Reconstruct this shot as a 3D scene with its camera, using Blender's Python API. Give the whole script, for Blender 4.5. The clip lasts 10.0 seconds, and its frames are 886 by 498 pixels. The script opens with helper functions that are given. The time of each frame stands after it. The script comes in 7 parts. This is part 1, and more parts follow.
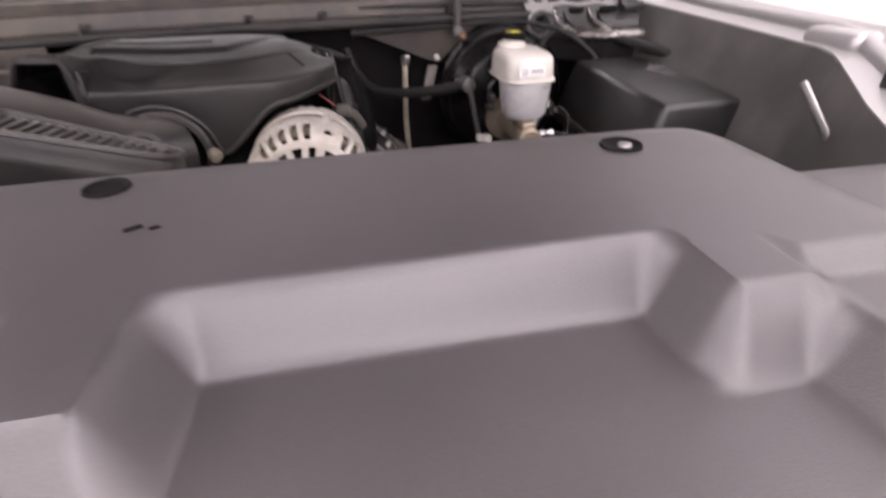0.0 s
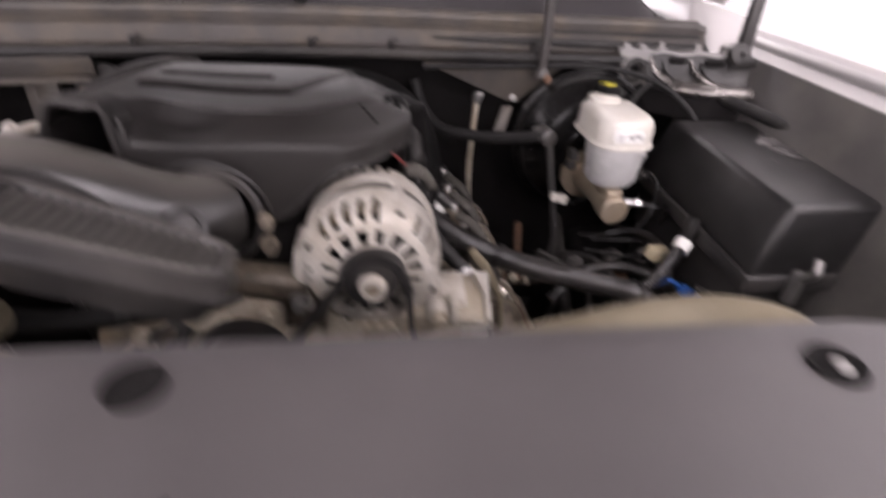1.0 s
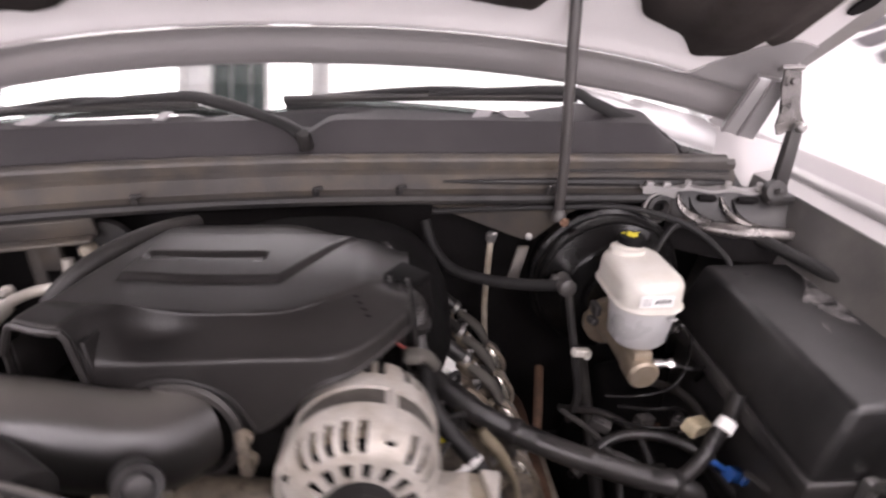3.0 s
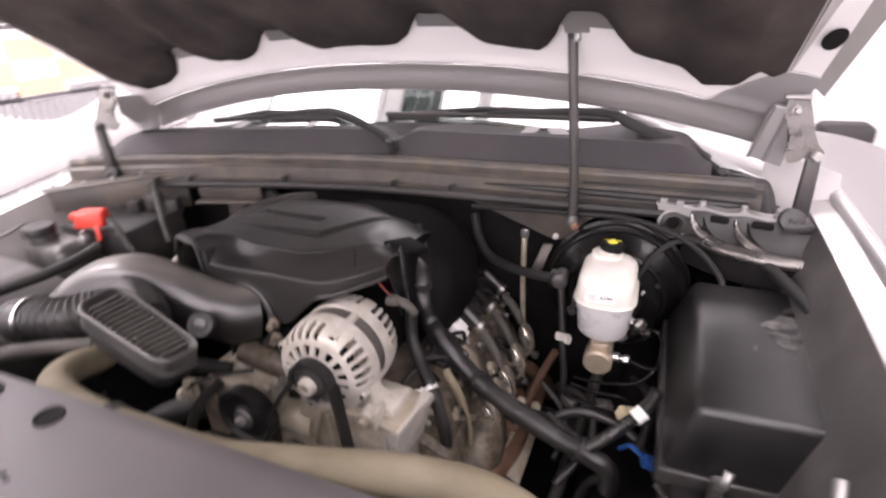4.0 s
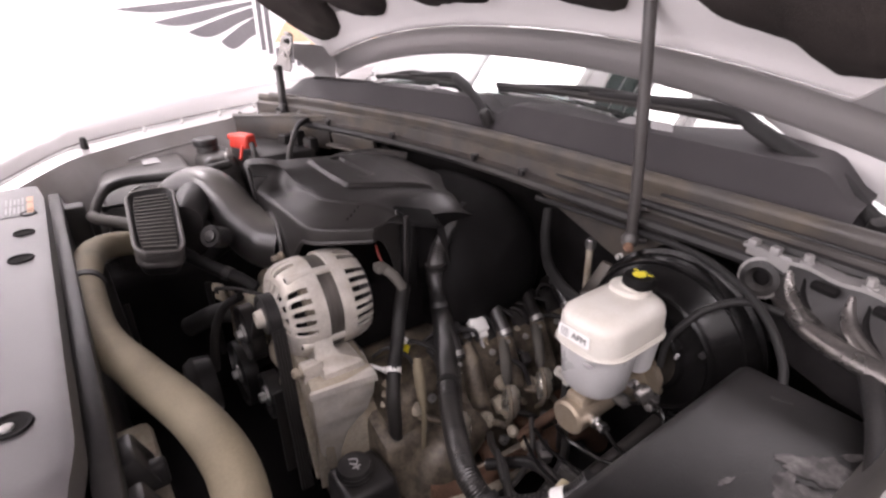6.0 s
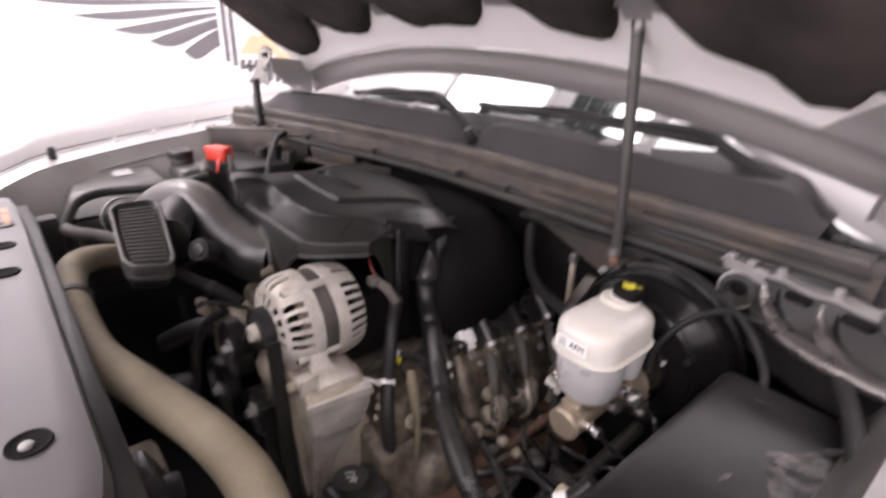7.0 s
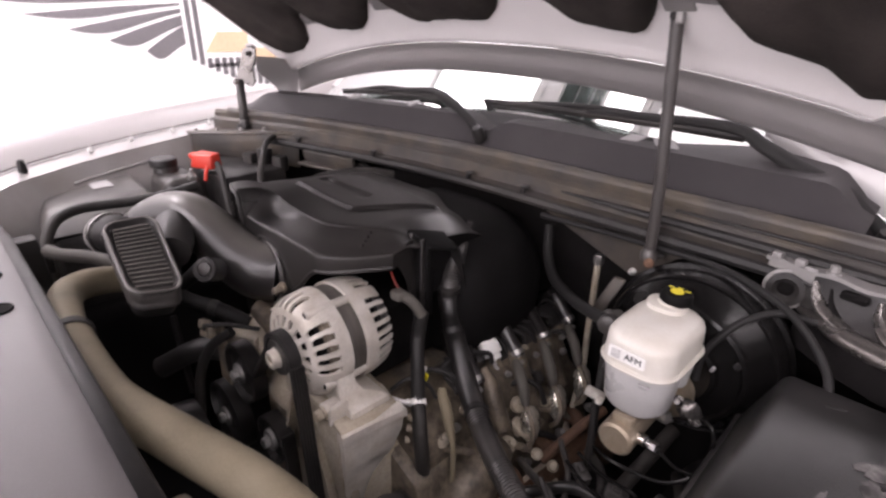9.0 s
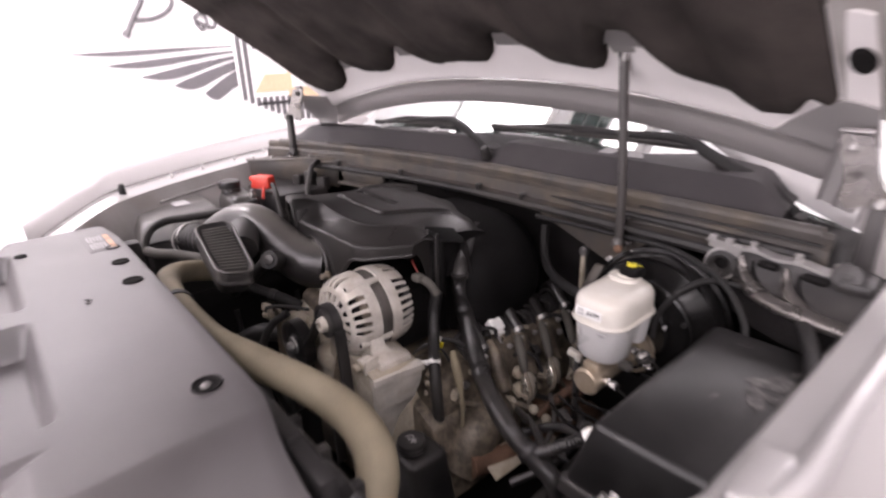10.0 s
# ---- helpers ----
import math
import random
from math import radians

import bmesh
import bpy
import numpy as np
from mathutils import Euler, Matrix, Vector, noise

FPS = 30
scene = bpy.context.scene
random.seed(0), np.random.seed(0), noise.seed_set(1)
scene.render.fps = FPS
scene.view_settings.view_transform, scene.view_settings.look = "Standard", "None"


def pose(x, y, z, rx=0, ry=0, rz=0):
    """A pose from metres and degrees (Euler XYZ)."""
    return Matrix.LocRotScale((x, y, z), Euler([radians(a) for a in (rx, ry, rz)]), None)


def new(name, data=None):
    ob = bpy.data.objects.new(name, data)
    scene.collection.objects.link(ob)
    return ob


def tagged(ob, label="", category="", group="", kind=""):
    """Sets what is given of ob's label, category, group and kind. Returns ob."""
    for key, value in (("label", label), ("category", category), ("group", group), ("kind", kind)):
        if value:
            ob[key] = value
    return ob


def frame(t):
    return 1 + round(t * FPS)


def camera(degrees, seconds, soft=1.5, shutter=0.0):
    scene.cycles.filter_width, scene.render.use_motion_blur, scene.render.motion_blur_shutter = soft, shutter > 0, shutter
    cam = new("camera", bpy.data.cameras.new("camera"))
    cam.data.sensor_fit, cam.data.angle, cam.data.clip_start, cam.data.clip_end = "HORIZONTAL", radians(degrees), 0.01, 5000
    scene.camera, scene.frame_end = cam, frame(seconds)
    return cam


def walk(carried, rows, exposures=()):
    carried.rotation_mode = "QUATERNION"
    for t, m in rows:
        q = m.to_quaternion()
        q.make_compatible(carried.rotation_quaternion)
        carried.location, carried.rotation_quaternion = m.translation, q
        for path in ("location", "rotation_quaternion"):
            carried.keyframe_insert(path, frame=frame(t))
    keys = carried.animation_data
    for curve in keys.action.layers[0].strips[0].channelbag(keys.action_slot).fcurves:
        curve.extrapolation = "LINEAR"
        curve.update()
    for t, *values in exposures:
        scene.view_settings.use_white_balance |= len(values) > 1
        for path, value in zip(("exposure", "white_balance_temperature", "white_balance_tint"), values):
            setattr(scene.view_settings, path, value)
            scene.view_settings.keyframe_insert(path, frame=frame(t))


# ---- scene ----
# An open engine bay of a pickup truck in a white studio. x runs to the driver's side, y to the windscreen, z up.
cam = camera(80.9, 10.0, soft=2.4, shutter=0.9)
PATH = [
    (0, 0.1512, -0.3626, 1.2626, 59.41, 1.17, -12.06),
    (0.5, 0.1732, -0.3135, 1.2689, 55.52, 1.12, -12.92),
    (1, 0.1116, -0.1962, 1.3187, 58.31, -3.06, -6.81),
    (1.2, 0.0560, -0.1711, 1.3566, 54.42, 1.13, -10.84),
    (1.5, -0.0207, -0.1310, 1.3585, 62.45, -5.90, -13.80),
    (2, -0.1065, 0.0127, 1.4000, 64.62, -2.12, -17.61),
    (2.2, -0.1076, 0.0131, 1.3968, 66.04, -1.34, -17.92),
    (3.3, 0.3009, -0.1136, 1.4678, 64.52, 3.06, 5.71),
    (3.5, 0.3841, -0.1452, 1.4954, 65.22, 6.26, 11.97),
    (4, 0.5435, -0.2341, 1.4921, 65.19, 2.34, 21.84),
    (4.5, 0.6883, -0.0882, 1.4832, 64.70, 2.62, 33.91),
    (5, 0.7839, 0.0846, 1.4455, 66.22, -0.85, 46.73),
    (5.5, 0.8196, 0.1107, 1.4460, 65.38, 0.56, 51.84),
    (5.7, 0.8243, 0.0965, 1.4394, 64.94, 0.09, 53.65),
    (6.8, 0.8043, 0.0431, 1.4176, 64.83, -0.05, 51.58),
    (7, 0.8007, 0.0196, 1.4346, 66.56, -1.90, 49.28),
    (7.5, 0.7802, -0.0600, 1.4379, 69.95, -4.16, 46.45),
    (8, 0.7638, -0.0823, 1.4442, 70.00, -2.58, 43.95),
    (8.5, 0.7207, -0.0478, 1.4422, 68.53, 0.19, 44.70),
    (9, 0.7004, -0.0107, 1.4347, 66.00, -1.09, 45.23),
    (9.5, 0.7721, -0.0365, 1.4556, 66.42, 0.09, 48.79),
    (10, 0.8909, -0.1309, 1.4574, 69.04, 1.21, 48.47),
]
TINT = 24
# x, y, length, width, power of each ceiling light
# unseen, placed to suit the bay; 1.10, 1.6 stands in for pale ceiling
LAMPS = [(-1.3, -1.25, 1.5, 0.6, 34), (1.3, -1.25, 1.5, 0.6, 30), (-1.2, -3.3, 1.5, 0.6, 14), (1.2, -3.3, 1.5, 0.6, 72), (-1.78, 1.6, 1.3, 1.0, 24), (-0.43, 1.6, 0.24, 1.0, 4),
         (1.10, 1.6, 2.6, 1.0, 15), (-1.7, 0.0, 1.5, 0.6, 66), (1.7, 0.0, 1.5, 0.6, 24), (-0.8, 3.4, 1.5, 0.6, 40), (0.8, 3.4, 1.5, 0.6, 40)]
WINDOW = 168

walk(cam, [(t, pose(x, y, z, rx, ry, rz)) for t, x, y, z, rx, ry, rz in PATH],
     exposures=[(t, e, 6500, TINT) for t, e in ((0.0, -0.08), (0.8, -0.08), (2.0, -0.06), (3.4, 0.10), (4.2, 0.24), (5.2, 0.0), (7.0, -0.16), (8.5, -0.30), (10.0, -0.22))])

# ---- light: white room with ceiling panels, faint even sky beyond ----
world = bpy.data.worlds.new("world")
scene.world = world
world.use_nodes = True
world.node_tree.nodes["Background"].inputs[0].default_value = (0.9, 0.92, 1.0, 1)
world.node_tree.nodes["Background"].inputs[1].default_value = 0.08


def ceiling_lamp(x, y, sx, sy, power):
    data = bpy.data.lights.new("ceiling_lamp", "AREA")
    data.shape, data.size, data.size_y, data.energy = "RECTANGLE", sx, sy, power
    data.color = (1.0, 0.98, 0.96)
    ob = new("ceiling_lamp", data)
    ob.location = (x, y, 2.93)
    return ob


for lx, ly, long, wide, power in LAMPS:
    ceiling_lamp(lx, ly, long, wide, power)
# front light added to brighten bay and hood, set in an unseen window
sky_light = bpy.data.lights.new("window_light", "AREA")
sky_light.shape, sky_light.size, sky_light.size_y, sky_light.energy = "RECTANGLE", 3.6, 1.7, WINDOW
sky_light.color = (1.0, 0.985, 0.97)
window_light = new("window_light", sky_light)
window_light.matrix_world = pose(0, -4.02, 1.55, 90, 0, 0)


# ---- materials ----
def material(name, colour, rough=0.5, metal=0.0, vary=0.25, fine=180.0, coarse=9.0, bump=0.15, dust=None, dust_amount=0.0,
             dust_scale=6.0, spec=0.5, stretch=(1, 1, 1), coat=0.0, top_light=0.0):
    m = bpy.data.materials.new(name)
    m.use_nodes = True
    nt = m.node_tree
    n, l = nt.nodes, nt.links
    b = n["Principled BSDF"]
    b.inputs["Roughness"].default_value = rough
    b.inputs["Metallic"].default_value = metal
    b.inputs["Specular IOR Level"].default_value = spec
    b.inputs["Coat Weight"].default_value = coat
    co = n.new("ShaderNodeTexCoord")
    mp = n.new("ShaderNodeMapping")
    mp.inputs["Scale"].default_value = stretch
    l.new(co.outputs["Object"], mp.inputs["Vector"])

    def noise_tex(scale, detail):
        t = n.new("ShaderNodeTexNoise")
        t.inputs["Scale"].default_value = scale
        t.inputs["Detail"].default_value = detail
        l.new(mp.outputs["Vector"], t.inputs["Vector"])
        return t

    big, small = noise_tex(coarse, 5), noise_tex(fine, 3)
    ramp = n.new("ShaderNodeMapRange")
    ramp.inputs["From Min"].default_value, ramp.inputs["From Max"].default_value = 0.3, 0.7
    ramp.inputs["To Min"].default_value, ramp.inputs["To Max"].default_value = 1 - vary, 1 + vary
    l.new(big.outputs["Fac"], ramp.inputs["Value"])
    grain = n.new("ShaderNodeMapRange")
    grain.inputs["From Min"].default_value, grain.inputs["From Max"].default_value = 0.3, 0.7
    grain.inputs["To Min"].default_value, grain.inputs["To Max"].default_value = 1 - vary * 0.5, 1 + vary * 0.5
    l.new(small.outputs["Fac"], grain.inputs["Value"])
    mul = n.new("ShaderNodeMath")
    mul.operation = "MULTIPLY"
    l.new(ramp.outputs[0], mul.inputs[0])
    l.new(grain.outputs[0], mul.inputs[1])
    hsv = n.new("ShaderNodeHueSaturation")
    hsv.inputs["Color"].default_value = (*colour, 1)
    l.new(mul.outputs[0], hsv.inputs["Value"])
    out = hsv.outputs["Color"]
    if dust:
        patch = noise_tex(dust_scale, 8)
        pr = n.new("ShaderNodeMapRange")
        pr.inputs["From Min"].default_value, pr.inputs["From Max"].default_value = 0.42, 0.68
        pr.inputs["To Max"].default_value = dust_amount
        l.new(patch.outputs["Fac"], pr.inputs["Value"])
        film = pr.outputs[0]
        if top_light:  # dust colour on what faces up, painting in the top's light
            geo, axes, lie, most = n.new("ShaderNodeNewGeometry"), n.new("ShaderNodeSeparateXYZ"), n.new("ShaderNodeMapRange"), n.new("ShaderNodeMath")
            lie.inputs["From Min"].default_value, lie.inputs["From Max"].default_value, lie.inputs["To Max"].default_value = 0.60, 1.0, top_light
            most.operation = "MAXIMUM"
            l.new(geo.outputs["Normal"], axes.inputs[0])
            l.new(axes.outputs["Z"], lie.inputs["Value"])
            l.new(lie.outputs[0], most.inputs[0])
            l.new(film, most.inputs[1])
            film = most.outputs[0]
        mix = n.new("ShaderNodeMix")
        mix.data_type = "RGBA"
        l.new(film, mix.inputs["Factor"])
        l.new(out, mix.inputs["A"])
        mix.inputs["B"].default_value = (*dust, 1)
        out = mix.outputs["Result"]
    l.new(out, b.inputs["Base Color"])
    rr = n.new("ShaderNodeMapRange")
    rr.inputs["To Min"].default_value, rr.inputs["To Max"].default_value = max(0.03, rough - 0.12), min(1, rough + 0.12)
    l.new(big.outputs["Fac"], rr.inputs["Value"])
    l.new(rr.outputs[0], b.inputs["Roughness"])
    if bump:
        bp = n.new("ShaderNodeBump")
        bp.inputs["Strength"].default_value, bp.inputs["Distance"].default_value = bump, 0.002
        l.new(small.outputs["Fac"], bp.inputs["Height"])
        l.new(bp.outputs["Normal"], b.inputs["Normal"])
    return m


M_COVER = material("grained_grey_plastic", (0.066, 0.060, 0.062), 0.42, vary=0.15, fine=700, coarse=5, bump=0.10, dust=(0.13, 0.119, 0.116), dust_amount=0.3, dust_scale=4, spec=0.75)
M_BLACK = material("black_plastic", (0.022, 0.0205, 0.0205), 0.42, vary=0.2, fine=500, coarse=7, bump=0.12, dust=(0.08, 0.073, 0.067), dust_amount=0.45, dust_scale=9, spec=0.4)
M_GLOSS = material("smooth_black_plastic", (0.014, 0.0127, 0.0124), 0.39, vary=0.2, fine=300, coarse=6, bump=0.05, dust=(0.042, 0.038, 0.035), dust_amount=0.35, dust_scale=5, spec=0.38)
M_LID = material("dusty_black_lid", (0.007, 0.0065, 0.0065), 0.40, vary=0.3, fine=600, coarse=14, bump=0.18, dust=(0.040, 0.037, 0.037), dust_amount=0.5, dust_scale=11, spec=0.60)
M_SCUFF = material("dusty_scuff", (0.105, 0.098, 0.096), 0.65, vary=0.45, fine=300, coarse=70, bump=0.1, dust=(0.022, 0.020, 0.020), dust_amount=0.9, dust_scale=55, spec=0.35)
M_WIPER = material("matt_black_arm", (0.011, 0.0102, 0.0102), 0.7, vary=0.15, fine=400, coarse=9, bump=0.06, spec=0.35)
M_RUBBER = material("black_rubber", (0.016, 0.015, 0.015), 0.55, vary=0.3, fine=250, coarse=12, bump=0.2, dust=(0.07, 0.062, 0.054), dust_amount=0.4, spec=0.4)
M_LOOM = material("glossy_black_conduit", (0.013, 0.012, 0.012), 0.36, vary=0.3, fine=250, coarse=20, bump=0.15, dust=(0.06, 0.054, 0.049), dust_amount=0.45, dust_scale=22, spec=0.7)
M_HOSE_GREY = material("dusty_black_hose", (0.060, 0.055, 0.049), 0.7, vary=0.2, fine=350, coarse=14, bump=0.2, dust=(0.12, 0.11, 0.095), dust_amount=0.5)
M_HOSE = material("dusty_olive_hose", (0.168, 0.140, 0.092), 0.75, vary=0.14, fine=350, coarse=14, bump=0.25, dust=(0.25, 0.215, 0.150), dust_amount=0.7, dust_scale=11)
M_ALU = material("cast_aluminium", (0.53, 0.50, 0.455), 0.5, metal=0.25, vary=0.2, fine=420, coarse=25, bump=0.4, dust=(0.34, 0.29, 0.22), dust_amount=0.55, dust_scale=32)
M_ALU_DIRTY = material("soiled_aluminium", (0.42, 0.375, 0.305), 0.6, metal=0.2, vary=0.3, fine=260, coarse=20, bump=0.4, dust=(0.25, 0.20, 0.135), dust_amount=0.7, dust_scale=18)
M_STEEL = material("steel", (0.33, 0.32, 0.31), 0.42, metal=0.8, vary=0.2, fine=300, coarse=30, bump=0.1)
M_STEEL_RIDGE = material("worn_pressed_steel", (0.15, 0.14, 0.134), 0.28, metal=0.75, vary=0.3, fine=300, coarse=22, bump=0.1, dust=(0.12, 0.105, 0.09), dust_amount=0.4, dust_scale=20)
M_STEEL_DULL = material("dull_pressed_steel", (0.15, 0.142, 0.138), 0.27, metal=0.85, vary=0.25, fine=300, coarse=18, bump=0.1, dust=(0.14, 0.125, 0.11), dust_amount=0.6, dust_scale=16)
M_BRIGHT = material("bright_metal", (0.72, 0.71, 0.70), 0.22, metal=1.0, vary=0.08, fine=300, coarse=20, bump=0.03)
M_SHIELD = material("oily_bright_steel", (0.66, 0.62, 0.55), 0.27, metal=0.75, vary=0.3, fine=260, coarse=30, bump=0.2, dust=(0.30, 0.25, 0.18), dust_amount=0.5, dust_scale=28)
M_GREASE = material("oily_brown_casting", (0.085, 0.070, 0.054), 0.45, metal=0.2, vary=0.45, fine=220, coarse=40, bump=0.3, dust=(0.24, 0.195, 0.14), dust_amount=0.55, dust_scale=60)
M_IRON = material("greasy_iron", (0.165, 0.140, 0.112), 0.6, metal=0.25, vary=0.4, fine=180, coarse=20, bump=0.5, dust=(0.30, 0.235, 0.155), dust_amount=0.7, dust_scale=16)
M_RUST = material("rusty_iron", (0.12, 0.065, 0.040), 0.8, vary=0.4, fine=240, coarse=22, bump=0.5)
M_LAMI = material("stator_laminations", (0.11, 0.10, 0.09), 0.55, metal=0.5, vary=0.25, fine=400, coarse=20, bump=0.3, stretch=(1, 8, 1))
M_PAINT = material("silver_body_paint", (0.38, 0.367, 0.362), 0.33, metal=0.35, vary=0.05, fine=1500, coarse=3, bump=0.02, coat=0.35)
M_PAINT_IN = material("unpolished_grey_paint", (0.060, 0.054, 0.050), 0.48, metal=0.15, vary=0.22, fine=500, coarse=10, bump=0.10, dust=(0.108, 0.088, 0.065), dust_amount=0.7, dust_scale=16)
M_INNER = material("dull_silver_paint", (0.27, 0.26, 0.255), 0.45, metal=0.2, vary=0.12, fine=600, coarse=6, bump=0.05, dust=(0.20, 0.18, 0.15), dust_amount=0.5, dust_scale=7)
# darker copy of the silver paint, shade put into its colour
M_SILVER_SHADED = material("shaded_silver_paint", (0.29, 0.275, 0.272), 0.40, metal=0.55, vary=0.05, fine=1500, coarse=3, bump=0.02)
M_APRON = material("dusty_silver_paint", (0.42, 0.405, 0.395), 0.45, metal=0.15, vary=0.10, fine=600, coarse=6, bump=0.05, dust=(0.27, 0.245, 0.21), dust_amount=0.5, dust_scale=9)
# paler copy of the same silver paint, light put into its colour
M_HOOD_LIT = material("lit_hood_paint", (0.80, 0.77, 0.76), 0.42, metal=0.1, vary=0.05, fine=600, coarse=5, bump=0.03)
M_LINER = material("felt_liner", (0.044, 0.037, 0.034), 0.95, vary=0.4, fine=700, coarse=10, bump=0.7, spec=0.1)
M_COWL = material("cowl_plastic", (0.027, 0.0237, 0.0255), 0.6, vary=0.10, fine=900, coarse=7, bump=0.2, dust=(0.052, 0.047, 0.047), dust_amount=0.4, spec=0.4)
M_WHITE = material("milky_plastic", (0.60, 0.575, 0.525), 0.35, vary=0.06, fine=300, coarse=12, bump=0.05, dust=(0.50, 0.455, 0.38), dust_amount=0.5, dust_scale=18)
M_WHITE_LOW = material("translucent_plastic", (0.50, 0.495, 0.49), 0.3, vary=0.06, fine=300, coarse=12, bump=0.04)
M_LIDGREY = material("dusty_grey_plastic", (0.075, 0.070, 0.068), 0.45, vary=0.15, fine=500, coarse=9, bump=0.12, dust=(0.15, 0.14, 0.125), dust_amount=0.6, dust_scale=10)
# thin real dust, plus a paler top that puts its light into the colour
M_TUBE = material("dusty_toplit_plastic", (0.018, 0.0165, 0.016), 0.34, vary=0.15, fine=300, coarse=6, bump=0.06, dust=(0.24, 0.222, 0.20), dust_amount=0.10, dust_scale=5, spec=0.75, top_light=0.45)
M_WORN = material("worn_black_plastic", (0.036, 0.033, 0.032), 0.38, vary=0.3, fine=300, coarse=14, bump=0.15, dust=(0.10, 0.094, 0.088), dust_amount=0.5, dust_scale=20)
M_STRUT = material("grey_strut_coating", (0.050, 0.045, 0.043), 0.4, vary=0.15, fine=400, coarse=12, bump=0.06)
M_PALE = material("off_white_plastic", (0.56, 0.54, 0.50), 0.45, vary=0.12, fine=300, coarse=30, bump=0.05, dust=(0.22, 0.18, 0.14), dust_amount=0.6, dust_scale=60)
M_LABEL = material("white_label", (0.82, 0.81, 0.79), 0.5, vary=0.03, bump=0.02)
M_INK = material("black_ink", (0.02, 0.02, 0.02), 0.6, vary=0.05, bump=0)
M_INK_GREY = material("grey_ink", (0.35, 0.34, 0.34), 0.6, vary=0.05, bump=0)
M_RED = material("red_plastic", (0.62, 0.045, 0.025), 0.42, vary=0.1, fine=300, bump=0.05)
M_RED_DARK = material("dull_red_cable", (0.16, 0.02, 0.014), 0.5, vary=0.1, bump=0.05)
M_ORANGE = material("orange_print", (0.50, 0.29, 0.19), 0.6, vary=0.1, bump=0)
M_YELLOW = material("yellow_print", (0.70, 0.60, 0.02), 0.5, vary=0.08, bump=0)
M_BLUE = material("blue_plastic", (0.02, 0.09, 0.32), 0.4, vary=0.1, bump=0.05)
M_TAN = material("tan_plastic", (0.52, 0.455, 0.31), 0.55, vary=0.2, fine=300, coarse=60, bump=0.1, dust=(0.25, 0.20, 0.13), dust_amount=0.5, dust_scale=70)
M_BRONZE = material("zinc_casting", (0.39, 0.325, 0.25), 0.45, metal=0.5, vary=0.2, fine=300, coarse=20, bump=0.2, dust=(0.25, 0.20, 0.14), dust_amount=0.6, dust_scale=40)
M_WALL = material("white_studio_wall", (0.86, 0.85, 0.85), 0.75, vary=0.02, fine=60, coarse=1.2, bump=0.04)
M_FRAME = material("dark_green_paint", (0.03, 0.05, 0.045), 0.4, vary=0.1, bump=0.02)
M_FLOOR = material("pale_grey_floor", (0.62, 0.61, 0.61), 0.35, vary=0.06, fine=80, coarse=1.5, bump=0.03)
M_DECAL = material("grey_wall_print", (0.15, 0.142, 0.148), 0.6, vary=0.12, fine=80, coarse=3, bump=0)
M_GOLD = material("gold_wall_print", (0.72, 0.52, 0.34), 0.6, vary=0.12, fine=60, coarse=3, bump=0)
M_BOOST = material("black_enamel", (0.007, 0.0065, 0.0065), 0.24, spec=0.3, vary=0.2, fine=300, coarse=10, bump=0.04)
M_SHROUD = material("satin_black_shroud", (0.005, 0.0046, 0.0046), 0.7, spec=0.12, vary=0.2, fine=400, coarse=8, bump=0.1)
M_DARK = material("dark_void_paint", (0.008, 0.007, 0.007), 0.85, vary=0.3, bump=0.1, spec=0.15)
M_TYRE = material("tyre_rubber", (0.02, 0.02, 0.02), 0.75, vary=0.2, bump=0.3)


def glass_material(name, tint, reflect):
    m = bpy.data.materials.new(name)
    m.use_nodes = True
    nt = m.node_tree
    n, l = nt.nodes, nt.links
    n.remove(n["Principled BSDF"])
    g, t, mix = n.new("ShaderNodeBsdfGlossy"), n.new("ShaderNodeBsdfTransparent"), n.new("ShaderNodeMixShader")
    g.inputs["Roughness"].default_value = 0.03
    t.inputs["Color"].default_value = (*tint, 1)
    mix.inputs[0].default_value = reflect
    l.new(t.outputs[0], mix.inputs[1])
    l.new(g.outputs[0], mix.inputs[2])
    l.new(mix.outputs[0], n["Material Output"].inputs["Surface"])
    return m


M_GLASS = glass_material("windscreen_glass", (0.80, 0.86, 0.84), 0.62)


# ---- geometry helpers ----
def thing(name, at, label, category, group="", kind=""):
    ob = new(name)
    ob.empty_display_size = 0.05
    ob.location = at
    return tagged(ob, label, category, group, kind)


def base_of(ob):
    p = Vector((0, 0, 0))
    while ob:
        p += ob.location
        ob = ob.parent
    return p


def part(name, bm, mat, parent=None, label="", smooth=True, angle=40):
    """Links a bmesh, given in world places, as one mesh object under its thing."""
    bmesh.ops.recalc_face_normals(bm, faces=bm.faces)
    if parent:
        off = base_of(parent)
        for v in bm.verts:
            v.co -= off
    me = bpy.data.meshes.new(name)
    if smooth:
        lim = radians(angle)
        for f in bm.faces:
            f.smooth = True
        for e in bm.edges:
            if len(e.link_faces) == 2 and e.calc_face_angle(0) > lim:
                e.smooth = False
    bm.to_mesh(me)
    bm.free()
    me.materials.append(mat)
    ob = new(name, me)
    ob.parent = parent
    if label:
        ob["label"] = label
    return ob


def solo(name, bm, mat, label, category, kind="", group=""):
    """A thing that is a single mesh."""
    return tagged(part(name, bm, mat), label, category, group, kind)


def join(*bms):
    out = bmesh.new()
    for b in bms:
        me = bpy.data.meshes.new("tmp")
        b.to_mesh(me)
        b.free()
        out.from_mesh(me)
        bpy.data.meshes.remove(me)
    return out


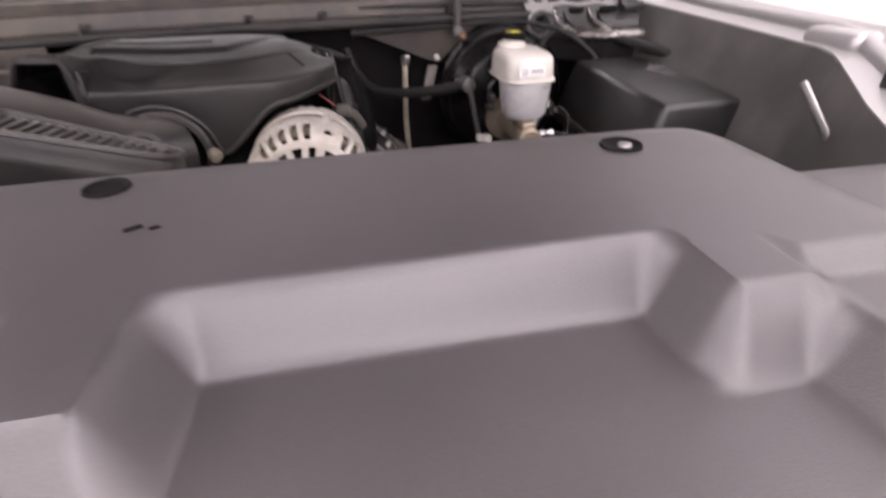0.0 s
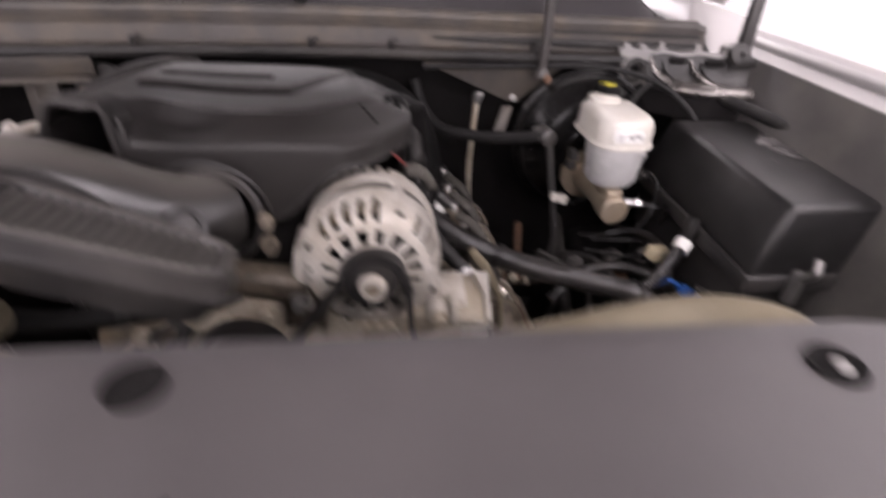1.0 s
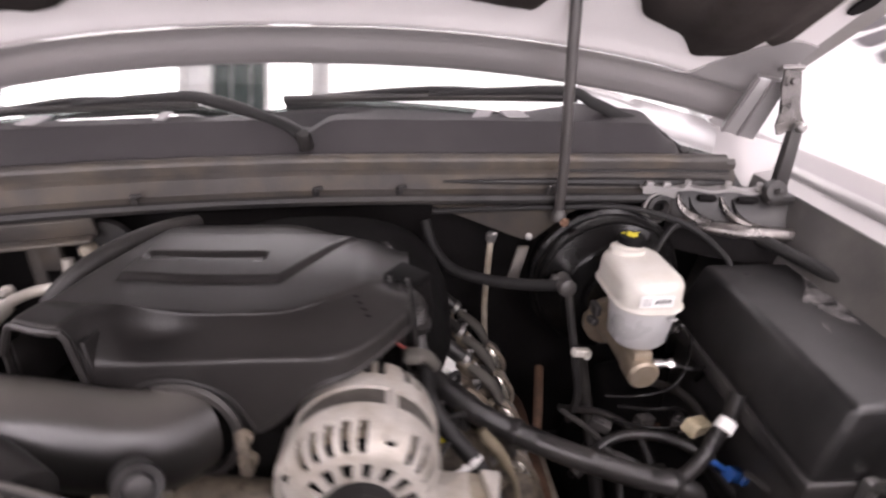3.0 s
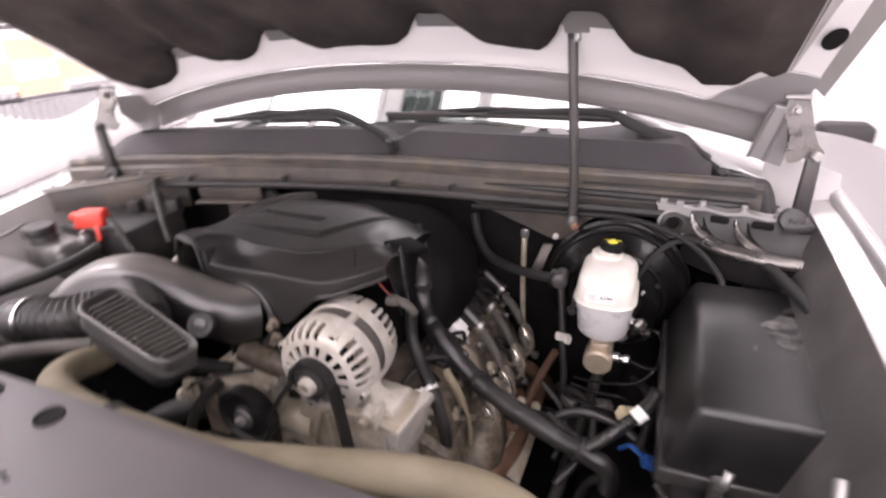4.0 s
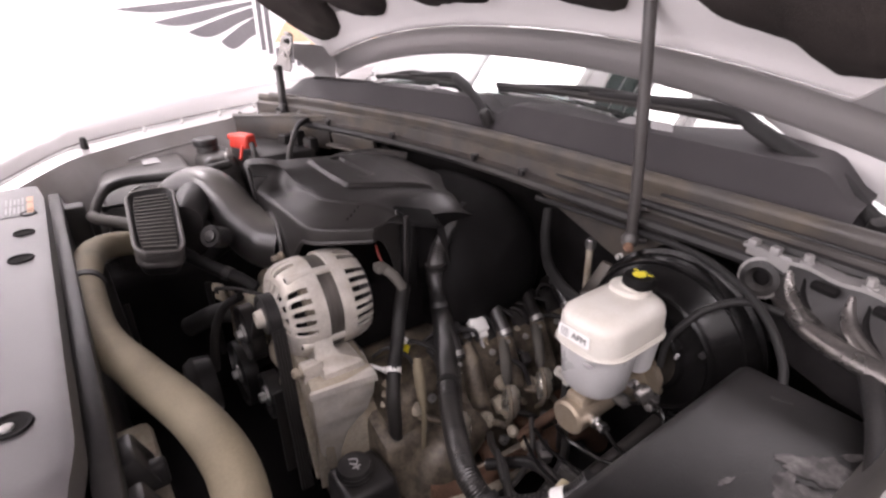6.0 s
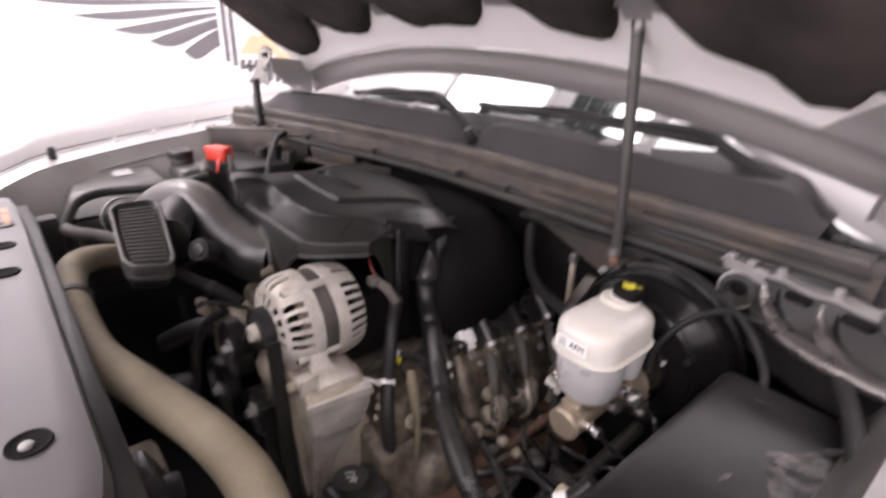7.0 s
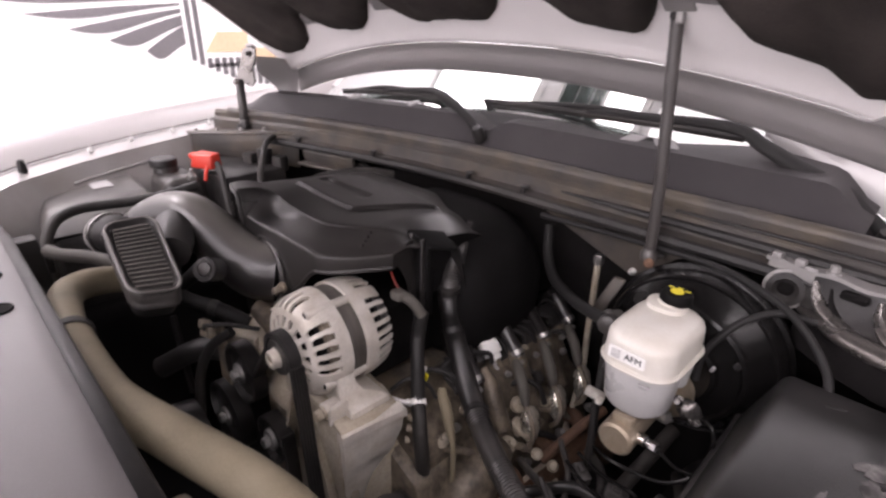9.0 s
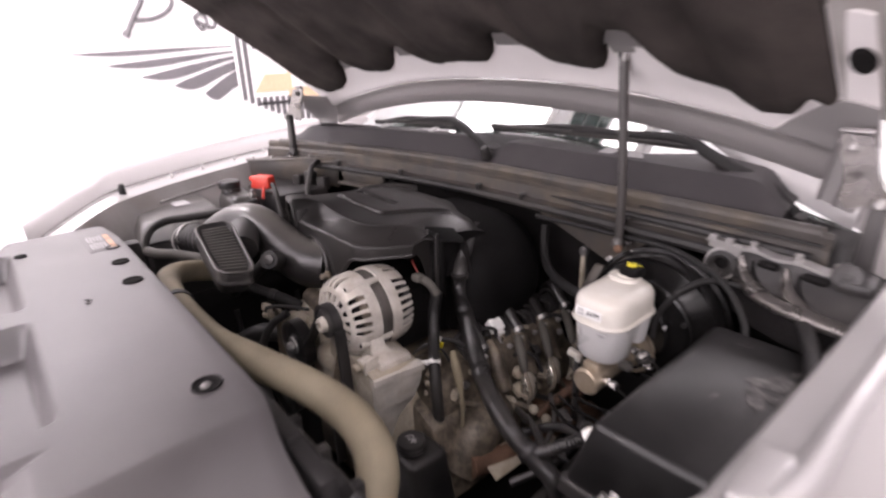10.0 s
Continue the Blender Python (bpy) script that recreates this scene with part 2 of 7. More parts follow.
def box(c, s, bevel=0.0, seg=2, rot=None):
    bm = bmesh.new()
    bmesh.ops.create_cube(bm, size=1)
    bmesh.ops.scale(bm, vec=s, verts=bm.verts)
    if bevel:
        bmesh.ops.bevel(bm, geom=list(bm.edges), offset=bevel, segments=seg, profile=0.5, affect="EDGES")
    m = Matrix.Translation(c) @ (pose(0, 0, 0, *rot) if rot else Matrix())
    bmesh.ops.transform(bm, matrix=m, verts=bm.verts)
    return bm


def hexa(low, high, bevel=0.0, seg=2):
    """A box from four bottom and four top corners, in the same turn."""
    bm = bmesh.new()
    a = [bm.verts.new(p) for p in low]
    b = [bm.verts.new(p) for p in high]
    bm.faces.new(a[::-1]), bm.faces.new(b)
    for i in range(len(a)):
        j = (i + 1) % len(a)
        bm.faces.new((a[i], a[j], b[j], b[i]))
    if bevel:
        bmesh.ops.bevel(bm, geom=list(bm.edges), offset=bevel, segments=seg, profile=0.5, affect="EDGES")
    return bm


def spline(pts, per=8):
    """A smooth line through the points."""
    p = [Vector(q) for q in pts]
    p = [p[0] * 2 - p[1]] + p + [p[-1] * 2 - p[-2]]
    out = []
    for i in range(1, len(p) - 2):
        a, b, c, d = p[i - 1 : i + 3]
        for k in range(per):
            t = k / per
            out.append(0.5 * (2 * b + (c - a) * t + (2 * a - 5 * b + 4 * c - d) * t * t + (3 * b - a - 3 * c + d) * t ** 3))
    return out + [p[-2]]


def tube(pts, r, seg=12, per=8, ribs=0.0, flat=1.0, cap=True):
    """A round tube along a smooth line; r is one radius or one for each given point. ribs: depth of rings cut in it."""
    line = spline(pts, per) if per > 1 else [Vector(q) for q in pts]
    n = len(line)
    rs = [r] * n if not isinstance(r, (list, tuple)) else [float(np.interp(i / max(1, n - 1) * (len(r) - 1), range(len(r)), r)) for i in range(n)]
    bm = bmesh.new()
    tan = [(line[min(i + 1, n - 1)] - line[max(i - 1, 0)]).normalized() for i in range(n)]
    side = tan[0].orthogonal().normalized()
    rings = []
    for i in range(n):
        side = (side - tan[i] * side.dot(tan[i])).normalized()
        up = tan[i].cross(side)
        rad = rs[i] * (1 - (ribs if i % 2 else 0.0))
        rings.append([bm.verts.new(line[i] + (side * math.cos(a) + up * math.sin(a) * flat) * rad) for a in (2 * math.pi * k / seg for k in range(seg))])
    for a, b in zip(rings, rings[1:]):
        for k in range(seg):
            j = (k + 1) % seg
            bm.faces.new((a[k], a[j], b[j], b[k]))
    if cap:
        bm.faces.new(rings[0][::-1]), bm.faces.new(rings[-1])
    return bm


def lathe(profile, at, axis=(0, 0, 1), seg=28, close=False):
    """A turned body: profile of (radius, height along the axis)."""
    bm = bmesh.new()
    q = Vector(axis).to_track_quat("Z", "Y").to_matrix().to_4x4()
    m = Matrix.Translation(at) @ q
    rings = []
    for r, h in profile:
        if r <= 1e-6:
            rings.append([bm.verts.new(m @ Vector((0, 0, h)))] * seg)
        else:
            rings.append([bm.verts.new(m @ Vector((r * math.cos(a), r * math.sin(a), h))) for a in (2 * math.pi * k / seg for k in range(seg))])
    pairs = list(zip(rings, rings[1:])) + ([(rings[-1], rings[0])] if close else [])
    for a, b in pairs:
        for k in range(seg):
            j = (k + 1) % seg
            vs = []
            for v in (a[k], a[j], b[j], b[k]):
                if v not in vs:
                    vs.append(v)
            if len(vs) > 2:
                bm.faces.new(vs)
    if not close:
        for ring in (rings[0], rings[-1]):
            if len(set(ring)) == seg:
                bm.faces.new(ring)
    return bm


def rod(a, b, r, seg=10):
    return tube([a, b], r, seg, per=1)


def bolt(at, axis, r, h):
    """A flanged bolt head with six sides."""
    return join(lathe([(0, 0), (r * 1.35, 0), (r * 1.3, h * 0.25), (r, h * 0.3), (0, h * 0.3)], at, axis, 16),
                lathe([(r * 0.95, h * 0.3), (r * 0.95, h * 0.9), (r * 0.75, h), (0, h)], at, axis, 6))


def sheet(fn, nu, nv, thick=0.0, down=(0, 0, -1)):
    """A surface fn(u, v), u and v from 0 to 1, with a thickness along down."""
    bm = bmesh.new()
    g = [[bm.verts.new(fn(i / nu, j / nv)) for j in range(nv + 1)] for i in range(nu + 1)]
    for i in range(nu):
        for j in range(nv):
            bm.faces.new((g[i][j], g[i + 1][j], g[i + 1][j + 1], g[i][j + 1]))
    if thick:
        d = Vector(down) * thick
        h = [[bm.verts.new(v.co + d) for v in row] for row in g]
        for i in range(nu):
            for j in range(nv):
                bm.faces.new((h[i][j], h[i][j + 1], h[i + 1][j + 1], h[i + 1][j]))
        for i in range(nu):
            for j in (0, nv):
                bm.faces.new((g[i][j], g[i + 1][j], h[i + 1][j], h[i][j]))
        for j in range(nv):
            for i in (0, nu):
                bm.faces.new((g[i][j], g[i][j + 1], h[i][j + 1], h[i][j]))
    return bm


def prism(poly, to_world, depth):
    """A flat outline (u, v) raised by depth; to_world(u, v, w) gives the place."""
    bm = bmesh.new()
    a = [bm.verts.new(to_world(u, v, 0)) for u, v in poly]
    b = [bm.verts.new(to_world(u, v, depth)) for u, v in poly]
    fa, fb = bm.faces.new(a[::-1]), bm.faces.new(b)
    n = len(poly)
    for i in range(n):
        j = (i + 1) % n
        bm.faces.new((a[i], a[j], b[j], b[i]))
    bmesh.ops.triangulate(bm, faces=[fa, fb])
    return bm


def loft(rings, cap=True, loop=True):
    bm = bmesh.new()
    r = [[bm.verts.new(p) for p in ring] for ring in rings]
    k = len(r[0])
    for a, b in zip(r, r[1:]):
        for i in range(k if loop else k - 1):
            j = (i + 1) % k
            bm.faces.new((a[i], a[j], b[j], b[i]))
    if cap:
        bm.faces.new(r[0][::-1]), bm.faces.new(r[-1])
    return bm


def text_mesh(body, size, at, right, up, mat, parent, name):
    cu = bpy.data.curves.new(name, "FONT")
    cu.body, cu.size, cu.align_x, cu.align_y, cu.extrude = body, size, "CENTER", "CENTER", 0.0003
    tmp = bpy.data.objects.new("tmp", cu)
    me = bpy.data.meshes.new_from_object(tmp)
    bm = bmesh.new()
    bm.from_mesh(me)
    bpy.data.objects.remove(tmp)
    r, u = Vector(right).normalized(), Vector(up).normalized()
    w = r.cross(u)
    m = Matrix.Translation(at) @ Matrix((r, u, w)).transposed().to_4x4()
    bmesh.ops.transform(bm, matrix=m, verts=bm.verts)
    return part(name, bm, mat, parent, smooth=False)


def step(a, b, x):
    t = min(1, max(0, (x - a) / (b - a)))
    return t * t * (3 - 2 * t)

# ---- the studio ----
def wall(name, c, s, label):
    solo(name, box(c, s), M_WALL, label, "wall", "structure")


solo("floor", box((0, 0.5, -0.05), (5.6, 9.4, 0.1)), M_FLOOR, "smooth pale grey studio floor under the truck", "floor", "structure")
wall("wall_west", (-2.6, 0.5, 1.5), (0.2, 9.0, 3.0), "bright white studio wall with a printed grey emblem")
wall("wall_east", (2.6, 0.5, 1.5), (0.2, 9.0, 3.0), "bright white studio wall with a printed grey emblem")
wall("wall_north", (0, 5.1, 1.5), (5.6, 0.2, 3.0), "plain bright white studio wall behind the truck")
solo("wall_south", join(box((0, -4.1, 0.34), (5.6, 0.2, 0.68)), box((0, -4.1, 2.71), (5.6, 0.2, 0.58)), box((-2.35, -4.1, 1.55), (0.9, 0.2, 1.74)), box((2.35, -4.1, 1.55), (0.9, 0.2, 1.74))), M_WALL, "white studio wall with a wide window opening", "wall", "structure")
# unseen window, added to house the front light
win = thing("window_1", (0, -4.1, 0.68), "unseen wide front window added for light, slim dark green framing", "window", "", "structure")
for x in (-1.86, -0.62, 0.62, 1.86):
    part("window_frame", box((x, -4.0, 1.55), (0.07, 0.06, 1.74), 0.006), M_FRAME, win)
for z in (0.70, 2.40):
    part("window_sill", box((0, -3.995, z), (3.8, 0.05, 0.06), 0.006), M_FRAME, win)
solo("ceiling", box((0, 0.5, 3.05), (5.6, 9.4, 0.1)), M_WALL, "plain white studio ceiling", "ceiling", "structure")


def ceiling_fixture(x, y, long, wide):
    t = thing("ceiling_light", (x, y, 3.0), "slim white ceiling light panel", "ceiling light", "ceiling lights")
    part("frame", box((x, y, 2.985), (long + 0.06, wide + 0.06, 0.03), 0.006), M_LABEL, t)
    return t


for lx, ly, long, wide, power in LAMPS:
    ceiling_fixture(lx, ly, long, wide)
# a dark glazed strip between two ceiling lights, mirrored in the windscreen
roof_light = thing("window_2", (-0.74, 1.6, 3.0), "dark green glazed roof strip with a pale frame", "window", "", "structure")
part("window_frame", join(box((-0.945, 1.6, 2.975), (0.05, 1.1, 0.05), 0.004), box((-0.575, 1.6, 2.975), (0.03, 1.1, 0.05), 0.004)), M_LABEL, roof_light, "pale frame")
for rx, rw in ((-0.865, 0.10), (-0.745, 0.10), (-0.635, 0.08)):
    part("pane", box((rx, 1.6, 2.985), (rw, 1.06, 0.02), 0.002), M_FRAME, roof_light, "dark green pane")


def emblem(side):
    """Printed winged shield on a side wall; plain shapes only."""
    x = side * 2.498
    t = thing("wall_emblem", (x, 1.5, 1.0), "large grey winged shield printed on the white wall", "wall print", "wall emblems")

    def flat(u, v, w):
        # u runs along the wall towards the camera from the shield's middle
        return Vector((x - side * w, 1.62 - u if side < 0 else 1.85 + u, v + 0.012))

    # each feather: its pointed tip, its root's upper and lower height, the depth of its belly
    for tu, tv, top, low, belly in ((1.325, 1.462, 1.496, 1.490, 0.020), (1.165, 1.402, 1.468, 1.456, 0.032), (1.000, 1.338, 1.440, 1.420, 0.042), (0.836, 1.286, 1.408, 1.358, 0.050), (0.668, 1.232, 1.354, 1.262, 0.052)):
        poly = [(0.462, top), (0.462, low)]
        for i in range(1, 15):
            s = i / 15
            poly.append((0.462 + (tu - 0.462) * s, low + (tv - low) * s - belly * math.sin(math.pi * s ** 1.7)))
        poly.append((tu, tv))
        for i in range(1, 5):
            s = 1 - i / 5
            poly.append((0.462 + (tu - 0.462) * s, top + (tv - top) * s + 0.006 * math.sin(math.pi * s)))
        part("feather", prism(poly, flat, 0.002), M_DECAL, t, smooth=False)
    for k in range(5):
        poly = [(-0.50, 1.50 - 0.03 * k), (-0.50, 1.46 - 0.035 * k), (-0.9 - 0.1 * (4 - k), 1.43 - 0.05 * k), (-0.9 - 0.11 * (4 - k), 1.46 - 0.05 * k)]
        part("feather", prism(poly, flat, 0.002), M_DECAL, t, smooth=False)
    for k in range(22):
        u = 0.44 - 0.042 * k
        bottom = 1.02 + 0.16 * abs(u / 0.45) ** 1.6
        if abs(u) > 0.36:
            part("bar", prism([(u, 1.55), (u, bottom), (u - 0.026, bottom), (u - 0.026, 1.55)], flat, 0.002), M_DECAL, t, smooth=False)
        else:
            top = 1.185 if abs(u) > 0.13 else 1.13
            part("bar", prism([(u, top), (u, bottom), (u - 0.026, bottom), (u - 0.026, top)], flat, 0.002), M_DECAL, t, smooth=False)
            part("bar", prism([(u, 1.60), (u, 1.50), (u - 0.026, 1.50), (u - 0.026, 1.60)], flat, 0.002), M_DECAL, t, smooth=False)
    cross = [(0.36, 1.215), (0.28, 1.325), (-0.28, 1.325), (-0.36, 1.215)]
    part("cross", join(prism(cross, flat, 0.002), prism([(0.13, 1.325), (0.12, 1.43), (-0.12, 1.43), (-0.13, 1.325)], flat, 0.002), prism([(0.13, 1.16), (0.13, 1.215), (-0.13, 1.215), (-0.13, 1.16)], flat, 0.002)), M_GOLD, t, "pale gold cross shape", smooth=False)
    for v0, v1 in ((1.475, 1.495), (1.135, 1.155)):
        part("border", prism([(0.34, v0), (0.34, v1), (-0.34, v1), (-0.34, v0)], flat, 0.002), M_DECAL, t, smooth=False)
    part("cross_centre", prism([(0.10, 1.235), (0.10, 1.33), (-0.10, 1.33), (-0.10, 1.235)], lambda u, v, w: flat(u, v, 0.003 + w), 0.001), M_LABEL, t, "white centre of the cross", smooth=False)
    for pts, r in (([(1.02, 1.555), (0.995, 1.60), (0.96, 1.66), (0.92, 1.72), (0.885, 1.80)], 0.013), ([(0.97, 1.632), (0.88, 1.640), (0.80, 1.675), (0.76, 1.73), (0.79, 1.80), (0.87, 1.84)], 0.011),
                   ([(0.655, 1.625), (0.62, 1.590), (0.588, 1.630), (0.615, 1.672), (0.652, 1.640), (0.56, 1.60), (0.53, 1.66)], 0.010), ([(1.028, 1.548), (1.010, 1.575)], 0.019)):
        part("scroll", tube([flat(u, v, 0.001) for u, v in pts], r, 8, per=8), M_DECAL, t, "flowing script stroke")
    return t


emblem(-1)
emblem(1)


# ---- the truck's body round the bay ----
def hood_z(x, y):
    """Height of the hood's inner side."""
    crown = 0.108 * (1 - min(1, abs((x - 0.03) / 0.78)) ** 2.2)
    return 1.318 + crown + (0.76 - y) * 0.67


def fender_top(s, y):
    """Inner edge of a fender's top: x and z at y. s = 1 driver, -1 passenger."""
    if s > 0:
        return 0.815 + 0.022 * math.sin((y - 0.1) * 2.2) - float(np.interp(y, (-0.40, -0.02, 0.10, 0.22), (0.17, 0.105, 0.062, 0.0))), 1.145 + 0.03 * (y - 0.6) - 0.20 * max(0, 0.24 - y)
    x = float(np.interp(y, (-0.12, -0.05, 0.03, 0.12, 0.22, 0.35, 0.50, 0.70, 1.15), (-0.44, -0.535, -0.622, -0.690, -0.740, -0.785, -0.822, -0.862, -0.93)))
    return x, 1.11 + 0.055 * (y - 0.1) - 0.16 * max(0, 0.08 - y)


def build_body():
    body = thing("truck_body", (0, 1.0, 0), "silver pickup truck body with its bay open", "truck")
    for s, side in ((1, "driver"), (-1, "passenger")):
        front = -0.35 if s > 0 else -0.11

        def skin(u, v, s=s, front=front):
            y = front - 0.10 * (s > 0) + u * (1.30 - front + 0.10 * (s > 0))
            x, z = fender_top(s, y)
            w = v * 0.30
            rise = 0.020 + 0.034 * math.sin(0.5 * math.pi * min(1, w / 0.075)) if s < 0 else 0.018
            return (x + s * (0.022 + w), y, z + rise - 0.9 * max(0, w - 0.05 * (s < 0)) ** 2 - (0.0 if v else 0.002))

        def ledge(u, v, s=s, front=front):
            y = front + u * (1.15 - front)
            x, z = fender_top(s, y)
            return (x + s * (0.024 - 0.055 * v), y, z + 0.012 - 0.014 * v)

        def inner(u, v, s=s, front=front):
            y = front + u * (1.15 - front)
            x, z = fender_top(s, y)
            bend = 0.05 * math.sin(math.pi * v) + 0.06 * v
            return (x - s * (0.031 + bend), y, z - 0.004 - 0.55 * v)

        # skin in the shaded copy of the ledge's paint
        f = part("fender", sheet(skin, 60, 12, 0.004), M_SILVER_SHADED, body, "smooth silver fender")
        part("ledge", sheet(ledge, 60, 3, 0.004), M_PAINT, f, "bright folded fender ledge")
        # one paint on both sides; the driver's is coloured darker for its shade
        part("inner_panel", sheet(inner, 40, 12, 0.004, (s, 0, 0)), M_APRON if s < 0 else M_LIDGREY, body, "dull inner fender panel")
        for y in (0.12, 0.26, 0.36, 0.47, 0.58) if s < 0 else ():
            x, z = fender_top(s, y)
            part("clip", join(box((x + s * 0.002, y, z + 0.012), (0.006, 0.010, 0.008), 0.002), box((x + s * 0.002, y, z + 0.018), (0.003, 0.005, 0.008), 0.001)), M_LABEL, f, "small pale fastener")
        if s > 0:
            part("fender_bracket", box((0.826, 0.252, 1.139), (0.052, 0.085, 0.030), 0.013, 4, rot=(0, 0, 4)), M_PAINT, f, "bright rounded fender bracket")
            part("hem", tube([(fender_top(1, y)[0] + 0.016, y, fender_top(1, y)[1] + 0.012) for y in np.linspace(-0.3, 0.9, 14)], 0.012, 10, per=4), M_PAINT, f, "rolled bright fender hem")
        else:
            part("emboss", tube([(fender_top(-1, y)[0] + 0.044, y, fender_top(-1, y)[1] - 0.040) for y in np.linspace(0.20, 0.42, 7)] + [(fender_top(-1, 0.44)[0] + 0.050, 0.44, fender_top(-1, 0.44)[1] - 0.075)], 0.004, 8, per=4), M_INNER, body, "pressed rib in the inner panel")
        x, z = fender_top(s, 0.118)
        part("bump_stop", lathe([(0.009, 0), (0.008, 0.02), (0.006, 0.028), (0, 0.03)], (x + s * 0.002, 0.118, z + 0.004), (0, 0, 1), 12), M_RUBBER, body, "black rubber hood stop")

        def door(u, v, s=s):
            return (s * (1.06 - 0.05 * v * v), 1.3 + 1.6 * u, 0.45 + 0.65 * v)
        part("door", sheet(door, 8, 8, 0.03, (-s, 0, 0)), M_PAINT, body, "plain silver door")
        m = part("side_mirror", box((s * 1.01, 1.46, 1.142), (0.13, 0.09, 0.062), 0.022, 4), M_COWL, body, "grey side mirror housing")
        part("pillar", tube([(s * 0.80, 1.0, 1.20), (s * 0.74, 1.35, 1.50), (s * 0.66, 1.75, 1.78)], 0.045, 10, flat=0.7), M_PAINT, body, "sloping silver windscreen pillar")
        for y in (-0.05, 3.0):
            w = part("wheel", lathe([(0.20, -0.1), (0.36, -0.12), (0.40, -0.09), (0.40, 0.09), (0.36, 0.12), (0.20, 0.1)], (s * 0.88, y, 0.40), (1, 0, 0), 36, close=True), M_TYRE, body)
            part("rim", lathe([(0.0, 0.06), (0.06, 0.07), (0.15, 0.03), (0.20, 0.09), (0.20, -0.09), (0, -0.09)], (s * 0.88, y, 0.40), (s, 0, 0), 30), M_STEEL, w)

    def cowl_end(u, v):
        """Body panel between the cowl's end and the fender."""
        x = 0.722 + 0.13 * u
        return (x, 0.885 - 0.05 * u - 0.035 * v, 1.232 - 0.03 * u - 0.11 * v + 0.02 * math.sin(math.pi * u) * v)

    part("cowl_corner", sheet(cowl_end, 14, 10, 0.004, (0, 1, 0)), M_SILVER_SHADED, body, "dull silver panel at the cowl's end")
    # firewall, its upper seam and the channel below the cowl
    def curve_y(x):
        return 0.788 - 0.22 * max(0, 0.15 - x) ** 2 - 0.10 * max(0, x - 0.45) ** 2

    def firewall(u, v):
        x = -0.86 + 1.72 * u
        return (x, curve_y(x) + 0.055 + 0.02 * math.sin(9 * x) * v, 1.135 - 0.60 * v)

    def channel(u, v):
        x = -0.80 + 1.53 * u
        prof = [(0.000, 1.190), (-0.006, 1.182), (-0.004, 1.172), (-0.012, 1.165), (-0.012, 1.140), (-0.030, 1.136), (-0.034, 1.128), (-0.006, 1.118), (0.055, 1.115)]
        k = v * (len(prof) - 1)
        i = min(int(k), len(prof) - 2)
        f = k - i
        return (x, curve_y(x) + prof[i][0] * (1 - f) + prof[i + 1][0] * f, prof[i][1] * (1 - f) + prof[i + 1][1] * f)

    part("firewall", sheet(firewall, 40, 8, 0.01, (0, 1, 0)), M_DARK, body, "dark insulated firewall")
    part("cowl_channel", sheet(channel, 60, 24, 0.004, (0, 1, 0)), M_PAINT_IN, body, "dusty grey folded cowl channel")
    seal = [(x, curve_y(x) - 0.020, 1.128) for x in np.linspace(-0.78, 0.70, 16)]
    part("seam_seal", tube([(a, b - 0.010, c) for a, b, c in seal], 0.009, 8, per=3), M_RUBBER, body, "black rubber strip")
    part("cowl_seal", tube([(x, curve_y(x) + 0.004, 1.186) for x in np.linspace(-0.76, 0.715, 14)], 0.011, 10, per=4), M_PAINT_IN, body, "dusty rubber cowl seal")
    for x in (-0.50, -0.263, 0.009, 0.145, 0.40):
        part("clip", join(box((x, curve_y(x) - 0.028, 1.140), (0.010, 0.012, 0.016), 0.002, rot=(20, 0, 25)), box((x + 0.005, curve_y(x) - 0.03, 1.149), (0.016, 0.008, 0.006), 0.002, rot=(0, 0, 30))), M_BLACK, body, "black retaining clip")

    for x0, x1, z in ((0.42, 0.72, 1.170), (0.30, 0.41, 1.130)):
        part("channel_slot", tube([(x, curve_y(x) - 0.007, z) for x in np.linspace(x0, x1, 7)], 0.0028, 8, per=2), M_RUBBER, body, "long dark gap in the channel")
    # dark tube laid along the channel's recess in place of its shade
    part("channel_shade", tube([(x, curve_y(x) - 0.015, 1.154 - 0.006 * (x - 0.22)) for x in np.linspace(0.22, 0.71, 8)], [0.002, 0.004, 0.006, 0.007, 0.008, 0.008, 0.008, 0.007], 8, 4), M_RUBBER, body, "dark strip for the shade along the channel")
    # cowl panel of dark plastic with two raised lengths
    def cowl(u, v):
        x = -0.76 + 1.408 * u
        gap = math.exp(-((x + 0.015) / 0.03) ** 2)
        end = step(0.0, 0.06, u) * step(0.0, 0.042, 1 - u)
        top = 1.238 + 0.006 * math.sin(2.2 * (x + 0.7))
        h = 1.182 + (top - 1.182) * v * (1 - 0.40 * gap) * (0.35 + 0.65 * end)
        return (x, curve_y(x) + 0.012 + 0.042 * v, h)

    def cowl_top(u, v):
        x, y, z = cowl(u, 1)
        wide = step(0.05, 0.22, x)
        return (x, y + (0.036 + 0.034 * wide) * v, z + (0.003 + 0.016 * wide) * v)

    part("cowl_end", hexa([(0.648, 0.79, 1.12), (0.76, 0.74, 1.12), (0.78, 0.90, 1.12), (0.66, 0.92, 1.12)], [(0.650, 0.83, 1.176), (0.74, 0.80, 1.172), (0.76, 0.90, 1.180), (0.66, 0.92, 1.184)], 0.010, 2), M_RUBBER, body, "dark drain end of the cowl")
    part("cowl_panel", sheet(cowl, 90, 8, 0.004, (0, 1, 0)), M_COWL, body, "dark grey plastic cowl panel")
    part("cowl_grille", sheet(cowl_top, 90, 6, 0.004), M_COWL, body, "dark grey plastic cowl top")
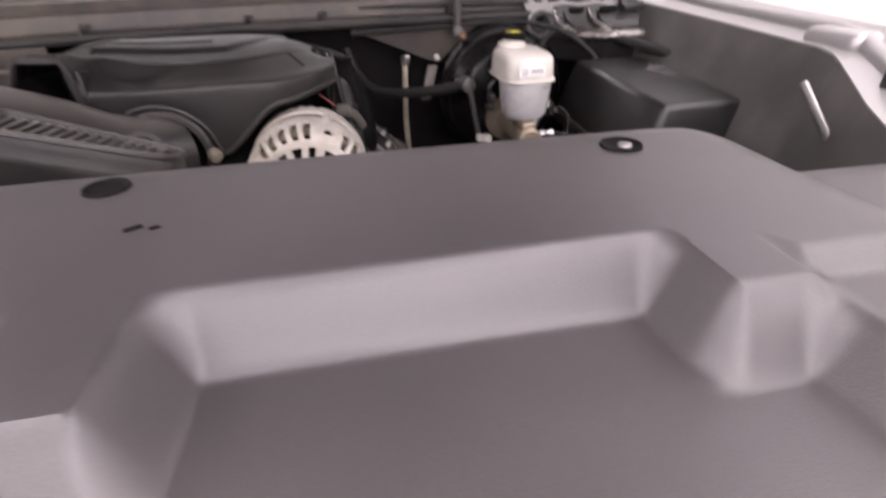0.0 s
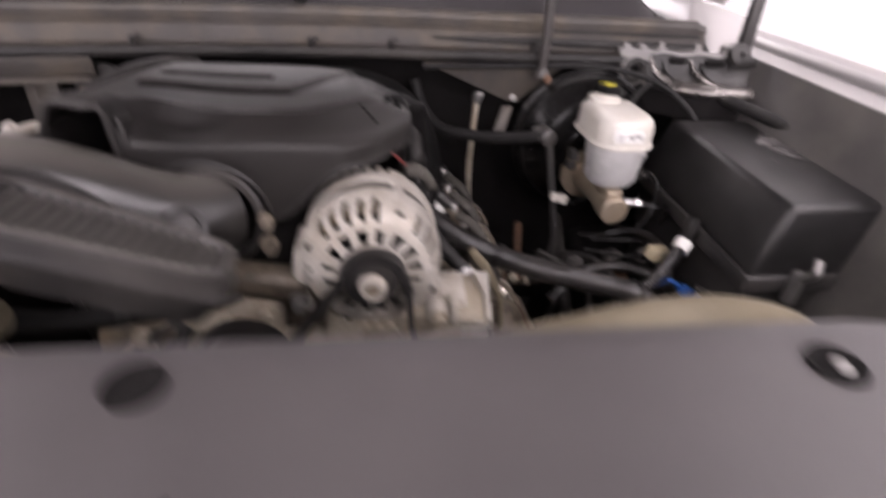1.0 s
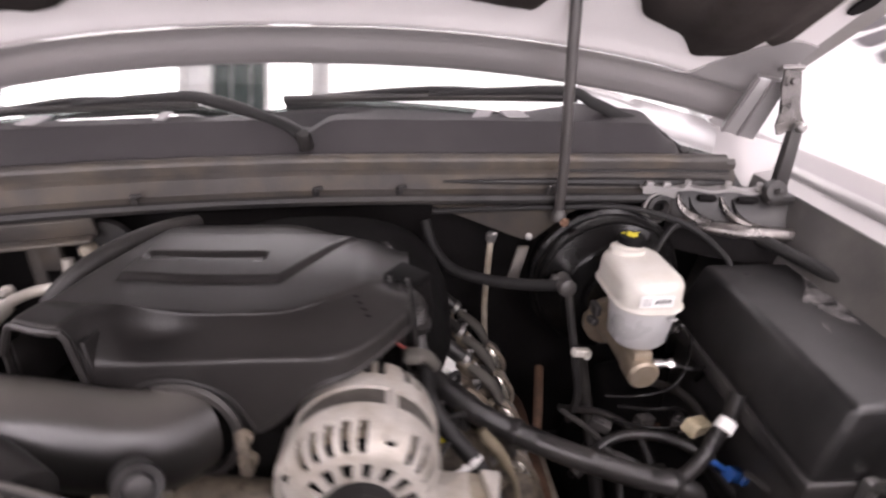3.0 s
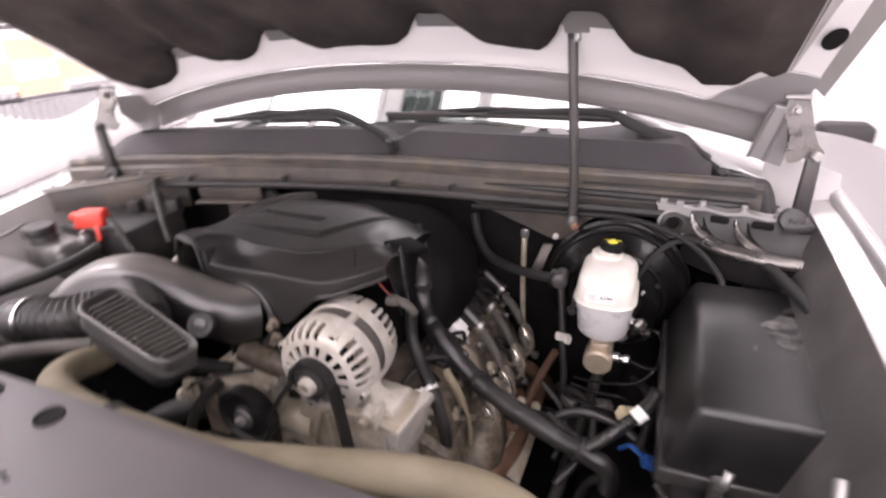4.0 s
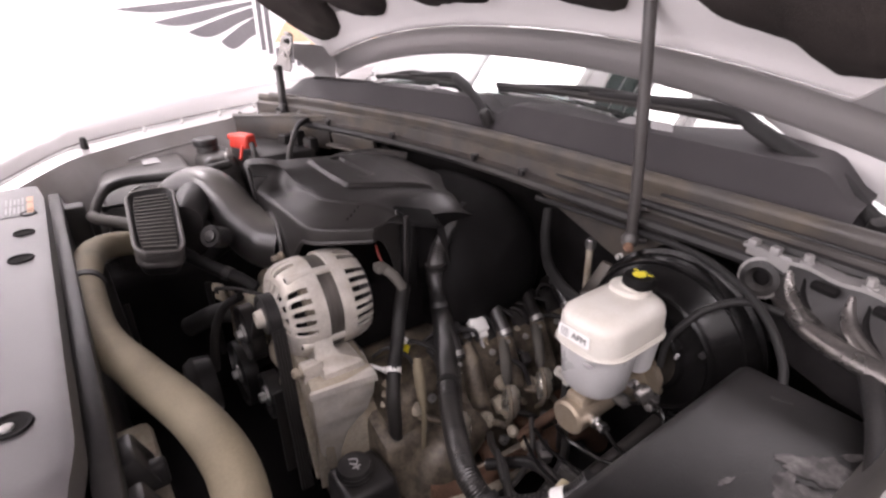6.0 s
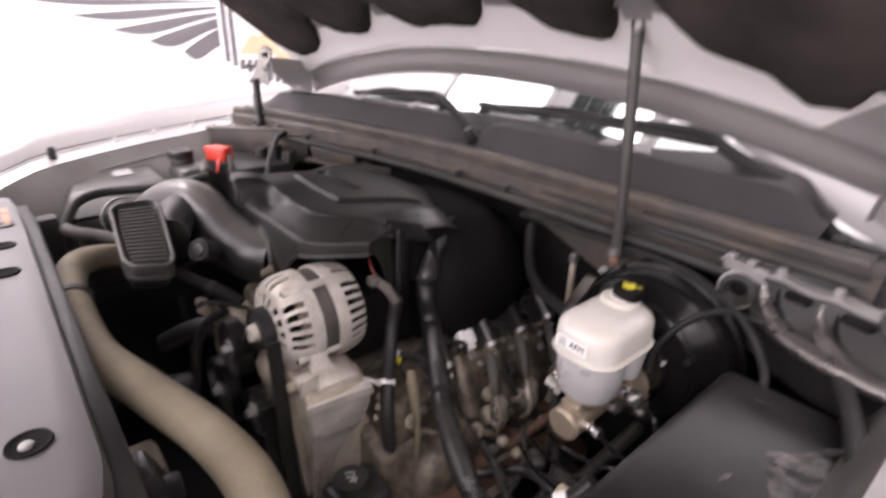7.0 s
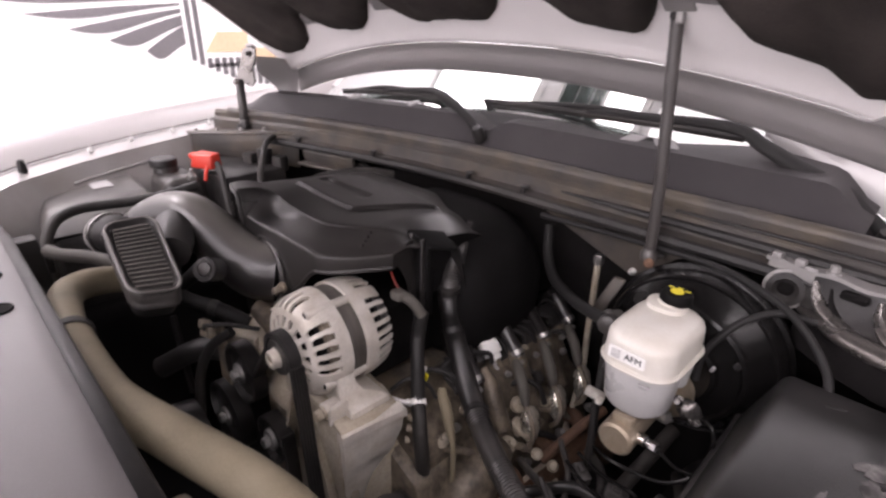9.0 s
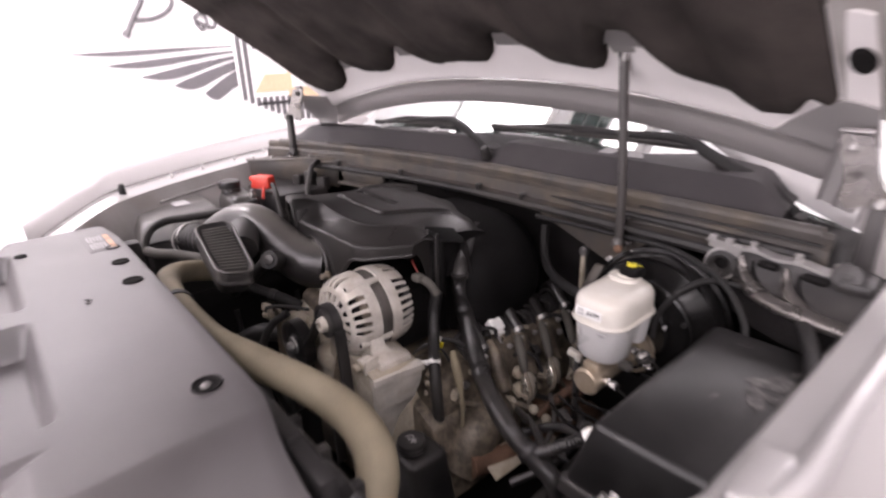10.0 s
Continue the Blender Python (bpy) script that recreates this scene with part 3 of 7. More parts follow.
    for x, w, lean in ((0.295, 0.042, 0.012), (0.352, 0.024, -0.014), (-0.42, 0.045, 0.02), (-0.24, 0.028, 0.012)):
        y = curve_y(x) + 0.066
        part("tab", hexa([(x - w / 2, y, 1.243), (x + w / 2 - lean, y + 0.002, 1.243), (x + w / 2, y + 0.019, 1.252), (x - w / 2 + lean, y + 0.017, 1.252)],
                         [(x - w / 2, y - 0.001, 1.247), (x + w / 2 - lean, y + 0.001, 1.247), (x + w / 2, y + 0.018, 1.256), (x - w / 2 + lean, y + 0.016, 1.256)], 0.001), M_INK_GREY, body, "small pale tab")

    def screen(u, v):
        bulge = 1 - ((u - 0.5) * 2) ** 2
        base = 0.99 - 0.10 * bulge
        foot = min(0.0, max(-0.24, (curve_y(-0.74 + 1.50 * u) + 0.078 - base) / 0.82))
        v = foot + (1 - foot) * v
        return ((-0.74 + 1.50 * u) * (1 - 0.10 * v), base + 0.82 * v, 1.255 + 0.025 * bulge + 0.52 * v)

    sc = part("windscreen", sheet(screen, 24, 12, 0.005), M_GLASS, body, "raked windscreen glass reflecting the room")
    sc.visible_shadow = False

    def roof(u, v):
        return ((u - 0.5) * 1.36, 1.75 + 1.5 * v, 1.78 + 0.05 * math.sin(math.pi * v) - 0.05 * (2 * u - 1) ** 2)
    part("roof", sheet(roof, 12, 12, 0.03), M_PAINT, body, "silver cab roof")
    part("dashboard", box((0, 1.30, 1.10), (1.46, 0.5, 0.22), 0.05, 3), M_COWL, body, "dark dashboard")
    part("cab_back", join(box((0, 3.2, 0.85), (1.7, 0.06, 0.7), 0.02), box((-0.62, 3.2, 1.45), (0.1, 0.05, 0.6), 0.01), box((0.62, 3.2, 1.45), (0.1, 0.05, 0.6), 0.01)), M_PAINT, body, "silver cab back round its window opening")
    part("bed", join(box((0, 4.1, 0.62), (1.7, 1.6, 0.06), 0.01), box((-0.93, 4.1, 0.85), (0.12, 1.6, 0.5), 0.03), box((0.93, 4.1, 0.85), (0.12, 1.6, 0.5), 0.03)), M_PAINT, body, "silver load bed")
    part("frame_rail", join(box((-0.45, 1.8, 0.42), (0.09, 5.0, 0.14), 0.01), box((0.45, 1.8, 0.42), (0.09, 5.0, 0.14), 0.01), box((0, 0.45, 0.40), (1.0, 0.2, 0.1), 0.01)), M_DARK, body, "black frame rails")

    def bay_floor(u, v):
        return (-0.85 + 1.7 * u, -0.1 + 1.0 * v, 0.50)
    part("splash_pan", sheet(bay_floor, 4, 4, 0.01), M_DARK, body, "black splash pan under the engine")
    part("grille", box((0.05, -0.56, 0.86), (1.25, 0.06, 0.44), 0.03, 3), M_DARK, body, "dark front grille")
    part("bumper", box((0.03, -0.62, 0.52), (1.85, 0.14, 0.24), 0.05, 3), M_STEEL, body, "metal front bumper")
    for s in (-1, 1):
        part("headlamp", box((s * 0.70, -0.50, 0.92), (0.30, 0.10, 0.26), 0.03, 3), M_LABEL, body, "clear headlamp")
    return body


build_body()


def build_hood():
    hood = thing("hood", (0.03, 0.76, 1.33), "raised silver hood with a black felt liner", "hood")

    def skin(u, v):
        x = -0.745 + 1.51 * u
        y = 0.80 - 1.30 * v
        return (x, y, hood_z(x, y) + 0.045)

    def bow(x):
        return 1 - min(1, abs((x - 0.03) / 0.78)) ** 2.2

    def along(pr, v):
        k = v * (len(pr) - 1)
        i = min(int(k), len(pr) - 2)
        f = k - i
        return pr[i][0] * (1 - f) + pr[i + 1][0] * f, pr[i][1] * (1 - f) + pr[i + 1][1] * f

    def lip(u, v):
        """The curved drop of the rear edge."""
        x = -0.735 + 1.49 * u
        edge = 1.222 + 0.113 * bow(x)
        return (x, *along([(0.826, edge), (0.820, edge + 0.003), (0.812, edge + 0.020), (0.806, edge + 0.045), (0.800, edge + 0.056)], v))

    def band(u, v):
        """The flat inner frame between rear edge and liner."""
        x = -0.735 + 1.49 * u
        edge = 1.222 + 0.113 * bow(x) + 0.058
        return (x, *along([(0.800, edge), (0.790, edge + 0.002), (0.770, max(edge + 0.012, hood_z(x, 0.77) - 0.004)), (0.70, hood_z(x, 0.70) + 0.006), (0.56, hood_z(x, 0.56) + 0.012)], v))

    part("outer_skin", sheet(skin, 40, 20, 0.004, (0, 0.55, 0.84)), M_PAINT, hood, "silver outer skin")
    # frame and flange share one paint; light and shade are in their colours
    part("inner_frame", sheet(band, 70, 16, 0.004, (0, 0.55, 0.84)), M_HOOD_LIT, hood, "pale painted inner frame")
    def corner(u, v):
        """The flange widening into the driver's corner of the frame."""
        x = 0.480 + 0.275 * u
        edge = 1.222 + 0.113 * bow(x) + 0.058
        y = 0.801 - 0.105 * step(0.57, 0.735, x) ** 1.3 * v
        z = float(np.interp(y, (0.56, 0.70, 0.770, 0.790, 0.801), (hood_z(x, 0.56) + 0.012, hood_z(x, 0.70) + 0.006, max(edge + 0.012, hood_z(x, 0.77) - 0.004), edge + 0.002, edge)))
        return (x, y, z - 0.005)

    # greyer sheet over the frame, carrying the corner's shade as colour
    part("hood_corner", sheet(corner, 40, 16, 0.003, (0, 0.55, 0.84)), M_PAINT, hood, "silver folded corner of the hood")
    part("rear_flange", sheet(lip, 70, 12, 0.004, (0, 0.9, 0.3)), M_SILVER_SHADED, hood, "silver rear edge of the hood")
    for s in (-1, 1):
        def side(u, v, s=s):
            y = 0.74 - 1.2 * u
            x = 0.03 + s * (0.685 + 0.06 * v)
            return (x, y, hood_z(x, y) + 0.004 + 0.012 * math.sin(math.pi * v))
        rail = part("side_frame", sheet(side, 20, 5, 0.004, (0, 0.55, 0.84)), M_APRON, hood, "bare painted side rail with dark holes")
        for y in (0.622, 0.50, 0.36, 0.10):
            x = 0.03 + s * 0.712
            slot = lathe([(0.017, 0), (0.015, -0.003), (0, -0.003)], (0, 0, 0), (0, 0, 1), 18)
            bmesh.ops.transform(slot, matrix=Matrix.Translation((x, y, hood_z(x, y) + 0.006)) @ pose(0, 0, 0, -33.8, 0, 0) @ Matrix.Diagonal((0.8, 1.5, 1, 1)), verts=slot.verts)
            part("slot", slot, M_DARK, rail, "dark oval hole")

    # felt liner with a scalloped rear edge, quilted by shallow channels
    edge_x = (-0.715, -0.700, -0.660, -0.600, -0.550, -0.505, -0.478, -0.432, -0.418, -0.400, -0.335, -0.285, -0.240, -0.212, -0.152, -0.140, -0.122, 0.047, 0.083, 0.113, 0.136,
              0.190, 0.210, 0.235, 0.340, 0.364, 0.384, 0.400, 0.450, 0.470, 0.495, 0.575, 0.605, 0.650, 0.675, 0.703, 0.710)
    edge_y = (0.700, 0.738, 0.764, 0.770, 0.755, 0.716, 0.682, 0.680, 0.728, 0.749, 0.757, 0.738, 0.703, 0.682, 0.684, 0.734, 0.755, 0.748, 0.726, 0.692, 0.666,
              0.665, 0.704, 0.745, 0.742, 0.716, 0.672, 0.645, 0.642, 0.682, 0.720, 0.745, 0.778, 0.762, 0.710, 0.716, 0.690)

    def liner(u, v):
        x = -0.715 + 1.425 * u
        rear = sum(float(np.interp(x + d, edge_x, edge_y)) for d in (-0.006, -0.003, 0.0, 0.003, 0.006)) / 5
        y = rear - (rear + 0.46) * v
        puff = 0.030 * min(1, v * 16) ** 0.6 * min(1, u * 25) * min(1, (1 - u) * 25)
        groove = 0.011 * (math.exp(-((math.sin(9.5 * (x + 0.1)) / 0.16) ** 2)) + math.exp(-(((y - 0.42) / 0.018) ** 2)) + math.exp(-(((y - 0.02) / 0.018) ** 2)))
        return (x, y, hood_z(x, y) - puff + groove * min(1, v * 12) + 0.005 * noise.noise((x * 11, y * 11, 0)) + 0.002 * noise.noise((x * 40, y * 40, 3)))

    part("liner", sheet(liner, 330, 70, 0.015, (0, 0.55, 0.84)), M_LINER, hood, "quilted black felt liner with scalloped edge")
    # notch plates take the shaded copy, their dimness being shade
    for x0, x1, y in ((-0.482, -0.424, 0.678), (-0.218, -0.146, 0.680), (0.130, 0.196, 0.662), (0.390, 0.458, 0.640)):
        a, b = hood_z(x0, y) + 0.001, hood_z(x1, y) + 0.001
        fall = 0.040 * 0.67
        part("liner_bracket", join(hexa([(x0 - 0.010, y + 0.034, a - fall), (x1 + 0.010, y + 0.034, b - fall), (x1, y - 0.012, b + 0.010), (x0, y - 0.012, a + 0.010)],
                                        [(x0 - 0.010, y + 0.037, a - fall + 0.003), (x1 + 0.010, y + 0.037, b - fall + 0.003), (x1, y - 0.009, b + 0.013), (x0, y - 0.009, a + 0.013)], 0.0008, 1)), M_SILVER_SHADED, hood, "grey pressed plate in the liner's notch", smooth=False)
    # cowl-side panel; its thin end paints in the windscreen's white reflection
    flap = []
    for x, low, high in ((0.480, 1.276, 1.296), (0.540, 1.250, 1.284), (0.600, 1.222, 1.270), (0.640, 1.200, 1.260), (0.680, 1.178, 1.250), (0.710, 1.166, 1.242), (0.728, 1.164, 1.230), (0.736, 1.168, 1.222)):
        y = 0.915 - 0.22 * max(0, x - 0.48)
        flap.append([(x, y + 0.006, high), (x, y, (low + high) / 2 + 0.004), (x, y + 0.002, low), (x, y + 0.008, low), (x, y + 0.010, high)])
    part("cowl_side_panel", loft(flap), M_PAINT, hood, "pale cowl panel above the wiper pivot", angle=60)
    for s, bx, by in ((1, 0.778, 0.720), (-1, -0.700, 0.620)):
        h = thing_hinge(s, bx, by, hood)
    leaf = [((-0.660, 0.655, 1.334), (-0.657, 0.655, 1.296)), ((-0.690, 0.720, 1.328), (-0.690, 0.720, 1.250)), ((-0.712, 0.765, 1.322), (-0.716, 0.765, 1.205)), ((-0.718, 0.785, 1.312), (-0.722, 0.782, 1.192)), ((-0.714, 0.808, 1.288), (-0.718, 0.800, 1.200))]
    part("corner_leaf", loft([[Vector(a), Vector(b), Vector(b) - Vector((0.004, 0, 0)), Vector(a) - Vector((0.004, 0, 0))] for a, b in leaf]), M_PAINT, hood, "silver folded edge of the hood's corner", angle=60)
    part("strut_bracket", join(box((0.404, 0.690, hood_z(0.40, 0.690) + 0.004), (0.040, 0.026, 0.006), 0.002, rot=(-33, 0, 0)), box((0.404, 0.704, hood_z(0.40, 0.704) - 0.001), (0.010, 0.014, 0.016), 0.003)), M_INNER, hood, "grey pressed strut bracket")
    return hood


def thing_hinge(s, bx, by, hood):
    """Pressed plate on the hood, black link and round foot; bx, by: where link and plate meet."""
    z = 1.260 if s > 0 else 1.270
    pale = M_STEEL_DULL

    def face(u, v, w):
        return Vector((bx - s * u, by + w - 0.25 * u, z + v)) if s > 0 else Vector((bx + 0.80 * u, by + w + 0.60 * u, z + v))

    hole = [(0.030 + 0.0048 * math.cos(a), 0.034 + 0.0060 * math.sin(a)) for a in np.linspace(0.10, 2 * math.pi - 0.10, 14)]
    outline = [(0.041, 0.034), (0.042, 0.018), (0.044, 0.002), (0.036, -0.012), (0.024, -0.010), (0.014, -0.004), (0.004, -0.012), (-0.010, -0.006), (-0.012, 0.006), (-0.002, 0.016), (0.008, 0.036), (0.016, 0.062), (0.024, 0.084), (0.056, 0.086), (0.054, 0.062), (0.044, 0.0345)]
    plate = part("hinge_plate", prism(outline[::-1] + hole[::-1], face, 0.004), pale, hood, "pressed hinge plate with a round hole", smooth=False)
    part("pivot", lathe([(0, -0.004), (0.008, -0.004), (0.008, 0.008), (0.005, 0.011), (0, 0.011)], (bx, by - 0.004, z), (s * 0.1, -1, 0), 16), M_STEEL, plate)
    part("bolt", bolt(face(0.040, 0.070, -0.001), (0, -1, 0.1), 0.006, 0.010), pale, plate)
    part("top_clip", box(tuple(face(0.042, 0.088, 0.004)), (0.036, 0.014, 0.007), 0.002, rot=(-30, 0, 0)), M_SILVER_SHADED, plate, "pale clip under the hood")
    w = 0.012 if s > 0 else 0.015
    arm = part("hinge_arm", hexa([(bx - w, by - 0.006, 1.158), (bx + w, by - 0.006, 1.158), (bx + w, by + 0.010, 1.158), (bx - w, by + 0.010, 1.158)],
                                 [(bx - w + 0.002, by - 0.005, z + 0.006), (bx + w - 0.003, by - 0.005, z + 0.006), (bx + w - 0.003, by + 0.010, z + 0.006), (bx - w + 0.002, by + 0.010, z + 0.006)], 0.003), M_BLACK, hood, "black steel hinge link")
    if s > 0:
        part("hinge_channel", hexa([(bx - 0.084, by + 0.066, z - 0.022), (bx - 0.034, by + 0.046, z - 0.034), (bx - 0.030, by + 0.058, z - 0.030), (bx - 0.080, by + 0.078, z - 0.018)],
                                   [(bx - 0.066, by + 0.030, z + 0.072), (bx - 0.022, by + 0.014, z + 0.064), (bx - 0.018, by + 0.026, z + 0.066), (bx - 0.062, by + 0.042, z + 0.076)], 0.003), M_PAINT, hood, "silver folded leaf along the hood's corner")
        for k in (0.0, 0.5):
            part("channel_rib", tube([(bx - 0.082 + 0.046 * k, by + 0.064 - 0.018 * k, z - 0.022 - 0.010 * k), (bx - 0.074 + 0.046 * k, by + 0.045 - 0.016 * k, z + 0.025 - 0.006 * k), (bx - 0.065 + 0.042 * k, by + 0.029 - 0.015 * k, z + 0.070 - 0.006 * k)], 0.0030, 8, 6), M_SILVER_SHADED, hood)
    part("hinge_foot", join(lathe([(0, 0), (0.020, 0), (0.021, 0.004), (0.018, 0.012), (0.008, 0.014), (0, 0.014)], (bx - s * 0.010, by - 0.002, 1.152), (0, -1, 0.35), 26), box((bx, by + 0.01, 1.142), (0.045, 0.06, 0.018), 0.006)), M_BLACK, hood, "round black hinge foot")
    part("foot_bolt", bolt((bx - s * 0.010, by - 0.018, 1.157), (0, -1, 0.35), 0.005, 0.006), M_BLACK, hood, "dark bolt")
    return arm


build_hood()
ps = thing("hood_strut", (0.412, 0.732, 1.11), "dark gas strut that props the raised hood", "hood strut")
part("cylinder", tube([(0.412, 0.732, 1.105), (0.410, 0.728, 1.20), (0.402, 0.722, 1.33), (0.395, 0.715, 1.445)], 0.0085, 12), M_STRUT, ps, "matt dark strut tube")
part("ball_socket", join(lathe([(0, 0), (0.012, 0.002), (0.013, 0.012), (0.008, 0.02), (0, 0.021)], (0.412, 0.730, 1.098), (0, 0, 1), 14), rod((0.412, 0.735, 1.106), (0.426, 0.75, 1.104), 0.005)), M_WORN, ps, "dark ball joint")
part("ball_stud", lathe([(0, 0), (0.007, 0.001), (0.008, 0.006), (0.005, 0.010), (0, 0.010)], (0.418, 0.722, 1.100), (0.3, -1, 0), 14), M_RUST, ps, "rust-tinged stud")
part("end_fitting", lathe([(0.0085, 0), (0.010, 0.004), (0.010, 0.018), (0.007, 0.024), (0, 0.025)], (0.3955, 0.7155, 1.438), (-0.07, -0.06, 1), 14), M_BLACK, ps)

# ---- radiator cover, in front of the bay ----
def cover_rear(x):
    return 0.026 - 0.014 * step(0.40, 0.50, x) - 0.10 * max(0, -0.30 - x)


def cover_z(x, y):
    def ramp(a, b, v):
        t = min(1, max(0, (v - a) / (b - a)))
        return 0.5 * t + 0.5 * t * t * (3 - 2 * t)

    def block(x0, x1, y0, soft=0.011):
        return ramp(x0 - soft, x0 + soft, x) * ramp(-soft, soft, x1 - x) * ramp(-0.013, 0.013, y - y0)
    shift = 0.030 * step(0.355, 0.380, x)
    lower = 1 - ramp(-0.162 - shift, -0.142 - shift, y)
    for x0, x1, y0 in ((0.313, 0.374, -0.210), (-0.012, 0.064 + 0.06 * max(-0.08, y + 0.143), -0.226), (-0.36, -0.285, -0.226)):
        lower *= 1 - block(x0, x1, y0)
    lower *= 1 - 0.76 * step(0.352, 0.378, x) * step(-0.36, -0.30, y)
    lower *= 1 - 0.72 * step(-0.29, -0.31, x) * step(-0.250, -0.215, y)
    roll = max(0, y - cover_rear(x) + 0.02)
    fall = 0.048 * step(0.435, 0.570, x) * step(-0.30, -0.08, y)
    return 1.122 - fall - 0.042 * lower - 5.5 * roll * roll - 0.05 * max(0, -0.3 - y) + 0.004 * (1 - (2 * (x - 0.05)) ** 2)


def build_cover():
    cov = thing("radiator_cover", (0.05, -0.2, 1.1), "moulded dark grey plastic cover over the radiator support", "engine cover")

    def top(u, v):
        x = -0.385 + 1.08 * u
        yr = cover_rear(x)
        y = yr - (yr + 0.52) * v
        return (x, y, cover_z(x, y))

    def skirt(u, v):
        x = -0.385 + 1.08 * u
        yr = cover_rear(x)
        return (x, yr + 0.003 * v, cover_z(x, yr) - 0.024 * v)

    part("panel", sheet(top, 460, 190, 0.004), M_COVER, cov, "fine-grained grey moulded panel")
    part("rear_lip", sheet(skirt, 120, 4, 0.003, (0, -1, 0)), M_COVER, cov)
    for x, y, r in ((-0.205, 0.004, 0.009), (-0.109, -0.002, 0.011), (-0.003, -0.006, 0.012), (0.363, -0.014, 0.013), (-0.27, -0.13, 0.008)):
        z = cover_z(x, y) + 0.0012
        d = part("fastener_hole", lathe([(r * 1.25, -0.001), (r * 1.2, 0.0012), (r, 0.0005), (r * 0.9, -0.0006), (0, -0.0006)], (x, y, z), (0, 0, 1), 26), M_DARK, cov, "dark recessed fastener hole")
        if x > 0.3:
            part("fastener", lathe([(0.0055, 0), (0.005, 0.002), (0.002, 0.003), (0, 0.0025)], (x + 0.002, y - 0.002, z - 0.0006), (0, 0, 1), 14), M_STEEL, d, "bright metal bolt")
    part("latch_slot", box((-0.030, -0.166, 1.083), (0.085, 0.036, 0.008), 0.003, rot=(0, 0, 4)), M_DARK, cov, "dark latch opening")
    part("slit", box((0.031, -0.072, cover_z(0.03, -0.072) + 0.0005), (0.010, 0.004, 0.002), 0.0008, rot=(0, 0, 30)), M_DARK, cov)
    part("slit", box((0.043, -0.074, cover_z(0.043, -0.074) + 0.0005), (0.006, 0.003, 0.002), 0.0008, rot=(0, 0, 30)), M_DARK, cov)
    stick = part("sticker", box((-0.255, -0.008, cover_z(-0.25, -0.01) + 0.001), (0.11, 0.05, 0.001)), M_COVER, cov, "small printed warning sticker", smooth=False)
    for x, w in ((-0.285, 0.030), (-0.246, 0.036), (-0.216, 0.014)):
        part("print", box((x, 0.007, cover_z(-0.25, 0.0) + 0.002), (w, 0.009, 0.0008)), M_ORANGE, stick, "faded orange bar", smooth=False)
    for j in range(5):
        for x, w in ((-0.280, 0.040 - 0.006 * (j % 3)), (-0.232, 0.034 + 0.006 * (j % 2))):
            part("print", box((x, -0.003 - 0.0055 * j, cover_z(-0.25, 0.0) + 0.002), (w, 0.0024, 0.0008)), M_INK_GREY, stick, smooth=False)
    return cov


build_cover()


def build_hood_latch_stay():
    """Bracket and rod at the driver's end of the radiator support."""
    t = thing("support_stay", (0.712, 0.06, 0.95), "slim metal rod bolted to the radiator support", "stay rod")
    part("rod", rod((0.712, 0.065, 1.007), (0.732, 0.198, 1.100), 0.0055), M_STEEL, t, "steel rod")
    part("foot", join(box((0.712, 0.057, 1.001), (0.022, 0.034, 0.010), 0.003, rot=(0, 0, -10)), box((0.712, 0.046, 0.965), (0.020, 0.010, 0.08), 0.003), lathe([(0.009, 0), (0.009, 0.007), (0.005, 0.010), (0, 0.010)], (0.714, 0.051, 1.005), (0, 0, 1), 12)), M_STEEL, t, "bolted steel foot")
    return t


build_hood_latch_stay()

sup = thing("radiator", (0.05, -0.02, 0.6), "dark radiator core and shroud behind the cover", "radiator")
part("shroud", join(box((0.03, 0.035, 0.86), (1.0, 0.02, 0.44), 0.004), box((0.03, 0.036, 1.068), (0.86, 0.022, 0.040), 0.006)), M_BLACK, sup, "black plastic fan shroud")
part("core", box((0.03, -0.04, 0.86), (0.9, 0.05, 0.44), 0.004), M_DARK, sup)
for x in (0.36, 0.43, 0.50, 0.56):
    part("shroud_tab", join(box((x, 0.052, 1.035), (0.045, 0.03, 0.045), 0.006, rot=(20, 0, 0)), box((x + 0.012, 0.07, 1.025), (0.014, 0.02, 0.03), 0.004)), M_BLACK, sup, "moulded shroud tab")
part("side_tank", box((0.30, 0.055, 0.93), (0.06, 0.045, 0.17), 0.01), M_ALU_DIRTY, sup, "dusty metal side bracket")

hose = thing("radiator_hose", (0.2, 0.08, 1.03), "thick dusty olive rubber radiator hose", "hose")
part("hose", tube([(-0.215, 0.185, 1.02), (-0.195, 0.120, 1.045), (-0.150, 0.075, 1.058), (-0.07, 0.056, 1.060), (0.02, 0.052, 1.060), (0.14, 0.056, 1.056), (0.24, 0.084, 1.050), (0.34, 0.116, 1.042), (0.42, 0.128, 1.034), (0.48, 0.118, 1.020), (0.515, 0.086, 0.996), (0.508, 0.052, 0.970), (0.47, 0.040, 0.955)],
     [0.021, 0.022, 0.0225, 0.0225, 0.022, 0.0225, 0.0235, 0.024, 0.0245, 0.025, 0.025, 0.024, 0.023], 20, 8), M_HOSE, hose, "dusty olive rubber")
part("clamp", tube([(-0.022, 0.0535, 1.060), (-0.008, 0.0525, 1.060)], 0.0250, 20, per=1), M_RUBBER, hose, "dark hose clamp")
part("clamp", tube([(0.49, 0.044, 0.96), (0.475, 0.041, 0.956)], 0.026, 20, per=1), M_BRONZE, hose, "brassy hose clamp")


# ---- alternator and belt drive ----
AX, AZ = 0.108, 0.991


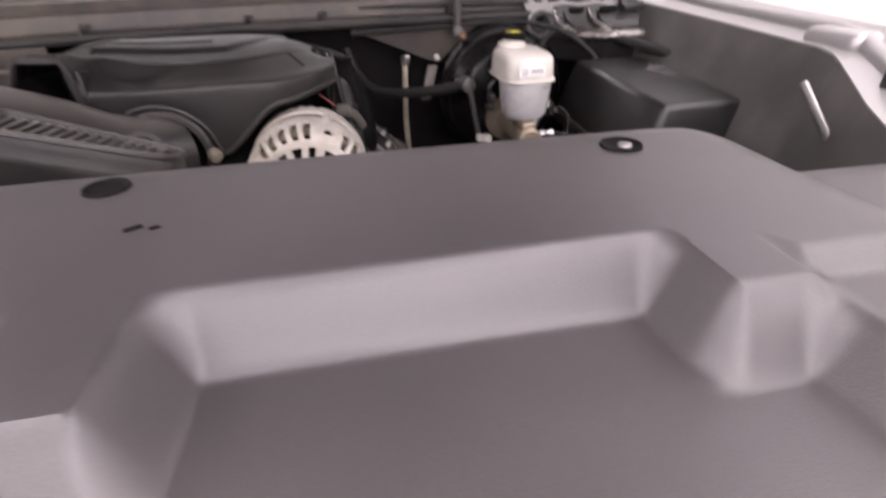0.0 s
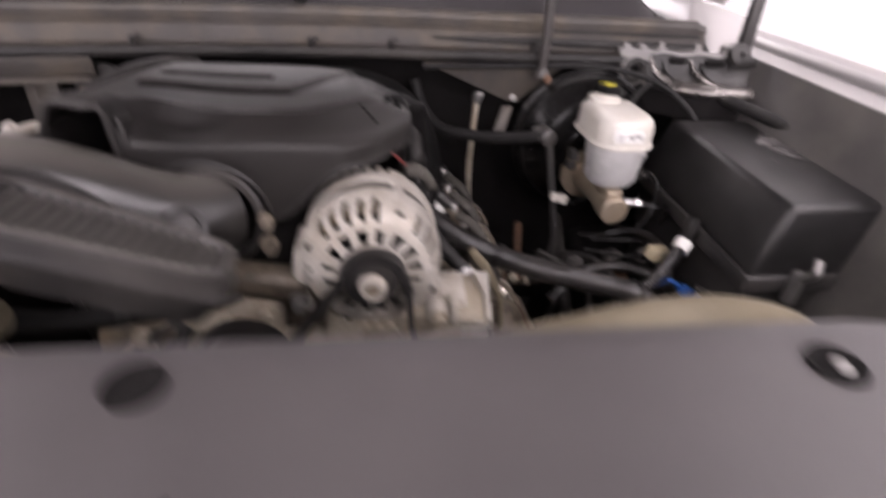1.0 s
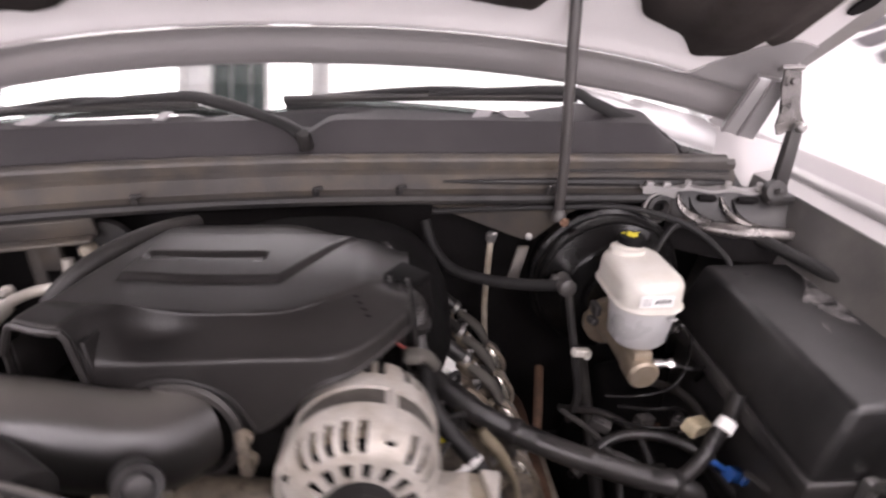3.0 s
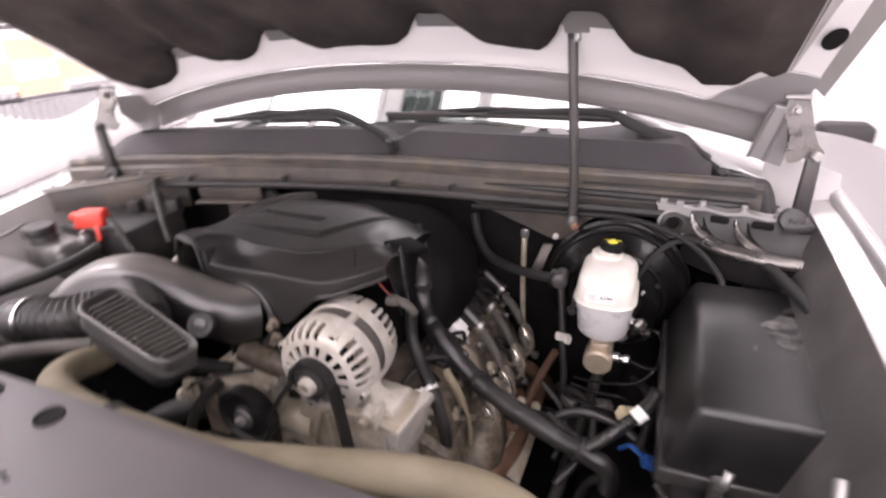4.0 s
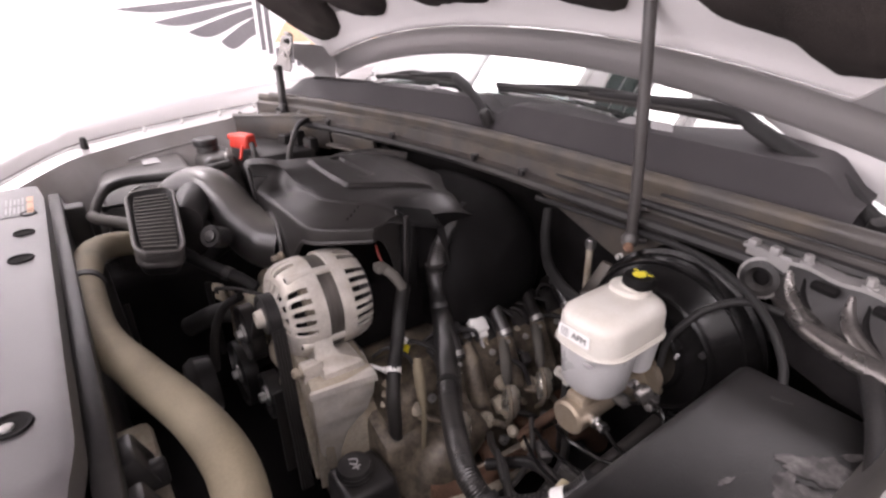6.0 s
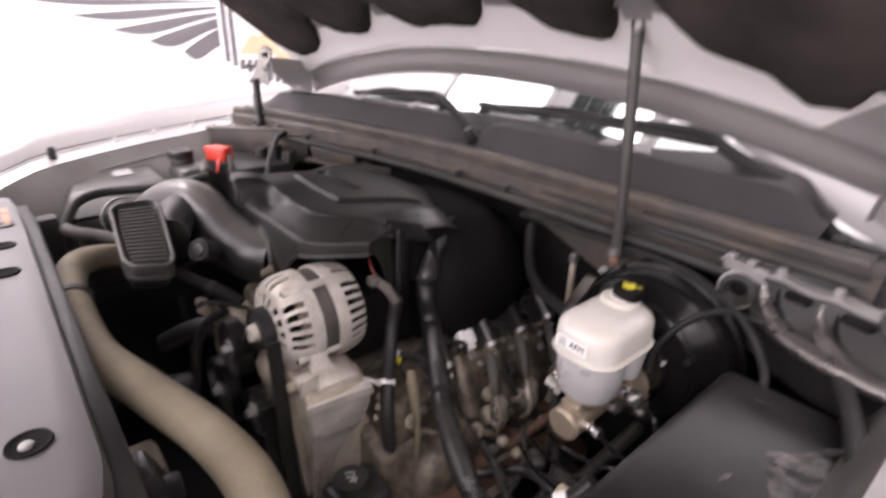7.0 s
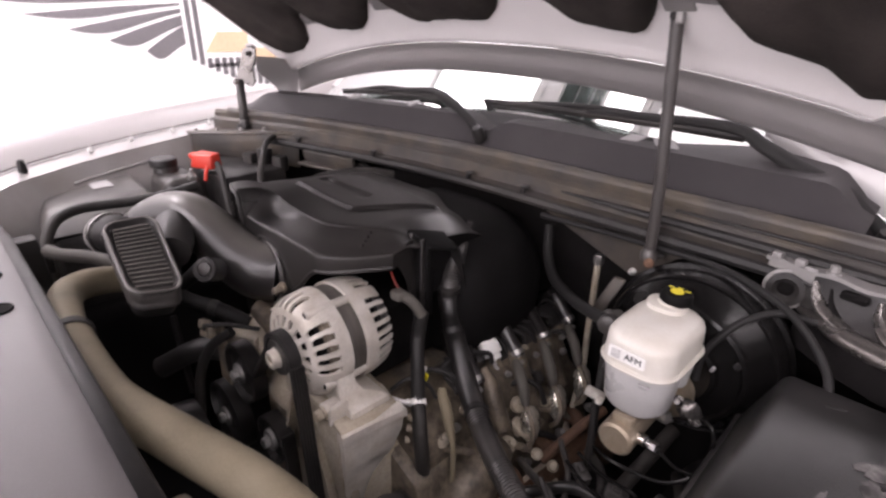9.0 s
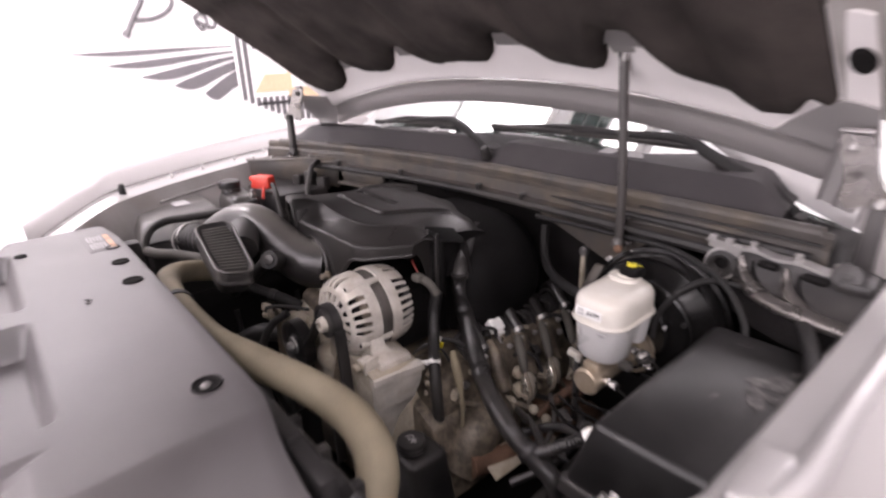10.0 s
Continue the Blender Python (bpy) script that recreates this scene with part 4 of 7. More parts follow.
def build_alternator():
    cx, cz = AX, AZ
    a = thing("alternator", (cx, 0.35, 0.92), "pale cast aluminium alternator with finned vented housings", "alternator")
    Y = (0, 1, 0)

    def casting(prof, holes, cols=288, skin=0.0045):
        """A turned shell with openings: prof of (radius, y); holes(k, angle in degrees, row) tells whether a cell is open."""
        rows = len(prof) - 1
        tang = []
        for k, (r, y) in enumerate(prof):
            (r0, y0), (r1, y1) = prof[max(0, k - 1)], prof[min(rows, k + 1)]
            d = math.hypot(r1 - r0, y1 - y0)
            tang.append(((y1 - y0) / d, -(r1 - r0) / d))
        bm = bmesh.new()
        out, inn = [], []
        for k, (r, y) in enumerate(prof):
            nr, ny = tang[k]
            for ring, off in ((out, 0.0), (inn, skin)):
                ring.append([bm.verts.new((cx + (r - nr * off) * math.cos(b), y - ny * off, cz + (r - nr * off) * math.sin(b))) for b in (2 * math.pi * c / cols for c in range(cols))])
        solid = [[not holes(360 * (c + 0.5) / cols, k) for c in range(cols)] for k in range(rows)]
        for k in range(rows):
            for c in range(cols):
                if not solid[k][c]:
                    continue
                d = (c + 1) % cols
                bm.faces.new((out[k][c], out[k][d], out[k + 1][d], out[k + 1][c]))
                bm.faces.new((inn[k][c], inn[k + 1][c], inn[k + 1][d], inn[k][d]))
                if not solid[k][d]:
                    bm.faces.new((out[k][d], inn[k][d], inn[k + 1][d], out[k + 1][d]))
                if not solid[k][c - 1]:
                    bm.faces.new((out[k][c], out[k + 1][c], inn[k + 1][c], inn[k][c]))
                if k == 0 or not solid[k - 1][c]:
                    bm.faces.new((out[k][c], inn[k][c], inn[k][d], out[k][d]))
                if k == rows - 1 or not solid[k + 1][c]:
                    bm.faces.new((out[k + 1][c], out[k + 1][d], inn[k + 1][d], inn[k + 1][c]))
        loose = [v for v in bm.verts if not v.link_faces]
        for v in loose:
            bm.verts.remove(v)
        return bm

    def beside(angle, first, pitch, count, half):
        """Whether an angle lies in one of the evenly spaced openings between two bolt bosses."""
        q = (angle - 66) % 90
        return any(abs(q - (first + pitch * n)) < half for n in range(count))

    face = [(0.985 * r, y - 0.018) for r, y in [(0.030, 0.2955), (0.0355, 0.2940), (0.0400, 0.2940), (0.0460, 0.2955), (0.0520, 0.2970), (0.0560, 0.2980), (0.0620, 0.2990), (0.0660, 0.3005), (0.0700, 0.3030), (0.0735, 0.3070),
            (0.0762, 0.3120), (0.0782, 0.3180), (0.0795, 0.3250), (0.0803, 0.3320), (0.0808, 0.3380), (0.0810, 0.3450), (0.0810, 0.3520)]]

    def front_holes(angle, k):
        if 2 <= k <= 4:
            q = (angle - 66) % 22.5
            return (10.6, 9.4, 8.6)[k - 2] < q + 3 < 22.5 and (angle - 66) % 90 > 9
        if 7 <= k <= 12:
            return beside(angle, 20.0, 12.5, 5, 2.9 if k in (7, 12) else 3.9)
        return False

    part("front_housing", casting(face, front_holes), M_ALU, a, "cast front housing with slotted shoulder", angle=50)
    part("stator", lathe([(0.060, 0), (0.0755, 0), (0.0755, 0.030), (0.060, 0.030)], (cx, 0.332, cz), Y, 56, close=True), M_LAMI, a, "dark laminated stator band")
    back = [(0.985 * r, y - 0.013) for r, y in [(0.0810, 0.3720), (0.0812, 0.3780), (0.0812, 0.3860), (0.0808, 0.3920), (0.0800, 0.3980), (0.0788, 0.4050), (0.0772, 0.4120), (0.0750, 0.4190), (0.0715, 0.4250)]]

    def rear_holes(angle, k):
        return k >= 3 and (angle % 11.25) > 5.2 and abs((angle - 66 + 45) % 90 - 45) > 5

    part("rear_housing", casting(back, rear_holes), M_ALU, a, "cast rear housing with open fins", angle=50)
    part("rear_plate", lathe([(0.0, 0), (0.068, 0.0), (0.066, 0.014), (0.052, 0.024), (0, 0.024)], (cx, 0.398, cz), Y, 40), M_BLACK, a, "black rear cap")
    part("rotor", lathe([(0.0, 0), (0.062, 0.0), (0.066, 0.02), (0.066, 0.10), (0, 0.10)], (cx, 0.296, cz), Y, 32), M_DARK, a, "dark rotor inside")
    part("winding", lathe([(0.056, 0), (0.071, 0.004), (0.072, 0.026), (0.060, 0.030)], (cx, 0.301, cz), Y, 48, close=True), M_IRON, a, "brown copper windings behind the slots")
    for k in range(4):
        b = math.radians(66 + 90 * k)
        u = Vector((math.cos(b), 0, math.sin(b)))
        p = Vector((cx, 0.0, cz)) + u * 0.0735
        lug = part("lug", tube([p + Vector((0, 0.2900, 0)), p + Vector((0, 0.2930, 0)), p + Vector((0, 0.332, 0)), p + Vector((0, 0.366, 0))], [0.0068, 0.0080, 0.0078, 0.0070], 16, per=1), M_ALU, a, "cast bolt boss")
        part("lug_hole", lathe([(0, 0), (0.0046, 0), (0.0040, 0.002), (0, 0.002)], p + Vector((0, 0.2892, 0)), Y, 14), M_DARK, lug)
    # feet down to the bracket
    def plan(x0, x1, y0, y1, z):
        return [(x0, y0, z), (x1, y0 - 0.004, z), (x1 + 0.002, y1, z), (x0, y1 + 0.002, z)]

    web = loft([plan(0.150, 0.222, 0.304, 0.368, 0.924), plan(0.150, 0.221, 0.305, 0.366, 0.933), plan(0.150, 0.216, 0.306, 0.362, 0.936), plan(0.150, 0.194, 0.306, 0.342, 0.939), plan(0.152, 0.188, 0.307, 0.336, 0.950), plan(0.154, 0.184, 0.309, 0.334, 0.964), plan(0.156, 0.178, 0.311, 0.331, 0.982)])
    bmesh.ops.bevel(web, geom=[g for g in web.edges if abs(g.verts[0].co.z - g.verts[1].co.z) > 0.002], offset=0.003, segments=2, profile=0.5, affect="EDGES")
    part("foot", web, M_ALU, a, "cast mounting foot flaring out to its plate", angle=50)
    for sx in (-1,):
        x = 0.110 + sx * 0.074
        part("foot", hexa([(x - 0.014 + 0.012 * sx, 0.300, 0.925), (x + 0.014 + 0.012 * sx, 0.300, 0.925), (x + 0.014 + 0.012 * sx, 0.375, 0.925), (x - 0.014 + 0.012 * sx, 0.375, 0.925)],
                          [(x - 0.018, 0.325, 0.995), (x + 0.006 + 0.004 * sx, 0.325, 0.995), (x + 0.006 + 0.004 * sx, 0.388, 0.995), (x - 0.018, 0.388, 0.995)], 0.005), M_ALU, a, "cast mounting foot")
        part("bolt", bolt((x + 0.012 * sx, 0.298, 0.943), (0, -1, 0), 0.0085, 0.016), M_STEEL, a, "steel mounting bolt")
    pul = part("pulley", lathe([(0.012, 0.0), (0.027, 0.0), (0.0285, 0.003), (0.0255, 0.006), (0.027, 0.009), (0.0255, 0.012), (0.027, 0.015), (0.0255, 0.016), (0.0285, 0.018), (0.028, 0.020), (0.014, 0.020), (0.014, 0.024)], (cx, 0.257, cz), Y, 36), M_BLACK, a, "dark ribbed pulley")
    nut = part("nut", join(lathe([(0.0075, 0.0), (0.0125, 0.0), (0.0140, 0.003), (0.0140, 0.014), (0.0075, 0.014)], (cx, 0.246, cz), Y, 24, close=True), lathe([(0.0155, 0.010), (0.0155, 0.015), (0, 0.015)], (cx, 0.246, cz), Y, 24)), M_ALU, pul, "pale steel shaft nut")
    part("shaft_end", lathe([(0, 0), (0.0070, 0.0), (0.0075, 0.004), (0, 0.005)], (cx, 0.249, cz), Y, 16), M_IRON, nut)
    part("terminal", join(tube([(0.160, 0.440, 1.047), (0.178, 0.452, 1.034), (0.190, 0.462, 1.012)], 0.0085, 10), box((0.162, 0.438, 1.046), (0.022, 0.020, 0.016), 0.005)), M_HOSE_GREY, a, "black terminal boot")
    return a


build_alternator()
wire = thing("starter_cable", (0.15, 0.44, 1.05), "thin red cable behind the alternator", "cable")
part("cable", tube([(0.130, 0.450, 1.070), (0.140, 0.447, 1.062), (0.150, 0.446, 1.053), (0.160, 0.446, 1.046)], 0.0020, 8), M_RED_DARK, wire)


def build_bracket():
    b = thing("accessory_bracket", (0.2, 0.33, 0.8), "cast aluminium bracket that carries the alternator", "bracket")
    ring = [[(0.176, 0.302, 0.690), (0.212, 0.288, 0.690), (0.214, 0.306, 0.690), (0.176, 0.330, 0.690)], [(0.178, 0.298, 0.780), (0.224, 0.281, 0.780), (0.227, 0.312, 0.780), (0.178, 0.340, 0.780)],
            [(0.180, 0.296, 0.825), (0.233, 0.276, 0.825), (0.238, 0.322, 0.825), (0.180, 0.350, 0.825)], [(0.180, 0.295, 0.848), (0.237, 0.274, 0.848), (0.244, 0.342, 0.848), (0.180, 0.360, 0.848)],
            [(0.180, 0.294, 0.866), (0.240, 0.272, 0.866), (0.248, 0.357, 0.866), (0.180, 0.370, 0.866)], [(0.180, 0.293, 0.892), (0.242, 0.271, 0.892), (0.254, 0.366, 0.892), (0.180, 0.380, 0.892)],
            [(0.180, 0.292, 0.922), (0.243, 0.270, 0.922), (0.257, 0.368, 0.920), (0.180, 0.384, 0.920)]]
    casting = loft(ring)
    bmesh.ops.bevel(casting, geom=[e for e in casting.edges if abs(e.verts[0].co.z - e.verts[1].co.z) > 0.02], offset=0.005, segments=2, profile=0.5, affect="EDGES")
    part("box_casting", casting, M_ALU, b, "smooth cast side box", angle=50)
    part("front_web", hexa([(0.00, 0.300, 0.70), (0.235, 0.290, 0.70), (0.235, 0.305, 0.70), (0.00, 0.315, 0.70)],
                           [(0.055, 0.292, 0.925), (0.225, 0.280, 0.925), (0.225, 0.296, 0.925), (0.055, 0.308, 0.925)], 0.003), M_ALU_DIRTY, b, "flat front web")
    for x0, x1 in ((0.03, 0.10), (0.12, 0.115), (0.20, 0.13), (0.222, 0.222)):
        part("web_rib", hexa([(x0 - 0.003, 0.275, 0.72), (x0 + 0.003, 0.275, 0.72), (x0 + 0.003, 0.300, 0.72), (x0 - 0.003, 0.300, 0.72)],
                             [(x1 - 0.003, 0.278, 0.915), (x1 + 0.003, 0.278, 0.915), (x1 + 0.003, 0.300, 0.915), (x1 - 0.003, 0.300, 0.915)]), M_ALU_DIRTY, b)
    part("lower_casting", join(box((0.10, 0.36, 0.74), (0.26, 0.12, 0.20), 0.03, 3), tube([(-0.02, 0.33, 0.84), (0.02, 0.31, 0.86), (0.07, 0.31, 0.86)], 0.03, 12)), M_ALU_DIRTY, b, "soiled water pump casting")
    part("top_plate", hexa([(0.146, 0.290, 0.916), (0.240, 0.273, 0.916), (0.254, 0.370, 0.916), (0.146, 0.386, 0.916)],
                           [(0.146, 0.290, 0.925), (0.240, 0.273, 0.925), (0.254, 0.370, 0.923), (0.146, 0.386, 0.923)], 0.003), M_ALU_DIRTY, b, "oil-stained top plate")
    part("top_rim", loft([[(0.239, 0.268, 0.918), (0.246, 0.268, 0.918), (0.246, 0.268, 0.929), (0.241, 0.269, 0.930)], [(0.246, 0.320, 0.918), (0.254, 0.319, 0.918), (0.253, 0.319, 0.930), (0.248, 0.320, 0.931)],
                          [(0.236, 0.371, 0.918), (0.262, 0.368, 0.918), (0.261, 0.367, 0.930), (0.240, 0.370, 0.931)]]), M_ALU, b, "raised bright rim")
    part("flange", hexa([(0.199, 0.276, 0.916), (0.206, 0.275, 0.916), (0.208, 0.312, 0.916), (0.201, 0.313, 0.916)], [(0.199, 0.280, 0.944), (0.206, 0.279, 0.944), (0.208, 0.306, 0.950), (0.201, 0.307, 0.950)], 0.003), M_ALU, b, "upright cast flange")
    lug = part("corner_lug", lathe([(0.0, 0), (0.0125, 0), (0.0135, 0.003), (0.0135, 0.03), (0, 0.03)], (0.184, 0.280, 0.926), (0, 1, 0), 20), M_ALU, b, "cast bolt lug")
    part("lug_bolt", join(bolt((0.184, 0.280, 0.926), (0, -1, 0), 0.0085, 0.014), lathe([(0, 0), (0.0115, 0.0), (0.011, 0.003), (0, 0.003)], (0.184, 0.277, 0.926), (0, 1, 0), 18)), M_ALU_DIRTY, lug, "dull flanged bolt")
    return b


build_bracket()


def pulley(name, at, r, w, label):
    t = thing(name, at, label, "pulley", "belt pulleys")
    part("wheel", lathe([(0.008, 0.004), (r * 0.35, 0.003), (r * 0.45, 0.008), (r * 0.80, 0.008), (r * 0.92, 0.0), (r, 0.001), (r, w), (r * 0.9, w), (r * 0.3, w * 0.7)], at, (0, 1, 0), 36), M_GLOSS, t, "smooth black wheel")
    part("hub_bolt", join(bolt((at[0], at[1] + 0.006, at[2]), (0, -1, 0), 0.010, 0.018), lathe([(0, -0.002), (0.018, -0.001), (0.019, 0.005), (0, 0.005)], at, (0, 1, 0), 20)), M_STEEL, t, "steel centre bolt")
    return t


pulley("idler_pulley", (-0.042, 0.255, 0.880), 0.054, 0.026, "black belt idler pulley with a steel bolt")
pulley("tensioner_pulley", (0.045, 0.255, 0.795), 0.042, 0.026, "black belt tensioner pulley low on the engine")
pulley("pump_pulley", (-0.130, 0.250, 0.735), 0.070, 0.028, "large black water pump pulley")


def belt_loop(circles, w, y0):
    """A flat ribbed belt as strips tangent between points."""
    out = []
    for (x0, z0), (x1, z1) in circles:
        d = Vector((x1 - x0, 0, z1 - z0)).normalized()
        nrm = Vector((-d.z, 0, d.x)) * 0.0030
        a, b = Vector((x0, y0, z0)), Vector((x1, y0, z1))
        yv = Vector((0, w, 0))
        out.append(hexa([a - nrm, a + nrm, a + nrm + yv, a - nrm + yv], [b - nrm, b + nrm, b + nrm + yv, b - nrm + yv]))
    arc = [(AX + 0.030 * math.cos(t), AZ + 0.030 * math.sin(t)) for t in np.linspace(-0.1, math.pi + 0.1, 20)]
    rings = []
    for i, (x, z) in enumerate(arc):
        u = Vector((x - AX, 0, z - AZ)).normalized() * 0.007
        p = Vector((x, y0, z))
        rings.append([p, p + u, p + u + Vector((0, w, 0)), p + Vector((0, w, 0))])
    out.append(loft(rings))
    return join(*out)


belt = thing("drive_belt", (0.12, 0.27, 0.8), "black ribbed drive belt running off the alternator pulley", "belt")
part("band", belt_loop([((0.145, 0.989), (0.172, 0.68)), ((0.075, 0.989), (0.010, 0.90)), ((0.09, 0.83), (0.10, 0.66))], 0.021, 0.2565), M_RUBBER, belt)
for i in range(5):
    part("rib", belt_loop([((0.1465, 0.989), (0.1735, 0.68))], 0.0012, 0.2572 + 0.0045 * i), M_BLACK, belt)


# ---- engine cover over the intake ----
def build_engine_cover():
    e = thing("engine_cover", (-0.05, 0.52, 1.0), "smooth black plastic engine cover with a raised centre panel", "engine cover")

    def lip_z(x):
        """Height of the front edge: an arch over the throttle, a point, an arch over the alternator."""
        if x < -0.006:
            c = (x + 0.074) / 0.069
            return 1.024 + 0.068 * math.sqrt(max(0, 1 - c * c))
        return 1.024 + 0.062 * step(-0.006, 0.085, x) + 0.006 * step(0.08, 0.14, x)

    def profile(x):
        """The section at x: upright face, crease, scooped slope, shoulder, deck, tail."""
        cy = 0.347 + 0.085 * max(0, (x - 0.070) / 0.088) ** 2
        sy = 0.402 + 0.094 * max(0, min(1, (x - 0.020) / 0.130)) ** 1.5
        tail = 0.058 * step(-0.03, 0.10, x)
        lz = lip_z(x)
        cz = max(1.1145, lz + 0.012)
        main = [(cy + 0.004, lz), (cy + 0.0015, lz + 0.004), (cy, 0.5 * (lz + cz)), (cy + 0.001, cz - 0.003), (cy + 0.005, cz), (cy + 0.32 * (sy - cy), cz + 0.003), (cy + 0.72 * (sy - cy), cz + 0.011), (sy, 1.131), (sy + 0.016, 1.1345), (0.60 - tail, 1.134), (0.66 - tail, 1.124), (0.71 - tail, 1.098), (0.745 - tail, 1.045)]
        top = 1.157 - 1.5 * max(0, abs(x + 0.195) - 0.034) ** 1.25
        hood = [(0.344, top - 0.004), (0.345, top - 0.002), (0.346, top), (0.349, top + 0.001), (0.353, top + 0.001), (0.364, top), (0.384, top - 0.003), (0.404, 1.147), (0.422, 1.144), (0.60, 1.134), (0.66, 1.124), (0.71, 1.098), (0.745, 1.045)]
        edge, wide = 1 - step(-0.166, -0.154, x), (1 - step(-0.170, -0.020, x)) ** 1.4
        out = []
        for k, ((a, b), (c, d)) in enumerate(zip(main, hood)):
            f = max(edge, wide * (0.0, 0.0, 0.0, 0.0, 0.05, 0.35, 0.75, 1.0, 1.0, 1.0, 1.0, 1.0, 1.0)[k])
            out.append(((1 - f) * a + f * c, (1 - f) * b + f * d))
        return out

    # lengths along the profile, so that the cells are even
    run = [0.0]
    for (a, b), (c, d) in zip(profile(0.0), profile(0.0)[1:]):
        run.append(run[-1] + math.hypot(c - a, d - b))
    KNOTS = [r / run[-1] for r in run]

    def panel(x, y):
        px = step(-0.168, -0.162, x) * step(0.0, 0.006, 0.016 + 0.6 * (y - 0.47) - x)
        py = step(0.462, 0.469, y) * step(0.0, 0.007, 0.600 - y)
        rise = 0.0065 * px * py
        gx = step(-0.160, -0.154, x) * step(0.0, 0.006, -0.014 - x)
        gy = step(0.508, 0.511, y) * step(0.0, 0.004, 0.532 - y)
        return rise - 0.005 * gx * gy

    def shell(u, v):
        x = -0.262 + 0.420 * u
        pr = profile(x)
        k = float(np.interp(v, KNOTS, range(len(KNOTS))))
        i = min(int(k), len(pr) - 2)
        f = k - i
        a, b, c, d = (Vector((*pr[min(max(j, 0), len(pr) - 1)], 0)) for j in (i - 1, i, i + 1, i + 2))
        q = 0.5 * (2 * b + (c - a) * f + (2 * a - 5 * b + 4 * c - d) * f * f + (3 * b - a - 3 * c + d) * f ** 3)
        y, z = q.x, q.y
        if x < -0.17:
            y += 0.020 * step(-0.17, -0.262, x) * step(0.46, 0.36, y)
        z -= 0.022 * step(0.090, 0.158, x) * step(0.45, 0.50, y) + 0.020 * step(-0.235, -0.262, x)
        if x < -0.10:
            x = -0.10 + (x + 0.10) * (0.80 - 0.28 * step(0.42, 0.72, y))
        return (x, y, z)

    # the moulded body: facets of the plan rounded off, the panel's bead laid on after
    n = 170
    grid = np.array([[shell(i / n, j / n) for j in range(n + 1)] for i in range(n + 1)])
    soft = grid.copy()
    for _ in range(1):
        for axis, reach in ((0, 3), (1, 1)):
            pad = [(0, 0)] * 3
            pad[axis] = (reach, reach)
            wide = np.pad(soft, pad, mode="reflect", reflect_type="odd")
            soft = sum(np.take(wide, range(k, k + n + 1), axis=axis) for k in range(2 * reach + 1)) / (2 * reach + 1)
    keep = np.clip(1 - np.arange(n + 1) / 14, 0, 1)[None, :, None] ** 1.5
    soft = grid * keep + soft * (1 - keep)
    soft[:, :, 2] += np.array([[panel(x, y) for x, y in row] for row in soft[:, :, :2]])

    def body(u, v):
        return tuple(soft[round(u * n), round(v * n)])

    part("shell", sheet(body, n, n, 0.003), M_GLOSS, e, "smooth black shell with raised panel", angle=50)
    lip = [Vector(shell(u, 0)) + Vector((0, -0.001, 0)) for u in np.linspace(0.012, 0.995, 90)]
    part("rolled_lip", tube(lip, 0.0040, 8, per=1), M_GLOSS, e)
    part("opening_wall", hexa([(-0.231, 0.372, 1.060), (-0.225, 0.372, 1.060), (-0.211, 0.48, 1.060), (-0.217, 0.48, 1.060)], [(-0.229, 0.372, 1.126), (-0.223, 0.372, 1.126), (-0.209, 0.48, 1.116), (-0.215, 0.48, 1.116)], 0.002), M_GLOSS, e)
    part("opening_wall", hexa([(-0.141, 0.348, 1.060), (-0.136, 0.348, 1.060), (-0.136, 0.42, 1.060), (-0.141, 0.42, 1.060)], [(-0.144, 0.346, 1.140), (-0.139, 0.346, 1.140), (-0.139, 0.42, 1.130), (-0.144, 0.42, 1.130)], 0.002), M_GLOSS, e)
    # dark sheet inside the opening, standing in for its shade
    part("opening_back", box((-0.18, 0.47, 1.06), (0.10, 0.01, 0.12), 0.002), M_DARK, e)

    def side(u, v):
        x, y, z0 = shell(1.0, KNOTS[8] + (1 - KNOTS[8]) * u)
        return (x + 0.004 * v, y, z0 - 0.09 * v)

    def side2(u, v):
        q = shell(0.0, min(1, 0.04 + 0.96 * u))
        return (q[0] - 0.010 * v, q[1], q[2] - 0.10 * v)

    def turn(u, v):
        high, low = 1.1145 + 0.008 * u, 1.0925 - 0.095 * u ** 2.4
        return (0.158 - 0.008 * u, 0.4315 + 0.047 * u, high + (low - high) * v)

    part("return_wall", sheet(turn, 16, 8, 0.003, (-1, 0, 0)), M_GLOSS, e)
    # driver's wall blacker than the shell, its shadow put into the colour
    part("side_wall", sheet(side, 20, 8, 0.003, (-1, 0, 0)), M_SHROUD, e)
    part("side_wall", sheet(side2, 16, 8, 0.003, (1, 0, 0)), M_BLACK, e)
    # boxed corner post at the driver's end, open towards the side
    part("corner_post", join(hexa([(0.150, 0.474, 0.990), (0.174, 0.481, 0.990), (0.174, 0.500, 0.990), (0.156, 0.504, 0.990)],
                                  [(0.127, 0.487, 1.126), (0.162, 0.499, 1.108), (0.162, 0.512, 1.106), (0.138, 0.516, 1.120)], 0.003, 2),
                             hexa([(0.126, 0.486, 1.122), (0.165, 0.500, 1.102), (0.189, 0.538, 1.096), (0.150, 0.545, 1.112)],
                                  [(0.126, 0.486, 1.132), (0.165, 0.500, 1.112), (0.189, 0.538, 1.104), (0.150, 0.545, 1.120)], 0.003, 2)), M_SHROUD, e, "boxed black corner post")
